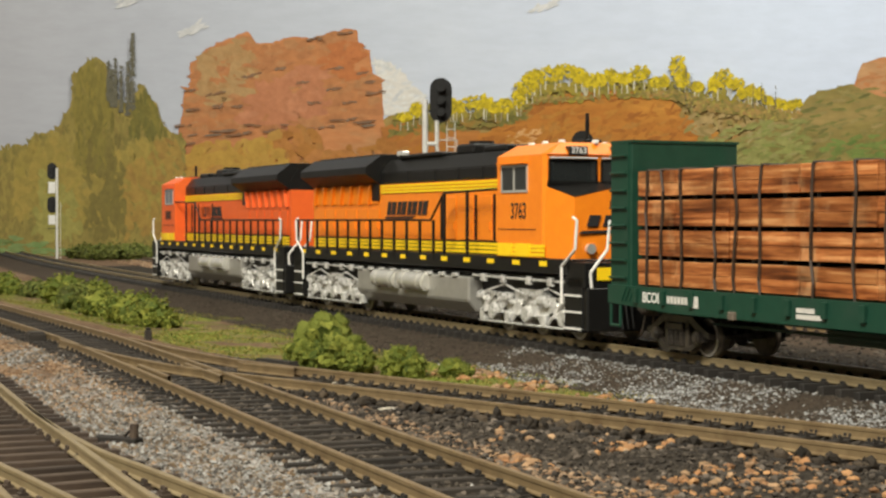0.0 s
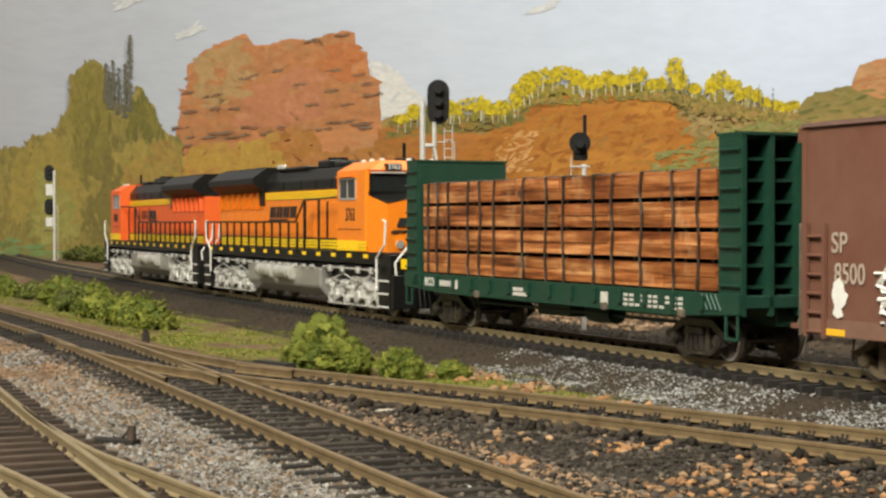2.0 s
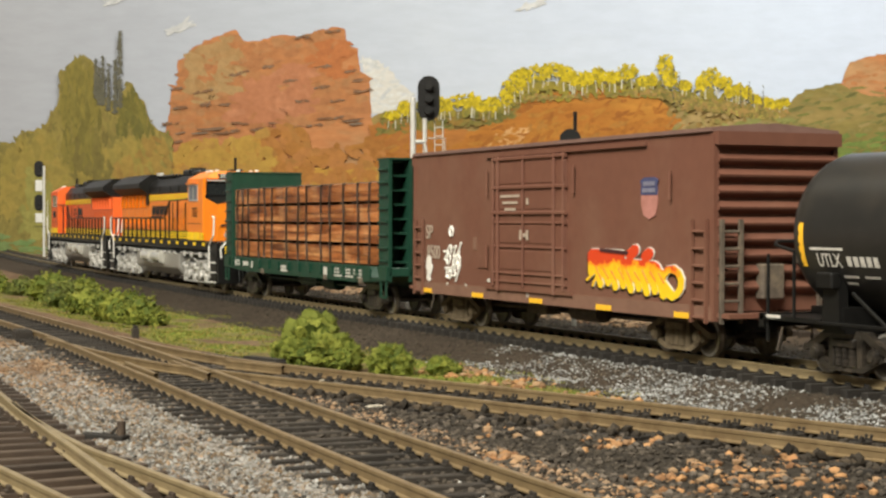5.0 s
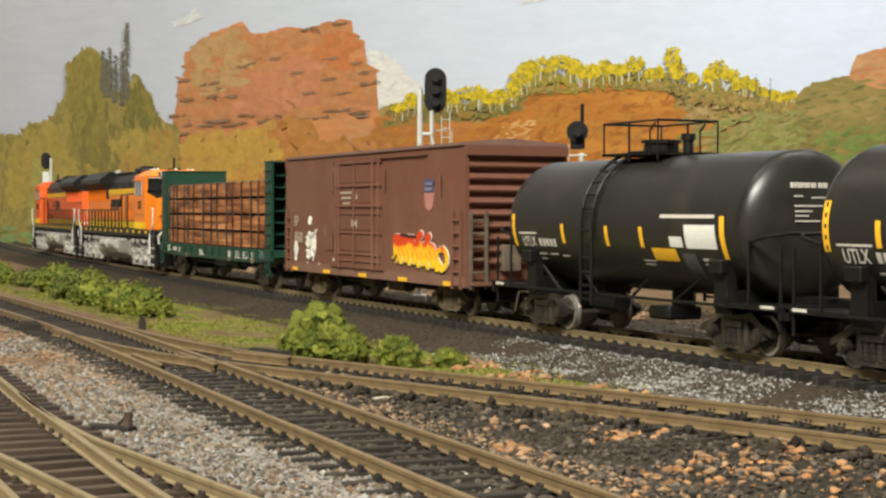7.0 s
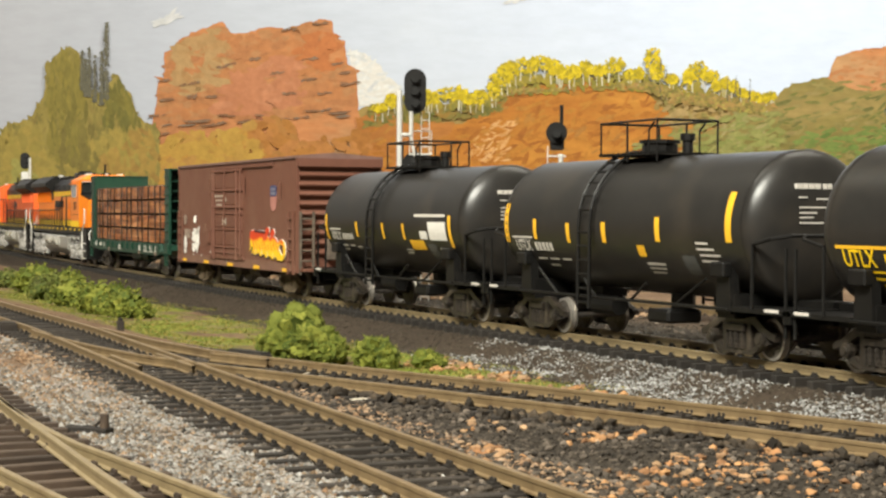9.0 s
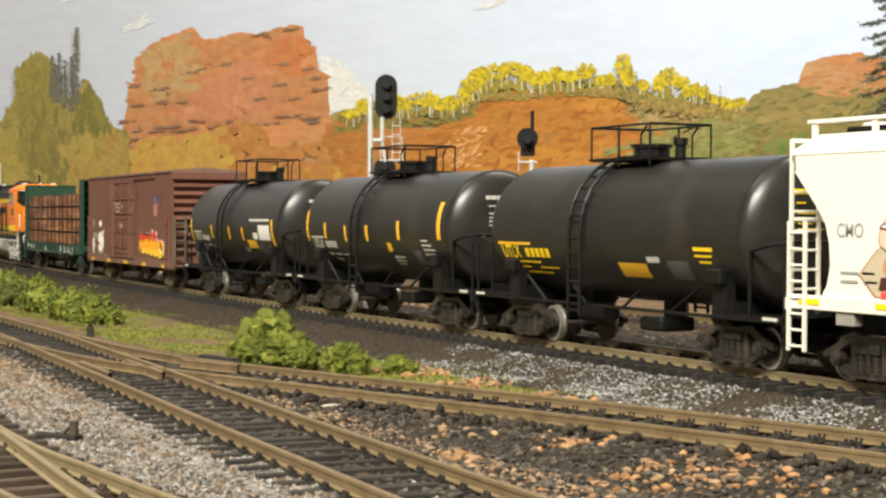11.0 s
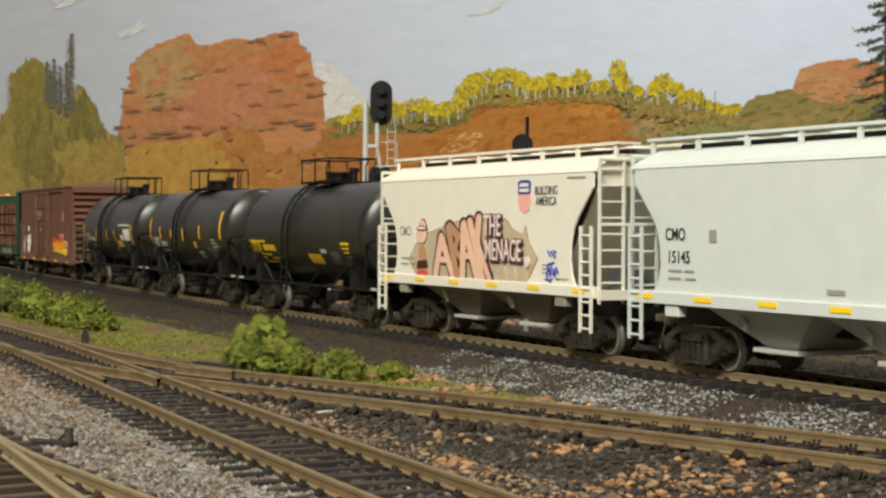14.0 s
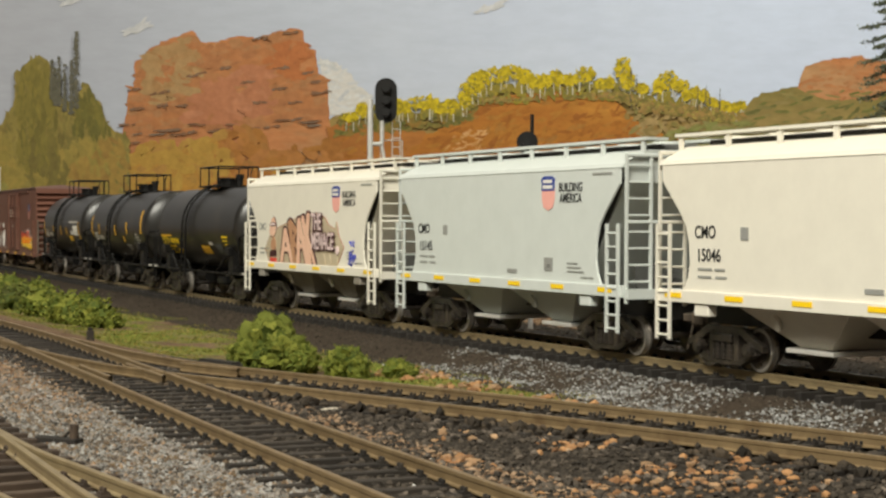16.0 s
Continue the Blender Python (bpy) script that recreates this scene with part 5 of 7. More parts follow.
    bmesh.ops.bevel(ft, geom=list(ft.edges), offset=0.15, segments=1, affect="EDGES")
    part("fuel_tank", ft, grey_tank, car, "grey fuel tank")
    for s in (-1, 1):
        for x in (-9.6, -2.2):
            bm = disc((x + 3.2, s * 4.6, 3.85), (1, 0, 0), 0.95, 6.2, None, 18, bevel=0.2)
            for k in (1.4, 5.0):
                disc((x + k, s * 4.6, 3.85), (1, 0, 0), 0.99, 0.25, bm, 18)
            part("air_reservoir", bm, bright, car, "shiny air reservoir", smooth=True)
        for i in range(9):
            part("tank_fitting", box(-15 + i * 3.1, -14 + i * 3.1, s * 4.6 - 0.2, s * 4.6 + 0.2, 4.55, 4.9, None, 0.05), silver, car)
    # three-axle trucks
    for e in (-1, 1):
        bm = bmesh.new()
        for s in (-1, 1):
            prism([(-9.6, 1.9), (-9.6, 3.0), (-8, 3.5), (-3.4, 3.3), (-2.2, 3.9), (2.2, 3.9), (3.4, 3.3), (8, 3.5), (9.6, 3.0), (9.6, 1.9), (7.4, 1.5), (4.6, 2.2), (2.2, 1.4), (-2.2, 1.4), (-4.6, 2.2), (-7.4, 1.5)], s * 3.6 - 0.3, s * 3.6 + 0.3, bm)
            for ax in (-6.7, 0, 6.7):
                disc((ax, s * 4.0, 1.75), (0, 1, 0), 0.72, 0.7, bm, 12, bevel=0.08)
                box(ax - 1.1, ax + 1.1, s * 3.85 - 0.35, s * 3.85 + 0.35, 1.5, 2.1, bm, 0.1)
                for k in (-1.35, 1.35):
                    disc((ax + k, s * 3.95, 2.3), (0, 0, 1), 0.38, 1.3, bm, 8)
                    disc((ax + k, s * 3.95, 1.75), (0, 0, 1), 0.5, 0.18, bm, 8)
                    disc((ax + k, s * 3.95, 2.75), (0, 0, 1), 0.5, 0.18, bm, 8)
                rod((ax - 2.6, s * 4.1, 1.2), (ax + 0.4, s * 4.1, 3.4), 0.15, bm)
            for k in (-8.7, -3.6, 3.2, 8.9):
                disc((k, s * 4.05, 3.0), (1, 0, 0), 0.5, 1.5, bm, 10, bevel=0.08)
                box(k - 0.5, k + 0.5, s * 4.0 - 0.3, s * 4.0 + 0.3, 0.9, 1.9, bm, 0.1)
            pipe([(-9.4, s * 4.25, 3.2), (-4, s * 4.3, 4.2), (0, s * 4.3, 3.4), (4.4, s * 4.3, 4.1), (9.4, s * 4.25, 3.0)], 0.1, bm)
            pipe([(-9, s * 4.3, 0.85), (9, s * 4.3, 0.95)], 0.1, bm)
        box(-8, 8, -3.2, 3.2, 2.4, 3.2, bm)
        tr = part("truck", bm, silver, car, "silver three-axle truck", m=at(e * 24.2, 0, 0))
        for ax in (-6.7, 0, 6.7):
            wheelset(tr, ax, 1.7)
    bm = bmesh.new()                                    # pipes and brackets under the sill
    for s in (-1, 1):
        for a, b, xs in ((-34, -16, (-30, -26, -21, -18)), (14, 34, (16, 20, 25, 29))):
            bm = pipe([(a, s * 4.5, 4.8), (b, s * 4.5, 4.7)], 0.12)
            for x in xs:
                box(x, x + 0.8, s * 4.5 - 0.2, s * 4.5 + 0.2, 4.3, 5.0, bm, 0.06)
            part("sill_pipe", bm, silver, car)
    return car


# ---- bulkhead flat car with its load ----
def flat_car():
    car = thing("flat_car", "dark green bulkhead flat car with steel end frames", "flat car")
    bm = box(-29, 29, -4.7, 4.7, 3.9, 4.75, None, 0.05)
    box(-28, 28, -1.2, 1.2, 2.6, 3.9, bm)
    part("deck", bm, green, car, "green steel deck")
    for s in (-1, 1):
        sill = prism([(-29, 3.5), (-20, 3.1), (20, 3.1), (29, 3.5), (29, 4.85), (-29, 4.85)], s * 4.8 - 0.12, s * 4.8 + 0.12)
        sl = part("side_sill", sill, green, car)
        pk = None
        for i in range(14):
            m = at(-24.7 + i * 3.8, s * 5.0, 4.1)
            if pk is None:
                pk = part("stake_pocket", prism([(-0.3, 0.55), (0.3, 0.55), (0.22, -0.45), (-0.22, -0.45)], -0.16, 0.16), green, sl, m=m)
            else:
                again(pk, m)
        for i, x in enumerate((-12.0, 11, 22)):
            part("winch", box(x - 0.35, x + 0.35, s * 5.0 - 0.2, s * 5.0 + 0.2, 3.0, 3.6, None, 0.08), rusty, sl)
    for e in (-1, 1):
        me = box(min(e * 26.0, e * 26.5), max(e * 26.0, e * 26.5), -4.6, 4.6, 4.75, 15.5, None, 0.04)
        bh = part("bulkhead", me, green, car, "green ribbed bulkhead")
        for y in (-4.5, -2.3, 0, 2.3, 4.5):
            part("post", box(min(e * 26.4, e * 29.0), max(e * 26.4, e * 29.0), y - 0.17, y + 0.17, 3.4, 15.5), green, bh)
        for i in range(8):
            z = 5.2 + i * 1.43
            part("rib", box(min(e * 26.4, e * 28.3), max(e * 26.4, e * 28.3), -4.45, 4.45, z, z + 0.2), green, bh)
        part("cap", box(min(e * 25.9, e * 29.05), max(e * 25.9, e * 29.05), -4.7, 4.7, 15.45, 15.65), green, bh)
        for s in (-1, 1):
            bm = bmesh.new()
            for i in range(8):
                z = 5.4 + i * 1.3
                rod((e * 26.5, s * 4.85, z), (e * 28.9, s * 4.85, z), 0.09, bm)
            part("grab_rung", bm, green, car)
            bm = bmesh.new()
            pipe([(e * 27.3, s * 4.8, 3.4), (e * 27.3, s * 4.8, 1.8), (e * 28.7, s * 4.8, 1.8), (e * 28.7, s * 4.8, 3.4)], 0.12, bm)
            part("step", bm, green, car)
            bm = bmesh.new()
            for k in range(4):
                rod((e * (24.5 + k * 0.55), s * 4.95, 4.75), (e * (25.2 + k * 0.55), s * 4.95, 3.7), 0.08, bm)
            part("brace", bm, green, car)
        coupler(car, e * 29, e)
        freight_truck(car, e * 21.5, truck_dark)
    bm = bmesh.new()
    box(-5, 1, -2.6, 2.6, 1.9, 2.9, bm, 0.15)
    disc((6, -2.2, 2.5), (1, 0, 0), 0.8, 4, bm, 12)
    rod((-18, -2.6, 2.4), (18, -2.6, 2.4), 0.12, bm)
    part("brake_gear", bm, green, car)
    side_words("BCOL", 1.05, white, car, -22.55, 4.05, -4.94, 0.95, "pale reporting mark on the side sill")
    bars([(-20.4 + i * 0.47, -20.05 + i * 0.47, 3.78, 4.3) for i in range(6)], pale_ink, car, -4.94)
    bars([(-17.2, -16.3, 3.6, 4.4), (-4.9, -2.0, 3.5, 3.8), (-4.9, -3.0, 3.9, 4.2), (10.3, 11.4, 3.5, 4.4)] + [(13.8 + i * 0.85, 14.4 + i * 0.85, z, z + 0.2) for i in range(10) for z in (3.5, 3.85, 4.2) if (i * 3 + int(z * 10)) % 4], pale_ink, car, -4.94)
    return car


def lumber_bundle(car, x0, x1, z0, z1):
    core = part("lumber_bundle", box(x0 + 0.05, x1 - 0.05, -4.4, 4.3, z0 + 0.03, z1 - 0.03), lumber, car, "bundle of reddish stained boards")
    n = 2
    for i in range(n):                                  # boards on the aisle side, each a little out of line
        h = (z1 - z0) / n
        d = random.uniform(-0.07, 0.07)
        part("board", box(x0 + 0.02, x1 - 0.02, -4.5 + d, -4.3, z0 + i * h + 0.012, z0 + (i + 1) * h - 0.012, None, 0.02), lumber, core)
    return core


strap_brown = surface("strap_brown", (0.05, 0.03, 0.018), (0.02, 0.013, 0.009), rough=0.5, scale=400)


def lumber_load():
    load = thing("lumber_load", "strapped stack of red-brown lumber bundles on the flat car", "lumber load")
    for layer in range(4):
        z0 = 4.95 + layer * 2.16
        for x0, x1 in ((-25.3, -20), (-20, -13.2), (-13.2, -5.2), (-5.2, 2.5), (2.5, 10.6), (10.6, 18.6), (18.6, 25.6)):
            lumber_bundle(load, x0 + 0.03, x1 - 0.03, z0, z0 + 1.84 + random.uniform(-0.04, 0.04))
        if layer:
            for i in range(15):
                part("spacer", box(-25 + i * 3.55, -24.6 + i * 3.55, -4.3, 4.3, z0 - 0.33, z0 + 0.0), black, load, "dark wooden spacer")
    for x in (-23.8, -21.6, -19.0, -14.6, -12.2, -9.3, -3.6, 0.6, 3.6, 8.6, 11.6, 15.8, 20.2, 23.6):
        pts = [(x + random.uniform(-0.2, 0.2), -4.66 - random.uniform(0, 0.08), 4.2 + k * 9.08 / 6) for k in range(7)]
        bm = pipe(pts + [(x, -4.4, 13.3), (x, 0, 13.3), (x, 4.66, 13.2), (x, 4.66, 4.2)], 0.11, None, 4)
        part("strap", bm, strap_brown, load, "dark tie-down strap")
    return load


# ---- box car ----
def box_car():
    car = thing("box_car", "weathered brown box car with spray-painted sides", "box car")
    bm = box(-25.4, 25.4, -5.0, 5.0, 3.4, 15.55)
    body = part("body", bm, brown, car, "brown steel body")
    sill = bmesh.new()
    for s in (-1, 1):
        box(-25.4, 25.4, s * 5.0 - 0.08, s * 5.0 + 0.08, 2.75, 3.75, sill)
    part("side_sill", sill, dusty, car)
    roof = prism([(-5.2, 15.5), (-5.2, 15.75), (0, 16.15), (5.2, 15.75), (5.2, 15.5)], -25.6, 25.6, plane="yz")
    for i in range(12):
        prism([(-5.15, 15.8), (0, 16.25), (5.15, 15.8), (0, 16.1)], -24 + i * 4.3, -23.7 + i * 4.3, roof, plane="yz")
    part("roof", roof, surface("roof_metal", (0.19, 0.11, 0.09), (0.14, 0.08, 0.065), rough=0.6, scale=200), car, "ribbed roof")
    for e in (-1, 1):
        rib = None
        for i in range(10):
            z = 5.0 + i * 1.08
            prof = [(0, -0.42), (0.55, -0.1), (0.6, 0.05), (0.15, 0.45), (0, 0.45)]
            own = bmesh.new()
            prism([(e * a, z + b) for a, b in prof], -4.75, 4.75, own)
            part("end_rib", own, brown, car, m=at(e * 25.4, 0, 0))
        fr = bmesh.new()
        for s in (-1, 1):
            box(min(e * 25.2, e * 25.7), max(e * 25.2, e * 25.7), s * 4.85 - 0.2, s * 4.85 + 0.2, 2.75, 15.5, fr)
        box(min(e * 25.3, e * 26.2), max(e * 25.3, e * 26.2), -5, 5, 14.6, 15.5, fr)
        box(min(e * 25.4, e * 27.2), max(e * 25.4, e * 27.2), -4.8, 4.8, 3.0, 3.3, fr)
        part("end_post", fr, brown, car)
        for s in (-1, 1):
            ladder(car, e * 23.2, e * 25.0, s * 5.2, s * 5.2, 2.6, 9.6, 6, brown)
            ladder(car, e * 26.15, e * 26.15, s * 4.7, s * 3.2, 2.6, 9.6, 6, rusty)
        bg = disc((e * 26.4, 2.0, 7.2), (1, 0, 0), 1.0, 0.25, None, 12)
        box(min(e * 25.5, e * 26.4), max(e * 25.5, e * 26.4), -1.6, 0.2, 4.2, 6.6, bg, 0.1)
        part("brake_gear", bg, rusty, car)
        coupler(car, e * 25.6, e)
        freight_truck(car, e * 18.6, surface("sandy_truck", (0.2, 0.15, 0.09), (0.09, 0.065, 0.04), rough=0.8, scale=400, bumpy=0.3))
    part("underframe", box(-24, 24, -1.3, 1.3, 1.9, 3.4), black, car)
    bm = bmesh.new()
    disc((4, -2.4, 2.3), (1, 0, 0), 0.8, 4.5, bm, 12)
    box(-6, -2.5, -3, -1.5, 1.7, 2.9, bm, 0.1)
    rod((-15, -1.8, 2.0), (15, -1.8, 2.0), 0.12, bm)
    part("brake_gear", bm, rusty, car)
    for s in (-1, 1):
        door = part("door", box(-8.0, 4.9, s * 5.05 - 0.16, s * 5.05 + 0.16, 3.9, 14.9, None, 0.05), brown, car, "plug door with ribs")
        for z in (4.4, 5.1, 7.3, 9.3, 10.1, 12.2, 14.6):
            part("door_bar", rod((-8.1, s * 5.26, z), (5.1, s * 5.26, z), 0.17 if z in (10.1, 12.2, 14.6) else 0.1), brown, door)
        for x, r in ((-7.8, 0.12), (-6.9, 0.16), (-2.2, 0.1), (3.2, 0.16), (4.8, 0.12)):
            part("lock_rod", rod((x, s * 5.32, 3.6 if r > 0.13 else 4.0), (x, s * 5.32, 14.8), r, None, 8), brown, door)
        for x0, x1 in ((-6.6, -2.5), (-1.9, 2.9)):
            for z0, z1 in ((5.4, 7.0), (7.6, 9.1), (10.4, 11.9), (12.5, 14.3)):
                part("door_panel", box(x0, x1, s * 5.22 - 0.05, s * 5.22 + 0.05, z0, z1, None, 0.06), brown, door)
        bm = bmesh.new()
        for z in (3.8, 15.0):
            box(-9.5, 17.0 if z > 10 else 6.0, s * 5.1 - 0.16, s * 5.1 + 0.16, z - 0.16, z + 0.16, bm)
        part("door_track", bm, brown, car)
        for i in range(5):
            x = -23.6 + i * 11.1
            part("reflector", box(x, x + 2.3, s * 5.09 - 0.03, s * 5.09 + 0.03, 2.8, 3.2), reflector, car, "yellow reflector strip")
        bm = bmesh.new()
        for x, z0, z1 in ((-9.2, 11.6, 13.8), (-9.2, 5.5, 7.4), (6.3, 11.6, 13.8), (20.4, 11, 13)):
            rod((x, s * 5.25, z0), (x, s * 5.25, z1), 0.1, bm)
        part("grab_iron", bm, brown, car)
    part("tack_board", box(-11.4, -9.6, -5.12, -5.0, 5.4, 6.4), brown, car)
    part("tack_board", box(-12.4, -11.7, -5.06, -5.0, 6.9, 8.0), dusty, car)
    y = -5.05
    faded = surface("faded_lettering", (0.44, 0.36, 0.29), (0.3, 0.22, 0.17), rough=0.6, scale=700)
    side_words("SP", 1.75, faded, car, -21.9, 8.35, y, 0.95, "faded reporting mark")
    side_words("8500", 1.75, faded, car, -20.9, 6.5, y, 0.85, "faded car number")
    for k in range(3):
        for i in range(9 - 2 * k):
            part("small_lettering", box(-6.4 + k * 0.45 + i * 0.4, -6.1 + k * 0.45 + i * 0.4, y - 0.3, y - 0.2, 11.4 - k * 0.55, 11.62 - k * 0.55), faded, car)
    bars([(-1.5, -1.1, 10.8, 11.3), (-2.7, -2.3, 7.9, 8.7), (-1.5, -1.1, 7.9, 8.7), (-2.3, -1.5, 8.15, 8.45)], faded, car, y - 0.3)
    bars([(-18, -17.6, 3.6, 3.9), (-14, -13.6, 3.6, 3.9), (-9.4, -8.9, 4.2, 4.5), (-2, -1.5, 3.2, 3.6)], pale_ink, car, y)
    # white scrawl
    rnd = random.Random(4)
    bm = bmesh.new()
    for k in range(17):
        cx, cz = -16.6 + rnd.uniform(-1.6, 1.5), 6.1 + rnd.uniform(-1.6, 1.2)
        kind, tilt = k % 3, rnd.uniform(-0.5, 0.5)
        if kind == 0:           # a loop
            pts = [(cx + 0.42 * math.cos(a + tilt), cz + 0.5 * math.sin(a)) for a in [i * 1.047 for i in range(7)]]
        elif kind == 1:         # a zigzag
            pts = [(cx - 0.5, cz + 0.4), (cx + 0.4, cz + 0.5 + tilt * 0.4), (cx - 0.3, cz - 0.3), (cx + 0.6, cz - 0.4 + tilt * 0.4)]
        else:                   # a slanted bar
            pts = [(cx - 0.45, cz - 0.7), (cx + 0.45 + tilt * 0.3, cz + 0.7)]
        for a, b in zip(pts, pts[1:]):
            rod((a[0], y - 0.03, a[1]), (b[0], y - 0.03, b[1]), 0.11, bm, 4)
    for k in range(6):
        a = k * 1.047
        rod((-16.9 + 0.38 * math.cos(a), y - 0.03, 8.5 + 0.45 * math.sin(a)), (-16.9 + 0.38 * math.cos(a + 1.047), y - 0.03, 8.5 + 0.45 * math.sin(a + 1.047)), 0.12, bm, 4)
    part("white_scrawl", bm, white, car, "white sprayed scrawl on the side")
    splash = [(-22.4, 6.0), (-21.9, 6.3), (-21.5, 6.0), (-21.4, 5.5), (-21.0, 5.3), (-21.3, 4.7), (-21.7, 4.4), (-21.5, 4.0), (-22.0, 3.85), (-22.5, 4.1), (-22.3, 4.6), (-22.6, 5.2)]
    part("white_scrawl", prism(splash, y - 0.05, y), white, car, "white sprayed splash on the side")
    # red and yellow sprayed piece
    strokes = [((9.2, 7.0), (13.6, 6.95), 0.36), ((14.8, 7.0), (15.5, 7.35), 0.42), ((17.0, 6.9), (17.5, 7.15), 0.42), ((9.3, 6.4), (18.2, 6.2), 0.42), ((10.2, 5.7), (19.0, 5.35), 0.4), ((8.9, 6.9), (9.0, 5.6), 0.3)]
    strokes += [((9.6 + i * 1.12, 6.2), (10.5 + i * 1.12, 4.75 - 0.06 * i + 0.22 * (i % 2)), 0.31) for i in range(9)]
    strokes += [((8.4, 5.0), (9.4, 5.5), 0.1), ((9.3, 4.6), (9.9, 5.3), 0.1), ((18.0, 6.2), (19.4, 5.6), 0.34), ((18.6, 5.6), (20.6, 4.25), 0.33)]
    loop = [(20.6 + 1.25 * math.cos(a), 5.2 + 0.95 * math.sin(a)) for a in [-2.2 + i * 0.6 for i in range(9)]]
    strokes += [(a, b, 0.26) for a, b in zip(loop, loop[1:])]
    for grow, shift, lift, mat, text in ((0.05, -0.18, 0.03, black, "black shadow of a sprayed piece"), (0.05, 0.05, 0.06, pale_ink, "white outline of a sprayed piece"), (0.0, 0.0, 0.11, flame_spray, "sprayed piece fading from red to yellow")):
        bm = bmesh.new()
        for i, (p, q, w) in enumerate(strokes):
            capsule((p[0] + shift, p[1] + shift * 0.5), (q[0] + shift, q[1] + shift * 0.5), w + grow, y, lift + i * 0.0012, bm)
        part("sprayed_piece", bm, mat, car, text)
    for i in range(9):
        part("sprayed_stroke", rod((9.9 + i * 1.12, y - 0.15, 6.0 - 0.1 * (i % 3)), (10.7 + i * 1.12, y - 0.15, 5.1 + 0.1 * (i % 2)), 0.05, None, 4), flame_edge, car)
    part("sprayed_stroke", capsule((10.6, 7.3), (14.4, 7.15), 0.13, y, 0.17, bmesh.new()), maroon, car)
    shield(car, 17.4, 11.1, y, 3.0, surface("worn_pink", (0.45, 0.2, 0.17), (0.3, 0.12, 0.09), rough=0.6, scale=300), surface("worn_blue", (0.06, 0.07, 0.16), (0.05, 0.045, 0.09), rough=0.6, scale=300), surface("worn_white", (0.2, 0.2, 0.26), (0.13, 0.12, 0.17), rough=0.6, scale=300))
    return car


# ---- tank cars ----
TZ, TR = 8.75, 5.05


def skin(rects, mat, car, name, label="", lift=0.035):
    """Patches that follow the tank's aisle side: x0, x1, z0, z1."""
    verts, faces = [], []
    for x0, x1, z0, z1 in rects:
        n = max(2, int((z1 - z0) / 0.3))
        k = len(verts)
        for i in range(n + 1):
            z = z0 + (z1 - z0) * i / n
            y = -math.sqrt(max(TR * TR - (z - TZ) ** 2, 0)) - lift
            verts += [(x0, y, z), (x1, y, z)]
        faces += [(k + 2 * i, k + 2 * i + 1, k + 2 * i + 3, k + 2 * i + 2) for i in range(n)]
    ob = raw(name, verts, faces, mat, car)
    if label:
        ob["label"] = label
    return ob


def skin_words(text, size, mat, car, x, z, squeeze):
    """Lettering that follows the tank's aisle side."""
    ob = words(text, size, mat, car, at(0, 0, 0), "lettering", "stencilled reporting mark", squeeze)
    for v in ob.data.vertices:
        px, pz, lift = v.co.x / FT + x, v.co.y / FT + z, 0.05 + max(v.co.z, 0) / FT
        v.co = Vector((px, -math.sqrt(TR * TR - (pz - TZ) ** 2) - lift, pz)) * FT
    return ob


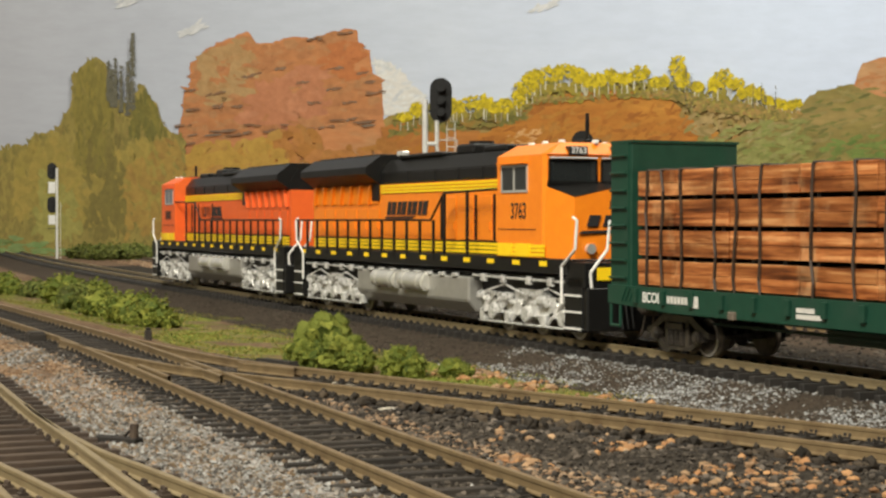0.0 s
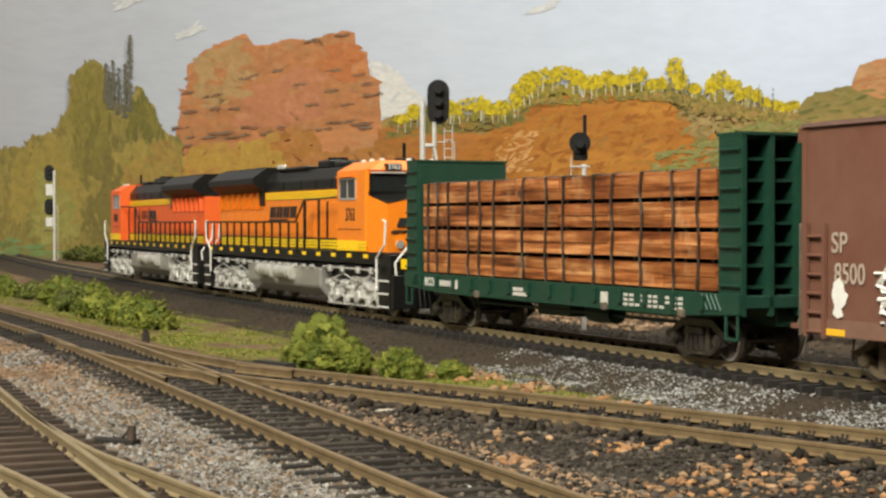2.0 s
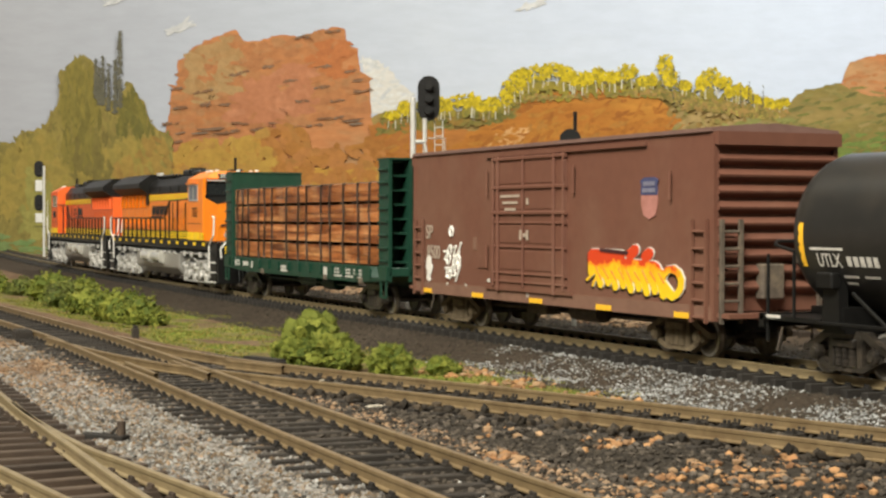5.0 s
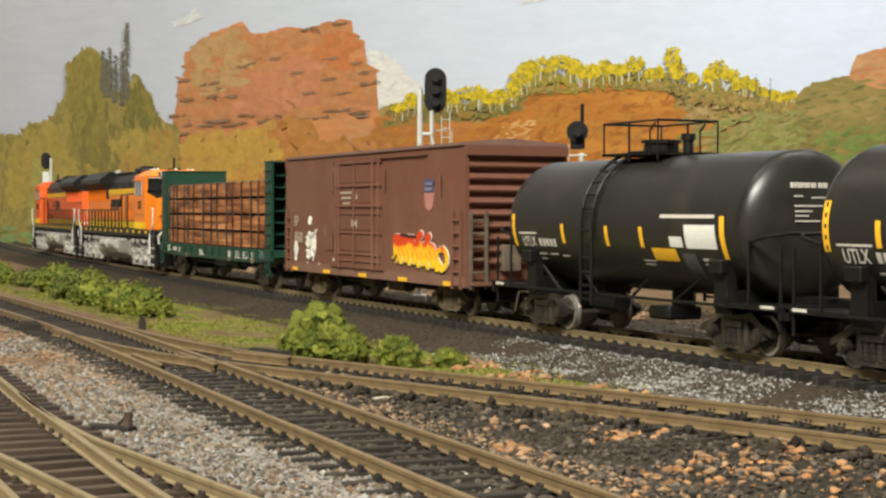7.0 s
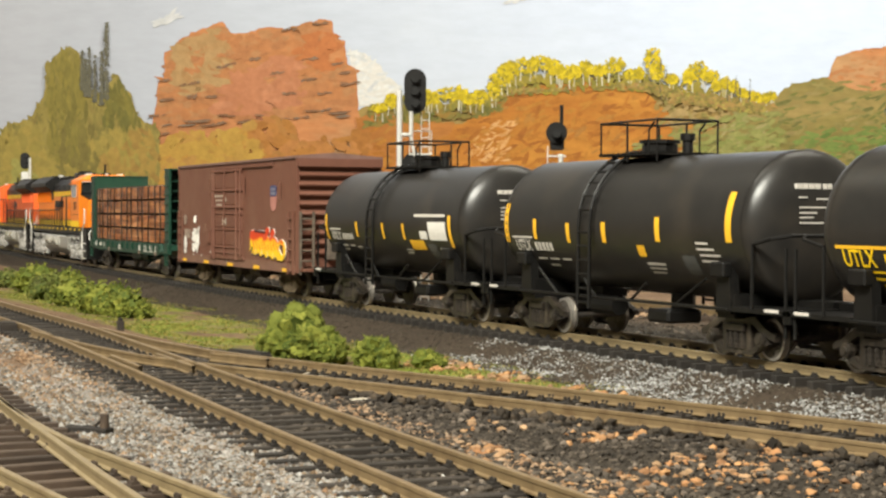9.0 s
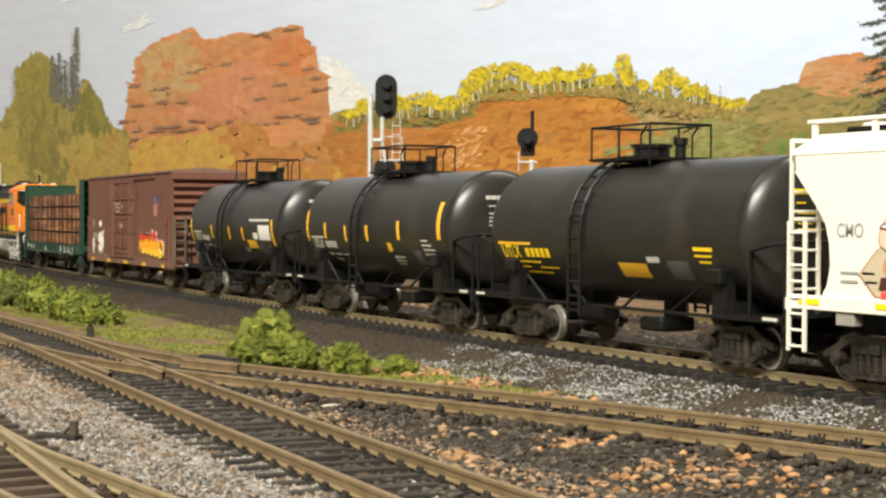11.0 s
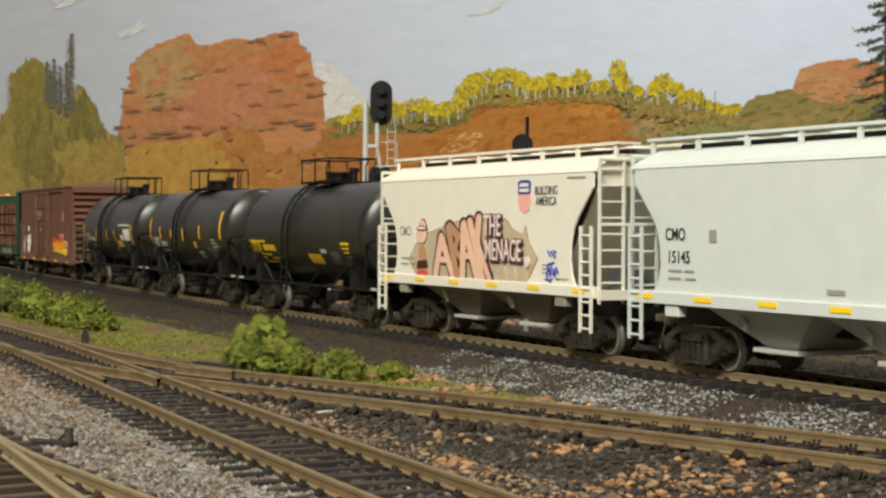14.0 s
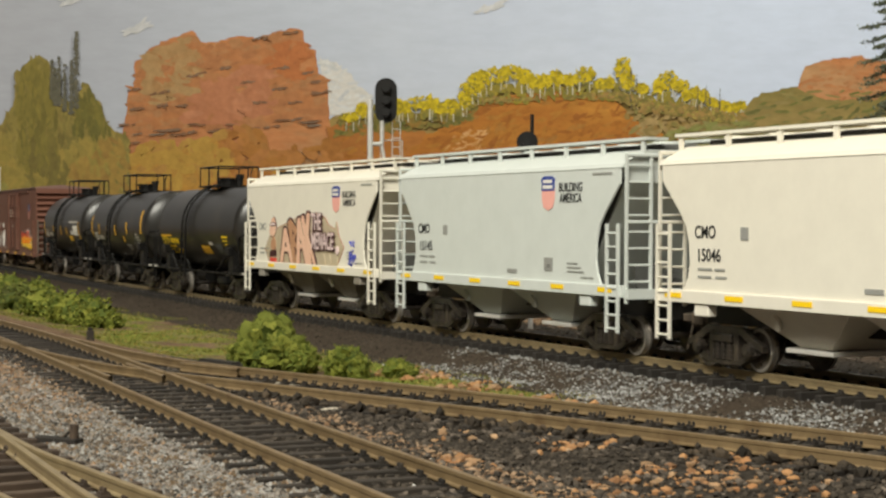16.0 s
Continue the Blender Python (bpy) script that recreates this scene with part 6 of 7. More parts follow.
def tank_car(stripes, marks, boards, mark_mat, label, mark):
    car = thing("tank_car", label, "tank car", "black tank cars")
    prof = [(-17 - 1.6 * math.cos(a), TR * math.sin(a)) for a in [i * math.pi / 16 for i in range(9)]]
    prof = prof + [(x, TR) for x in (-16.6, -8.5, -8.45, 0, 8.45, 8.5, 16.6)] + [(-a, b) for a, b in reversed(prof)]
    bm = bmesh.new()
    rings, seg = [], 48
    for x, r in prof:
        rings.append([bm.verts.new((x, r * math.cos(k * 2 * math.pi / seg), TZ + r * math.sin(k * 2 * math.pi / seg))) for k in range(seg)] if r > 0.01 else [bm.verts.new((x, 0, TZ))])
    for a, b in zip(rings, rings[1:]):
        for k in range(seg):
            p, q = a[k % len(a)], a[(k + 1) % len(a)]
            r, s = b[(k + 1) % len(b)], b[k % len(b)]
            vs = [v for i, v in enumerate((p, q, r, s)) if v not in (p, q, r, s)[:i]]
            bm.faces.new(vs)
    bmesh.ops.recalc_face_normals(bm, faces=bm.faces)
    part("tank", bm, tank_black, car, "black cylindrical tank", smooth=True)
    for q in stripes:
        skin([q], reflector, car, "reflector", "yellow vertical reflector strip")
    for q in marks:
        skin([q], mark_mat, car, "lettering_bar", "small unreadable lettering")
    for x0, x1, z0, z1, mat in boards:
        skin([(x0, x1, z0, z1)], mat, car, "placard", "plain stencilled panel", 0.05)
    skin_words("UTLX", mark[2], mark_mat, car, mark[0], mark[1], 0.8)
    # weld seams
    for x in (-16.7, 16.7):
        own = bmesh.new()
        bmesh.ops.create_cone(own, cap_ends=False, segments=48, radius1=TR + 0.04, radius2=TR + 0.04, depth=0.22)
        bmesh.ops.transform(own, matrix=Matrix.Translation((x, 0, TZ)) @ pose(0, 0, 0, 0, 90), verts=own.verts)
        part("weld_seam", own, tank_black, car)
    # underframe
    for e in (-1, 1):
        bm = box(min(e * 8, e * 21), max(e * 8, e * 21), -0.9, 0.9, 2.5, 4.0)
        box(e * 14.1 - 1.0, e * 14.1 + 1.0, -4.3, 4.3, 2.7, 4.3, bm)
        for s in (-1, 1):
            prism([(e * 14.1 - 0.9, 3.0), (e * 14.1 + 0.9, 3.0), (e * 14.1 + 0.7, 6.1), (e * 14.1 - 0.7, 6.1)], s * 4.2 - 0.35, s * 4.2 + 0.35, bm)
            box(e * 14.1 - 0.8, e * 14.1 + 0.8, s * 4.75 - 0.35, s * 4.75 + 0.35, 5.4, 6.4, bm, 0.1)
            part("brace", rod((e * 8.5, s * 4.7, 3.3), (e * 12.0, s * 4.5, 5.2), 0.12), black, car)
            part("brace", rod((e * 2.5, s * 4.7, 3.3), (e * 4.5, s * 4.6, 4.6), 0.12), black, car)
        box(min(e * 15, e * 21.3), max(e * 15, e * 21.3), -4.7, 4.7, 3.2, 3.5, bm)
        box(min(e * 20.9, e * 21.4), max(e * 20.9, e * 21.4), -4.7, 4.7, 2.7, 3.6, bm)
        part("end_sill", bm, black, car, "black stub sill and bolster")
        for s in (-1, 1):
            part("end_railing", pipe([(e * 17.6, s * 4.7, 3.4), (e * 17.6, s * 4.7, 7.6), (e * 19.6, s * 4.7, 8.0), (e * 20.6, s * 3.9, 8.2), (e * 20.6, 0, 8.2)], 0.12), black, car)
            part("end_railing", pipe([(e * 20.8, s * 4.4, 1.8), (e * 20.8, s * 4.4, 7.4)], 0.12), black, car)
        bars([(min(e * 19, e * 20.5), max(e * 19, e * 20.5), 3.35, 3.55)], pale_ink, car, -4.72)
        coupler(car, e * 20.6, e)
        freight_truck(car, e * 14.1, truck_dark)
    for s in (-1, 1):
        part("side_rod", rod((-15, s * 4.75, 3.3), (15, s * 4.75, 3.3), 0.12), black, car)
    bm = disc((2.2, 0, 2.9), (0, 0, 1), 0.9, 1.8, None, 10)
    box(0.6, 3.6, -2.2, 0.8, 1.6, 2.6, bm, 0.2)
    disc((-6, -1.6, 2.5), (1, 0, 0), 0.75, 3.6, bm, 12)
    part("outlet_valve", bm, black, car)
    # ladders over the shell and the top platform
    for s in (-1, 1):
        bm = bmesh.new()
        def arc(x, k):
            return [(x, s * k * math.cos(a), TZ + k * math.sin(a)) for a in [math.pi / 2 * i / 8 for i in range(8)]]
        for x in (-3.7, -2.0):
            pipe([(x, s * (TR + 0.55), 2.5), (x, s * (TR + 0.5), TZ)] + arc(x, TR + 0.5), 0.14, bm, 5)
        for i in range(6):
            z = 2.9 + i * 1.05
            rod((-3.7, s * (TR + 0.55), z), (-2.0, s * (TR + 0.55), z), 0.1, bm)
        for p, q in list(zip(arc(-3.7, TR + 0.5), arc(-2.0, TR + 0.5)))[1:]:
            rod(p, q, 0.1, bm)
        part("ladder", bm, black, car, "curved black side ladder")
    deck = part("platform", box(-5.5, 2.6, -2.7, 2.7, 13.85, 14.0), black, car, "top walkway grating")
    for i in range(9):
        part("grating_bar", box(-5.5 + i * 0.9, -5.2 + i * 0.9, -2.8, 2.8, 13.9, 14.08), black, deck)
    bm = bmesh.new()
    for s in (-1, 1):
        pipe([(-5.5, s * 2.6, 13.9), (-5.5, s * 2.6, 16.4), (2.6, s * 2.6, 16.4), (2.6, s * 2.6, 13.4)], 0.085, bm)
        rod((-1.6, s * 2.6, 13.4), (-1.6, s * 2.6, 16.4), 0.1, bm)
        pipe([(0.8, s * 2.2, 13.6), (0.8, s * 2.2, 15.7), (1.6, s * 2.2, 16.3)], 0.08, bm)
    for x in (-5.5, 2.6):
        rod((x, -2.6, 16.4), (x, 2.6, 16.4), 0.1, bm)
    part("railing", bm, black, car)
    bm = disc((-1.2, 0, 14.3), (0, 0, 1), 1.35, 1.1, None, 14, bevel=0.1)
    disc((-1.2, 0, 14.95), (0, 0, 1), 1.55, 0.25, bm, 14)
    part("manway", bm, black, car)
    bm = disc((2.0, 0.4, 14.4), (0, 0, 1), 0.4, 1.4, None, 10)
    disc((2.0, 0.4, 15.2), (0, 0, 1), 0.55, 0.5, bm, 10)
    part("relief_valve", bm, black, car)
    # lettering on the far end
    for e in (-1, 1):
        bm = bmesh.new()
        for y0, y1, z in ((-1.9, -1.5, 11.2), (-1.4, -1.0, 11.2), (-0.9, -0.5, 11.2), (-0.4, 0.0, 11.2), (0.2, 0.5, 11.2), (0.6, 0.9, 11.2), (-1.7, -1.1, 10.6), (-0.4, 1.0, 10.5), (-1.7, 0.7, 9.95), (-1.7, -0.4, 9.6), (-1.7, -0.7, 9.3), (-1.7, 0.2, 8.95)):
            h = 0.34 if z > 11 else 0.1
            x = 17 + 1.6 * math.sqrt(max(0, 1 - (max(abs(y0), abs(y1)) ** 2 + (z - TZ) ** 2) / TR ** 2))
            xx = 17 + 1.6 * math.sqrt(max(0, 1 - ((z - TZ) ** 2) / TR ** 2))
            box(min(e * (x - 0.1), e * (xx + 0.03)), max(e * (x - 0.1), e * (xx + 0.03)), y0, y1, z, z + h, bm)
        part("end_lettering", bm, mark_mat, car, "rows of small unreadable lettering")
    return car


# ---- covered hoppers ----
def hopper_car(mat, number, label):
    car = thing("covered_hopper", label, "hopper car", "covered hoppers")
    edge = [(19.0, 13.6), (18.9, 12.3), (17.6, 11.0), (16.8, 10.2), (16.1, 9.3), (15.75, 8.2), (15.65, 6.9), (15.9, 5.9), (16.4, 5.1)]
    outline = [(-a, b) for a, b in edge] + [(a, b) for a, b in reversed(edge)]
    for s in (-1, 1):
        sheet = prism(outline, s * 5.05, s * 5.2)
        bmesh.ops.bevel(sheet, geom=[e for e in sheet.edges if abs(abs(e.verts[0].co.y) - 5.2) < 0.01 and abs(abs(e.verts[1].co.y) - 5.2) < 0.01], offset=0.06, segments=1, affect="EDGES")
        part("side_sheet", sheet, mat, car, "smooth pale side sheet")
    # Core coloured dark so the recesses behind the side sheets read as shaded.
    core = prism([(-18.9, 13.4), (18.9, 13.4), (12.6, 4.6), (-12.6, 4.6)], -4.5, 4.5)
    part("slope_core", core, shade_and_part_grey, car, "hopper sides behind the side sheets, recess shade put into their dark grey")
    for e in (-1, 1):
        part("slope_sheet", prism([(e * 18.95, 13.38), (e * 19.1, 13.3), (e * 12.78, 4.6), (e * 12.62, 4.64)], -4.46, 4.46), mat, car, "sloping end sheet")
    roof = prism([(-5.25, 13.45), (-5.1, 13.75), (-3.0, 14.75), (3.0, 14.75), (5.1, 13.75), (5.25, 13.45)], -19.3, 19.3, plane="yz")
    rf = part("roof", roof, mat, car)
    for e in (-1, 1):
        end = prism([(-5.0, 13.5), (-3, 14.7), (3, 14.7), (5.0, 13.5), (4.6, 12.4), (-4.6, 12.4)], e * 18.8, e * 19.25, plane="yz")
        part("end_panel", end, mat, car)
    for s in (-1, 1):
        part("running_board", box(-19.8, 19.8, s * 2.7 - 0.95, s * 2.7 + 0.95, 15.4, 15.6), mat, rf, "walkway grating")
        post = None
        for i in range(8):
            m = at(-19.3 + i * 5.5, s * 3.45, 14.4)
            if post is None:
                post = part("bracket", box(-0.2, 0.2, -0.1, 0.1, 0, 1.1), mat, rf, m=m)
            else:
                again(post, m)
    # Added dark box: carries the running boards' shadow along the hatches.
    part("trough_shade", box(-18.6, 18.6, -1.7, 1.7, 14.7, 15.2, None, 0.1), shade_and_part_grey, rf, "dark box added for the shade under the running boards")
    hatch = None
    for i in range(8):
        m = at(-17.2 + i * 4.9, 0, 14.75)
        if hatch is None:
            hatch = part("hatch", disc((0, 0, 0.4), (0, 0, 1), 1.3, 0.55, None, 18, bevel=0.12), mat, rf, m=m, smooth=True)
        else:
            again(hatch, m)
    for s in (-1, 1):
        sill = part("side_sill", box(-19.4, 19.4, s * 5.2 - 0.2, s * 5.2 + 0.2, 4.3, 5.15, None, 0.05), mat, car, "pale side sill")
        for i in range(6):
            x = -18.2 + i * 6.9
            part("reflector", box(x, x + 1.9, s * 5.42 - 0.03, s * 5.42 + 0.03, 4.62, 4.95), yellow, sill, "yellow reflector strip")
    part("frame", box(-19.6, 19.6, -1.0, 1.0, 2.7, 4.4), black, car)
    for x0, x1 in ((-11.5, 0.2), (0.6, 12.0)):
        xm = (x0 + x1) / 2
        bm = bmesh.new()
        top = [bm.verts.new(p) for p in ((x0, -4.7, 4.5), (x1, -4.7, 4.5), (x1, 4.7, 4.5), (x0, 4.7, 4.5))]
        low = [bm.verts.new(p) for p in ((xm - 1.5, -2.6, 1.9), (xm + 1.5, -2.6, 1.9), (xm + 1.5, 2.6, 1.9), (xm - 1.5, 2.6, 1.9))]
        bm.faces.new(low), bm.faces.new(top)
        for i in range(4):
            bm.faces.new((top[i], top[(i + 1) % 4], low[(i + 1) % 4], low[i]))
        bmesh.ops.recalc_face_normals(bm, faces=bm.faces)
        bay = part("hopper_bay", bm, bay_grey if number == "" else mat, car, "discharge bay")
        part("gate", box(xm - 2.3, xm + 2.3, -3.2, 3.2, 1.55, 1.85, None, 0.05), white, bay)
        part("hatch_cover", disc((xm - 2.2, -4.0, 3.4), (-0.2, -1, -0.4), 0.55, 0.2, None, 12), mat, bay)
    for e in (-1, 1):
        for s in (-1, 1):
            ladder(car, e * 17.6, e * 19.1, s * 5.45, s * 5.45, 1.8, 9.5, 8, mat, r=0.1)
            ladder(car, e * 19.5, e * 19.5, s * 5.0, s * 3.0, 3.9, 14.4, 9, mat, r=0.1)
            part("bolster_end", box(e * 14.2 - 0.8, e * 14.2 + 0.8, s * 4.9 - 0.35, s * 4.9 + 0.35, 3.5, 4.4, None, 0.06), mat if number else bay_grey, car)
        bm = box(min(e * 16.8, e * 19.9), max(e * 16.8, e * 19.9), -5.0, 5.0, 4.35, 4.7)
        rod((e * 19.5, -5.0, 9.6), (e * 19.5, 5.0, 9.6), 0.13, bm)
        rod((e * 19.5, -5.0, 14.3), (e * 19.5, 5.0, 14.3), 0.15, bm)
        box(min(e * 19.3, e * 19.95), max(e * 19.3, e * 19.95), -5.1, 5.1, 4.2, 4.9, bm)
        part("end_platform", bm, mat, car)
        bm = disc((e * 17.6, 0.8, 5.6), (1, 0, 0), 0.7, 3.0, None, 12)
        box(min(e * 16.5, e * 18.5), max(e * 16.5, e * 18.5), -2.5, -0.8, 4.8, 6.6, bm, 0.1)
        part("brake_gear", bm, shade_and_part_grey, car)
        coupler(car, e * 19.6, e)
        freight_truck(car, e * 14.2, truck_dark)
    y = -5.22
    shield(car, 8.6, 11.75, y, 2.6, pink, blue, white)
    if number != "":
        side_words("BUILDING", 0.95, ink, car, 12.0, 12.15, y, 0.82)
        side_words("AMERICA", 0.95, ink, car, 12.0, 11.35, y, 0.82)
        side_words("CMO", 1.15, ink, car, -13.8, 8.95, y, 0.9, "dark reporting mark")
        side_words(number, 1.15, ink, car, -13.4, 7.45, y, 0.95, "dark car number")
    bars([(15.2, 17.9, 13.0, 13.15), (8.0, 9.3, 5.9, 6.9), (8.4, 9.0, 6.1, 6.4), (11.5, 13.6, 6.2, 6.3), (11.5, 14.0, 5.9, 6.0), (11.5, 13.0, 6.5, 6.6), (13.5, 15.4, 5.5, 5.6), (2.0, 3.6, 5.6, 5.9), (-14.6, -13.0, 6.5, 6.65), (-12.7, -11.6, 6.5, 6.65), (-14.6, -13.1, 6.0, 6.15), (-12.6, -11.4, 6.0, 6.15), (-9.9, -9.1, 8.5, 9.3)], surface("grey_lettering", (0.3, 0.3, 0.28), rough=0.6), car, y)
    return car


def sprayed_letters(car):
    """A large sprayed piece on one hopper side: khaki ground, bulging peach letters with dark outlines, two small words."""
    y = -5.2
    ground = [(-12.9, 6.5), (-11.4, 7.9), (-8.4, 8.9), (-4, 9.7), (0.6, 10.3), (3.2, 10.4), (5.6, 9.9), (6.6, 9.2), (8.2, 8.8), (8.7, 9.5), (9.3, 8.2), (10.7, 7.0), (9.4, 5.6), (7.4, 4.7), (2, 4.8), (-6, 5.2), (-11.5, 5.3)]
    part("sprayed_ground", prism(ground, y - 0.05, y), khaki, car, "khaki ground of a sprayed piece")
    part("sprayed_edge", prism([(a * 1.01 - 0.02, 7.4 + (b - 7.4) * 1.03) for a, b in ground], y - 0.03, y), surface("rust_spray", (0.4, 0.13, 0.08), rough=0.6), car, "thin rust-red edge of a sprayed piece")
    def blob(cx, z0, z1, w, lean, name, mat, grow, lift):
        pts = []
        for i in range(14):
            a = i * 2 * math.pi / 14
            zz = (z0 + z1) / 2 + math.sin(a) * ((z1 - z0) / 2 + grow)
            pts.append((cx + lean * (zz - z0) / (z1 - z0) + math.cos(a) * (w * (1.15 - 0.4 * math.sin(a)) + grow), zz))
        part(name, prism(pts, y - lift, y), mat, car, "sprayed letter shape")
    plum = surface("plum_spray", (0.12, 0.05, 0.055), (0.08, 0.03, 0.035), rough=0.6)
    tan = surface("tan_spray", (0.5, 0.27, 0.15), (0.42, 0.22, 0.12), rough=0.5)
    letters = (([[(-6.2, 8.5), (-7.3, 5.4)], [(-6.2, 8.5), (-4.0, 5.4)], [(-6.6, 6.6), (-5.1, 6.6)]], peach),
               ([[(-4.8, 9.3), (-3.2, 5.4)], [(-4.5, 9.4), (-2.9, 8.6)], [(-2.9, 8.6), (-3.5, 7.5)], [(-3.4, 7.4), (-1.9, 6.5)], [(-1.9, 6.5), (-2.7, 5.4)]], tan),
               ([[(-1.9, 9.5), (-2.0, 5.3)], [(-1.8, 9.6), (0.7, 5.2)], [(-1.7, 7.0), (-0.4, 7.0)]], peach),
               ([[(-0.6, 9.8), (1.6, 5.3)], [(1.0, 10.1), (0.7, 8.3)], [(0.7, 8.2), (2.9, 5.2)]], peach))
    for k, (strokes, mat) in enumerate(letters):
        dark, light = bmesh.new(), bmesh.new()
        for i, (p, q) in enumerate(strokes):
            capsule((p[0] - 0.14, p[1] + 0.1), (q[0] - 0.05, q[1]), 0.52, y, 0.08 + k * 0.02 + i * 0.002, dark)
            capsule(p, q, 0.37 if i < 2 else 0.26, y, 0.1 + k * 0.02 + i * 0.002, light)
        part("sprayed_outline", dark, maroon, car, "dark outline of a sprayed letter")
        part("sprayed_letter", light, mat, car, "bulging sprayed letter")
    for text, size, x, z, sq in (("THE", 2.4, 3.6, 9.4, 0.68), ("MENACE", 2.4, 5.4, 7.45, 0.66)):
        for n, (dx, dz) in enumerate(((-0.13, -0.1), (0.14, -0.12), (-0.12, 0.11), (0.15, 0.1), (0.24, -0.04))):
            side_words(text, size, plum, car, x + dx, z + dz, y - 0.19 - n * 0.003, sq, "dark outline of sprayed words")
        side_words(text, size, lilac, car, x - 0.03, z + 0.03, y - 0.26, sq, "pale lilac sprayed words")
    part("sprayed_letter", disc((9.2, y - 0.13, 6.7), (0, 1, 0), 0.42, 0.1, None, 12), lilac, car)
    for cx, z0, z1, w in ((5.0, 4.5, 6.2, 0.5), (6.6, 4.5, 6.2, 0.5), (8.4, 4.7, 6.4, 0.5)):
        blob(cx, z0, z1, w, 0.3, "sprayed_letter", khaki, 0.1, 0.12)
    blob(-10.3, 7.9, 10.0, 0.85, 0.3, "sprayed_outline", maroon, 0.1, 0.07)
    blob(-10.3, 7.9, 10.0, 0.85, 0.3, "sprayed_letter", peach, 0.0, 0.11)
    blob(-10.1, 9.0, 9.5, 0.9, 0.0, "sprayed_letter", maroon, 0.0, 0.13)
    blob(-10.1, 9.12, 9.4, 0.75, 0.0, "sprayed_letter", lilac, 0.0, 0.15)
    blob(-10.0, 6.4, 7.9, 0.75, 0.0, "sprayed_letter", tan, 0.0, 0.1)
    part("sprayed_letter", prism([(-11, 5.1), (-9, 5.1), (-9, 5.6), (-11, 5.6)], y - 0.12, y), red_ink, car)
    part("sprayed_letter", prism([(-11.2, 5.7), (-8.9, 5.8), (-9.1, 6.5), (-11, 6.4)], y - 0.12, y), maroon, car)
    rnd = random.Random(9)
    for k in range(20):
        cx, cz = 13.3 + rnd.uniform(-1.1, 0.9), 6.6 + rnd.uniform(-1.2, 1.0)
        part("blue_stroke", rod((cx, y - 0.03, cz), (cx + rnd.uniform(-0.8, 0.8), y - 0.03, cz + rnd.uniform(-0.6, 0.6)), 0.09, None, 4), blue_spray, car, "blue sprayed stroke")
    side_words("CMO", 1.15, surface("grey_lettering", (0.3, 0.3, 0.28), rough=0.6), car, -13.8, 8.95, y, 0.9, "faded reporting mark")
    side_words("BUILDING", 0.95, ink, car, 12.0, 12.15, y, 0.82)
    side_words("AMERICA", 0.95, ink, car, 12.0, 11.35, y, 0.82)

# ---- line-side things ----
silver_post = surface("silver_post", (0.72, 0.71, 0.68), (0.58, 0.57, 0.54), rough=0.35, metal=0.35, scale=400)
lens_dark = surface("dark_lens", (0.03, 0.03, 0.03), rough=0.1)
FACE = math.degrees(VIEW)       # turned so that -y looks at the aisle


def oval(cx, cz, w, h, y0, y1, bm=None):
    """An upright oval plate with straight flanks."""
    pts = [(cx + w / 2 * math.cos(a), cz + (h - w) / 2 + w / 2 * math.sin(a)) for a in [math.pi * i / 8 for i in range(9)]]
    pts += [(cx + w / 2 * math.cos(a), cz - (h - w) / 2 + w / 2 * math.sin(a)) for a in [math.pi + math.pi * i / 8 for i in range(9)]]
    return prism(pts, y0, y1, bm)


def signal_head(sig, x, z, w, h):
    hd = part("signal_head", oval(x, z, w, h, -0.12, 0.25), black, sig, "black oval signal target")
    for k in (0.27, 0.0, -0.27):
        bm = disc((x, -0.5, z + k * h), (0, 1, 0), w * 0.2, 0.9, None, 12)
        part("hood", bm, black, hd)
        part("lens", disc((x, -0.96, z + k * h), (0, 1, 0), w * 0.15, 0.06, None, 10), lens_dark, hd)
    part("housing", oval(x, z, w * 0.7, h * 0.85, 0.2, 1.0), black, hd)
    return hd


def mast_ladder(sig, x, z0, z1, w=0.9):
    bm = bmesh.new()
    for dx in (-w / 2, w / 2):
        rod((x + dx, 0.5, z0), (x + dx, 0.5, z1), 0.06, bm, 5)
    n = int((z1 - z0) / 1.1)
    for i in range(n):
        rod((x - w / 2, 0.5, z0 + (i + 0.5) * 1.1), (x + w / 2, 0.5, z0 + (i + 0.5) * 1.1), 0.06, bm, 5)
    part("ladder", bm, silver_post, sig)


# two-headed bracket signal
sig = thing("bracket_signal", "silver bracket signal with two black oval heads", "signal", "line-side signals")
sig.matrix_basis = at(-193.3, 84.2, -1.5, 0, 0, FACE)
part("mast", disc((-1.75, 0, 13.1), (0, 0, 1), 0.36, 26.2, None, 14, bevel=0.05), silver_post, sig, smooth=True)
part("bracket", pipe([(-1.75, 0, 20.7), (-0.3, 0, 20.7), (-0.3, 0, 23.6)], 0.27, None, 10), silver_post, sig)
part("stay", pipe([(-0.35, 0, 20.7), (0.2, 0, 17.6)], 0.2, None, 8), silver_post, sig)
signal_head(sig, 0.18, 26.1, 2.75, 5.6)
signal_head(sig, 0.05, 16.1, 2.75, 5.0)
mast_ladder(sig, 1.45, 0, 23.5, 1.0)
bm = box(-0.6, 2.3, -0.2, 0.9, 18.2, 18.4)
for x in (-0.5, 2.2):
    rod((x, 0.8, 18.3), (x, 0.8, 21.2), 0.07, bm)
rod((-0.5, 0.8, 21.2), (2.2, 0.8, 21.2), 0.07, bm)
part("platform", bm, silver_post, sig)
part("base", box(-2.6, -0.9, -0.8, 0.8, -0.3, 0.8, None, 0.1), silver_post, sig)

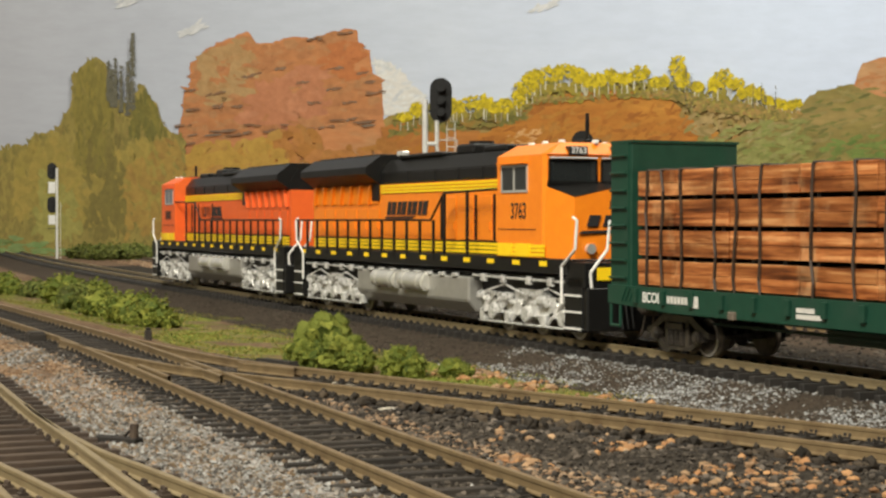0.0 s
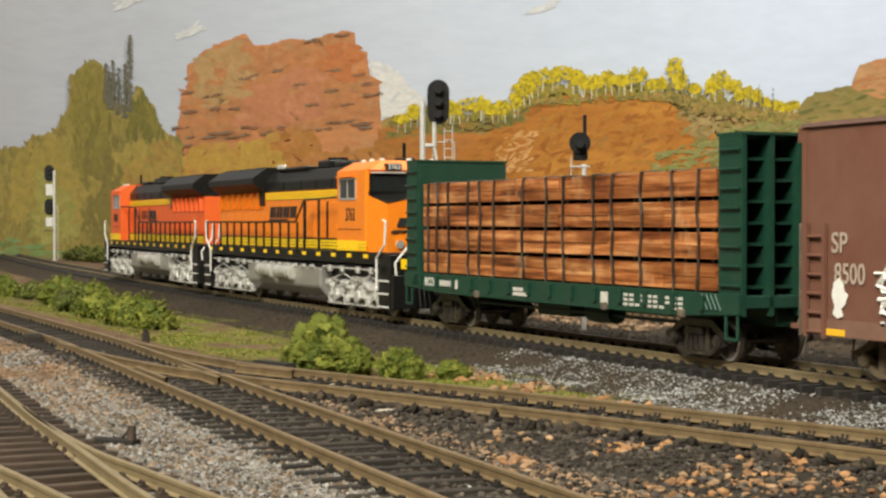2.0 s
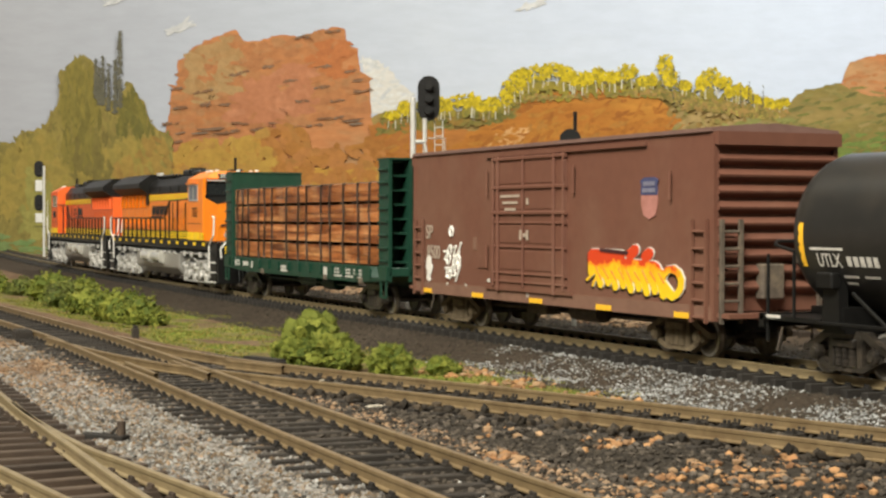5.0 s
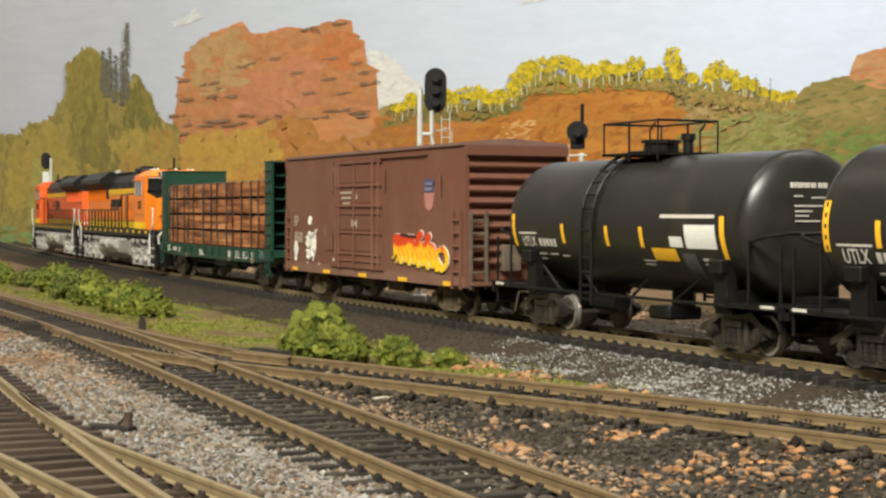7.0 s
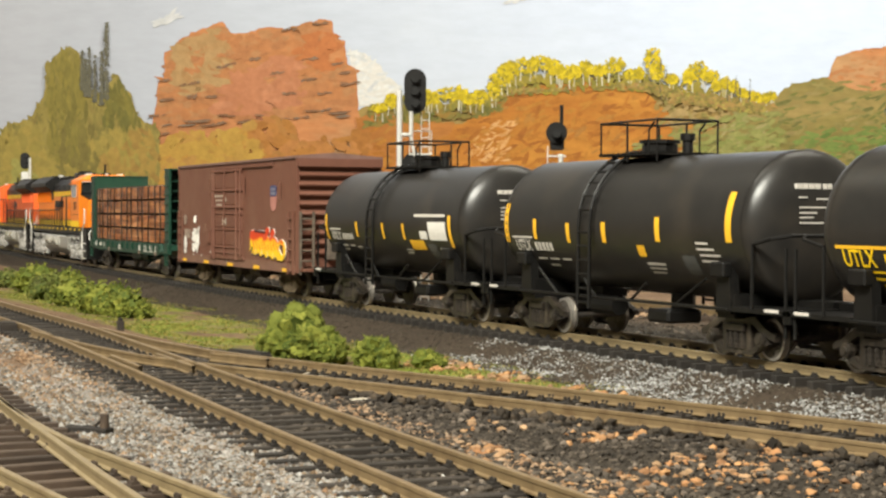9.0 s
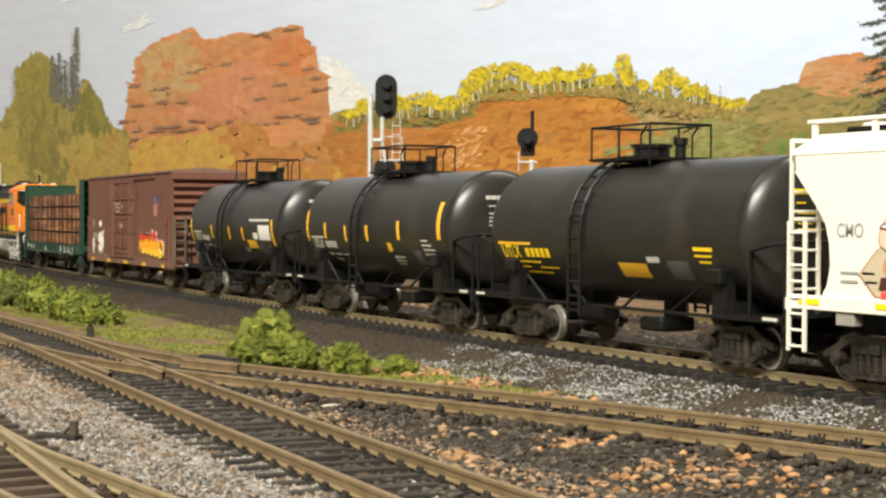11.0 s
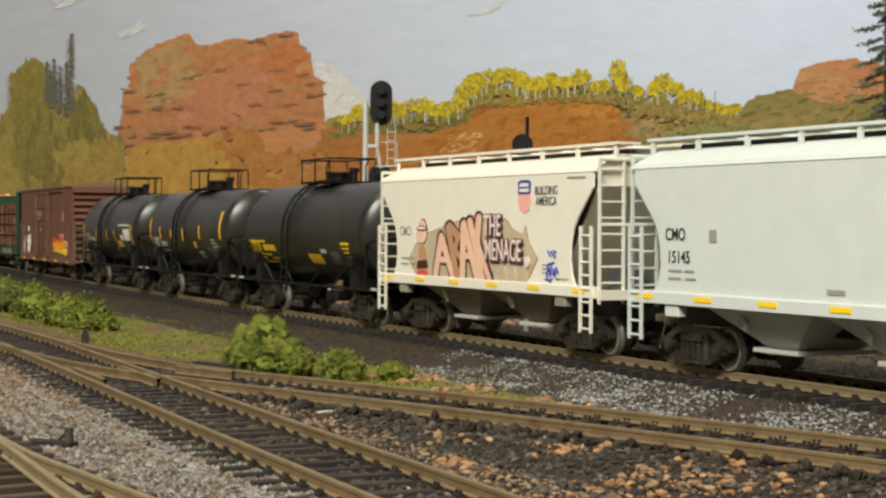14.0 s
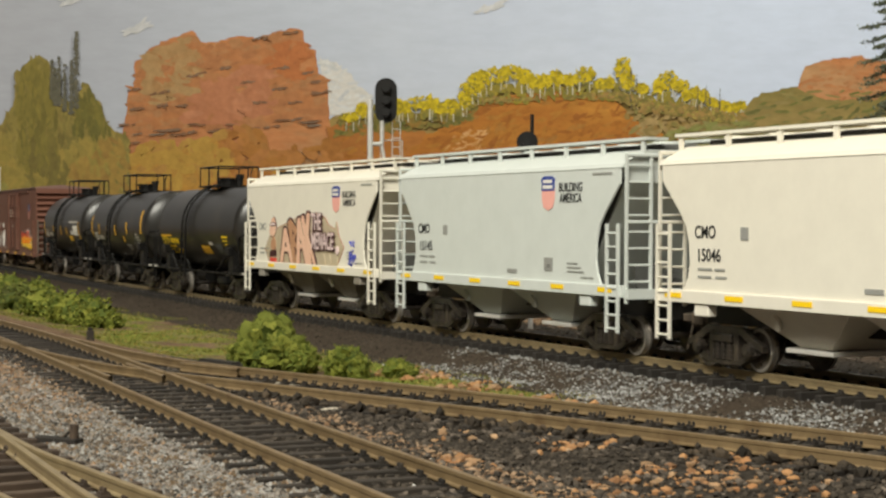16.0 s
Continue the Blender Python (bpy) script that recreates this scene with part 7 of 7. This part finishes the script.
# round-target signal
sig = thing("searchlight_signal", "single black round-target signal on a silver post", "signal", "line-side signals")
sig.matrix_basis = at(-155.6, 84.0, -1.5, 0, 0, FACE - 4)
part("mast", disc((0.45, 0, 8.6), (0, 0, 1), 0.25, 17.2, None, 12), silver_post, sig)
h = part("target", disc((0, -0.1, 19.4), (0, 1, 0), 1.12, 0.25, None, 24), black, sig, "black round signal target")
part("hood", disc((0, -0.6, 19.3), (0, 1, 0), 0.5, 1.0, None, 12), black, h)
part("lens", disc((0, -1.12, 19.3), (0, 1, 0), 0.38, 0.06, None, 12), lens_dark, h)
part("housing", box(-0.7, 0.8, 0.0, 1.1, 17.6, 20.3, None, 0.15), black, sig)
part("finial", disc((0.5, 0, 20.6), (0, 0, 1), 0.2, 3.4, None, 8), black, sig)
bm = box(-1.0, 1.0, -0.3, 0.6, 16.9, 17.05)
rod((-0.9, 0, 16.0), (-0.9, 0, 18.0), 0.07, bm)
part("platform", bm, silver_post, sig)

# tall far signal
sig = thing("mast_signal", "tall silver mast signal with two black heads", "signal", "line-side signals")
sig.matrix_basis = at(-473.5, 90.3, -2.3, 0, 0, FACE + 12)
part("mast", disc((0.3, 0, 13.2), (0, 0, 1), 0.36, 26.4, None, 12), silver_post, sig)
signal_head(sig, -1.0, 25.6, 2.6, 4.6)
signal_head(sig, -1.0, 16.3, 2.6, 4.6)
part("case", box(-2.0, -0.1, -0.4, 0.5, 19.4, 22.6, None, 0.1), silver_post, sig)
part("case", box(-2.0, -0.1, -0.4, 0.5, 10.8, 13.4, None, 0.1), silver_post, sig)
part("platform", box(-2.4, 0.9, -0.3, 0.5, 9.6, 9.8), black, sig)
mast_ladder(sig, 0.9, 0, 17, 0.8)


# ---- bushes of foliage foam ----
bush_leaf = tints("bush_leaf", (0.05, 0.07, 0.01), (0.1, 0.125, 0.018), (0.19, 0.2, 0.03), (0.08, 0.1, 0.012), (0.28, 0.28, 0.05))
dry_leaf = tints("dry_leaf", (0.06, 0.08, 0.018), (0.1, 0.12, 0.025), (0.16, 0.17, 0.035), (0.045, 0.05, 0.015))


def bush(x, y, lobes, mat, label, seed, grain=0.07):
    """Lobes (dx, dy, r, h) covered in small leafy crumbs round a dark core."""
    b = thing("bush", label, "bush", "foam bushes")
    z0 = ground_height(x, y)
    b.matrix_basis = at(x, y, z0 - 0.1)
    rs = np.random.RandomState(seed)
    core = bmesh.new()
    vs, fs = [], []
    base = np.array([(1, 0, -0.3), (-0.5, 0.87, -0.3), (-0.5, -0.87, -0.3), (0, 0, 1.0)])
    tri = np.array([(0, 1, 3), (1, 2, 3), (2, 0, 3), (0, 2, 1)])
    for dx, dy, r, h in lobes:
        own = bmesh.new()
        bmesh.ops.create_icosphere(own, subdivisions=4 if grain < 0.1 else 3, radius=1)
        off = rs.uniform(0, 50)
        for v in own.verts:
            k = 0.84 + 0.32 * noise.noise(v.co * 2.2 + Vector((off, 0, 0))) + 0.2 * noise.noise(v.co * 5.0 + Vector((0, off, 0))) + 0.08 * noise.noise(v.co * 12.0 + Vector((0, 0, off)))
            v.co = Vector((dx + v.co.x * r * k, dy + v.co.y * r * k, max(0, h * 0.45 + v.co.z * h * 0.58 * k)))
        for v in own.verts:
            n = int(r * r * (0.0036 if grain < 0.1 else 0.0135) / grain ** 2) + 1
            for _ in range(n):
                g = grain * rs.uniform(0.5, 1.4)
                q, _r = np.linalg.qr(rs.normal(size=(3, 3)))
                c = np.array(v.co) + rs.normal(0, grain * 1.3, 3)
                fs.append(tri + 4 * len(vs))
                vs.append(base @ q * g + c)
        into(own, core)
    part("core", core, mat, b, smooth=True)
    leaf = raw("foliage", np.concatenate(vs).tolist(), np.concatenate(fs).tolist(), mat, b)
    tagged(leaf, "crumbly green foliage", kind="stuff")
    return b


bush(-123.5, 44.2, [(0, 0, 2.5, 4.5), (-2.2, -0.7, 1.8, 3.0), (2.1, 0.4, 2.1, 3.4), (3.6, 1.4, 1.4, 2.4), (0.6, -1.2, 1.7, 2.8), (-3.5, -1.1, 1.1, 1.7), (-0.8, 0.8, 1.4, 4.2)], bush_leaf, "bright green foam bush on the turf", 1)
bush(-117.2, 48.0, [(0, 0, 1.6, 2.5), (-1.1, -0.3, 1.1, 1.8), (1.2, 0.5, 1.0, 1.8)], bush_leaf, "small bright green foam bush beside the bigger one", 2)
bush(-115.0, 51.2, [(0, 0, 1.1, 1.6), (0.9, 0.5, 0.8, 1.1)], bush_leaf, "smallest bright green foam bush of the clump", 3)
for k, (x, y, r, h) in enumerate(((-275, 44.5, 2.4, 3.4), (-262, 47.0, 2.4, 2.6), (-243, 47.5, 3.2, 4.2), (-224, 45.6, 2.8, 3.6), (-208, 45.2, 2.6, 3.4), (-192, 44.4, 2.6, 3.6), (-184, 46.0, 2.0, 3.0), (-295, 45.5, 2.6, 3.2), (-232, 49.5, 2.6, 3.6), (-200, 48.5, 2.2, 3.0))):
    bush(x, y, [(0, 0, r, h), (-r * 0.8, -0.5, r * 0.7, h * 0.7), (r * 0.8, 0.5, r * 0.75, h * 0.75), (r * 1.5, 0.8, r * 0.5, h * 0.5)], dry_leaf if k in (1, 3) else bush_leaf, "green foam bush in the row along the embankment", 10 + k, 0.24)
for k, (x, y, r, h) in enumerate(((-500, 104, 5, 4.0), (-478, 106, 6, 4.4), (-455, 108, 6, 4.2), (-430, 112, 5, 3.6))):
    bush(x, y, [(0, 0, r, h), (r, 0.5, r * 0.8, h * 0.8), (-r, -0.5, r * 0.8, h * 0.7)], dry_leaf, "dark low foam bush at the foot of the backdrop", 30 + k, 0.45)


# ---- model pine ----
def model_pine(x, y, height):
    tree = thing("pine_tree", "sparse dark green model pine with a thin trunk", "tree")
    tree.matrix_basis = at(x, y, ground_height(x, y) - 0.2)
    rs = np.random.RandomState(5)
    bark = surface("bark", (0.09, 0.06, 0.04), (0.04, 0.03, 0.02), rough=0.9, scale=300, bumpy=0.5)
    bm = disc((0, 0, height / 2), (0, 0, 1), 0.75, height, None, 9, r2=0.12)
    part("trunk", bm, bark, tree)
    vs, fs = [], []
    for i in range(46):
        z = height * (0.42 + 0.57 * i / 46)
        reach = (height - z) * 0.2 + 1.2
        a = i * 2.4 + rs.uniform(-0.4, 0.4)
        l = reach * rs.uniform(0.65, 1.15)
        tip = Vector((l * math.cos(a), l * math.sin(a), z - 0.25 * l))
        part("limb", rod((0, 0, z), tip, 0.1, None, 4), bark, tree)
        for k in range(150):
            t = rs.uniform(0.15, 1.05)
            c = np.array((0, 0, z)) * (1 - t) + np.array(tip) * t + rs.normal(0, (0.5, 0.5, 0.22)) * (0.5 + 0.6 * t)
            g = rs.uniform(0.2, 0.62)
            q, _r = np.linalg.qr(rs.normal(size=(3, 3)))
            n = len(vs)
            vs += [tuple(c + q[0] * g), tuple(c + q[1] * g * 0.6), tuple(c - q[0] * g * 0.7)]
            fs.append((n, n + 1, n + 2))
    tagged(raw("needles", vs, fs, tints("needle", (0.07, 0.085, 0.05), (0.1, 0.12, 0.07), (0.15, 0.17, 0.11), (0.2, 0.22, 0.16)), tree), "dark green needle foam", kind="stuff")
    return tree


model_pine(-239.8, 203.2, 62)


# ---- dried glue and loose bits on the tracks ----
glue = surface("dried_glue", (0.5, 0.45, 0.36), (0.36, 0.31, 0.23), rough=0.35, scale=300)
for x, y, r in ((-93.6, 25.6, 0.9), (-86.5, 34.6, 1.0), (-97.8, 33.4, 1.1), (-101, 37.3, 1.2), (-82.6, 15.2, 0.55), (-146.3, 27.1, 0.8), (-104.5, 30.8, 0.6)):
    g = thing("glue_patch", "shiny pale patch of dried ballast glue", "glue patch", "glue patches")
    g.matrix_basis = at(x, y, -0.72)
    own = bmesh.new()
    bmesh.ops.create_icosphere(own, subdivisions=2, radius=1)
    for v in own.verts:
        k = 1 + 0.5 * noise.noise(v.co * 1.7 + Vector((x, y, 0)))
        v.co = Vector((v.co.x * r * k, v.co.y * r * 0.55 * k, v.co.z * 0.09 * k))
    part("patch", own, glue, g, smooth=True)
nail = thing("track_nail", "shiny steel nail head beside the rail", "nail")
nail.matrix_basis = at(-61.6, 43.2, -0.75)
part("head", disc((0, 0, 0.1), (0.4, -0.8, 0.5), 0.2, 0.12, None, 12, bevel=0.04), bright, nail)
part("shank", rod((0, 0, -0.5), (0, 0, 0.08), 0.08), bright, nail)

# ---- the train, put together ----
S_ROWS = ((0, -129.75), (0.5, -139.63), (1, -149.67), (1.5, -159.8), (2, -169.79), (2.5, -179.8), (3, -189.67), (3.5, -199.5), (4, -209.4),
          (6.5, -260.94), (7, -270.88), (7.5, -280.68), (8, -290.7), (8.5, -300.85), (9, -311.0), (11.5, -360.6), (12, -370.75), (12.5, -381.01),
          (13, -391.09), (13.5, -401.28), (14, -411.33), (14.5, -421.35), (15, -431.53), (15.5, -441.68), (16, -451.75))


def train_at(t):
    return float(np.interp(t, [r[0] for r in S_ROWS], [r[1] for r in S_ROWS]))


def car_pose(s, t, half, flip=False):
    """A car rides on the line with its two trucks."""
    a, b = line(s + train_at(t) - half), line(s + train_at(t) + half)
    turn = math.degrees(math.atan2(b[1] - a[1], b[0] - a[0])) + (180 if flip else 0)
    return at((a[0] + b[0]) / 2, (a[1] + b[1]) / 2, 0, 0, 0, turn)


CARS = []


def couple(ob, s, half, flip=False):
    CARS.append((ob, s, half, flip))


couple(locomotive(orange_old, "red-orange, yellow and black diesel locomotive leading the train", ""), -97.85, 24.2, True)
couple(locomotive(orange, "bright orange, yellow and black diesel locomotive, cab facing the cars", "3763"), -22.25, 24.2)
couple(flat_car(), 46.3, 21.5)
couple(lumber_load(), 46.3, 21.5)
couple(box_car(), 108.1, 18.6)
couple(tank_car([(-16.7, -16.2, 6.7, 9.4), (-8.1, -7.6, 7.1, 8.6), (-1.1, -0.6, 7.0, 8.5), (4.0, 4.5, 7.0, 8.5), (14.6, 15.2, 6.4, 9.3)],
                [(7.0, 14.0, 9.15, 9.4)] + [(-12.2 + i * 0.62, -11.75 + i * 0.62, 6.8, 7.4) for i in range(5)] + [(-15.6, -12.4, 7.75, 7.9), (-13, -11.6, 6.1, 6.25), (-11, -9.6, 6.1, 6.25), (-13, -12, 5.7, 5.85), (-9, -7.7, 6.0, 6.15), (11.8, 13.8, 6.2, 6.4), (11.8, 13.4, 5.9, 6.05), (3.6, 5.4, 6.0, 6.1), (3.6, 5, 5.7, 5.85)],
                [(8.1, 9.8, 7.1, 7.85, white), (10.2, 14.1, 7.05, 8.7, white), (5.4, 8.7, 6.1, 7.0, reflector), (9.3, 11.1, 5.3, 6.7, shade_and_part_grey)], pale_ink,
                "black tank car with yellow strips and white stencil panels", (-13.9, 7.1, 1.15)), 159.9, 14.1)
couple(tank_car([(-17.0, -16.4, 7.2, 10.3), (-12.0, -11.5, 7.5, 9.1), (-6.6, -6.1, 7.3, 8.8), (-1.2, -0.6, 7.4, 8.9), (6.3, 6.9, 7.6, 9.3), (15.0, 15.7, 7.7, 11.0)],
                [(-12.2 + i * 0.62, -11.75 + i * 0.62, 6.6, 7.25) for i in range(5)] + [(-15.8, -12.4, 7.55, 7.7), (-12.5, -11, 5.9, 6.05), (-10.5, -9, 5.9, 6.05), (-8.5, -7, 5.9, 6.05), (-11, -9.5, 5.4, 5.55), (4.2, 6.6, 5.9, 6.1), (4.2, 6.4, 5.6, 5.75), (4.2, 6, 5.3, 5.45), (11.3, 12.8, 7.5, 7.65), (11.3, 13.4, 7.1, 7.25), (11.5, 14, 6.7, 6.85), (11.5, 13.5, 6.3, 6.45)],
                [(3.6, 4.6, 6.5, 7.3, reflector), (9.2, 10.9, 5.4, 6.7, shade_and_part_grey)], pale_ink,
                "black tank car with tall yellow reflector strips", (-14.1, 6.93, 1.25)), 202.9, 14.1)
couple(tank_car([(-16.2, -10.8, 7.55, 7.75)],
                [(-11.9 + i * 0.8, -11.3 + i * 0.8, 6.6, 7.3) for i in range(5)] + [(-13.5, -10, 6.15, 6.3), (-14.5, -12, 5.75, 5.9), (-10.5, -7.5, 5.75, 5.9), (-13, -9, 5.35, 5.5), (11.6, 13.8, 7.5, 7.75), (11.6, 13.6, 7.1, 7.25), (12, 13.4, 6.7, 6.85)],
                [(1.6, 5.3, 5.5, 6.5, reflector), (5.6, 7.2, 6.6, 7.0, pale_ink), (8.1, 10.6, 5.5, 6.8, shade_and_part_grey)], yellow,
                "black tank car with yellow lettering", (-14.2, 6.95, 1.45)), 245.5, 14.1)
first_hopper = hopper_car(hopper_cream, "", "cream-white covered hopper with a large sprayed piece")
sprayed_letters(first_hopper)
couple(first_hopper, 287.2, 14.2)
couple(hopper_car(hopper_grey, "15145", "clean pale grey covered hopper with a shield emblem"), 330.6, 14.2)
couple(hopper_car(hopper_cream, "15046", "clean cream-white covered hopper with a shield emblem"), 373.9, 14.2)


def motions():
    for ob, s, half, flip in CARS:
        walk(ob, [(t, car_pose(s, t, half, flip)) for t, _ in S_ROWS])
    for w, x, r in SPINS:
        back = next(flip for ob, _, _, flip in CARS if ob is w.parent.parent)
        rows = []
        for i in range(161):
            roll = (train_at(i / 10) - train_at(0)) / r * (-1 if back else 1)
            rows.append((i / 10, at(x, 0, r) @ Matrix.Rotation(roll, 4, "Y")))
        walk(w, rows)


motions()
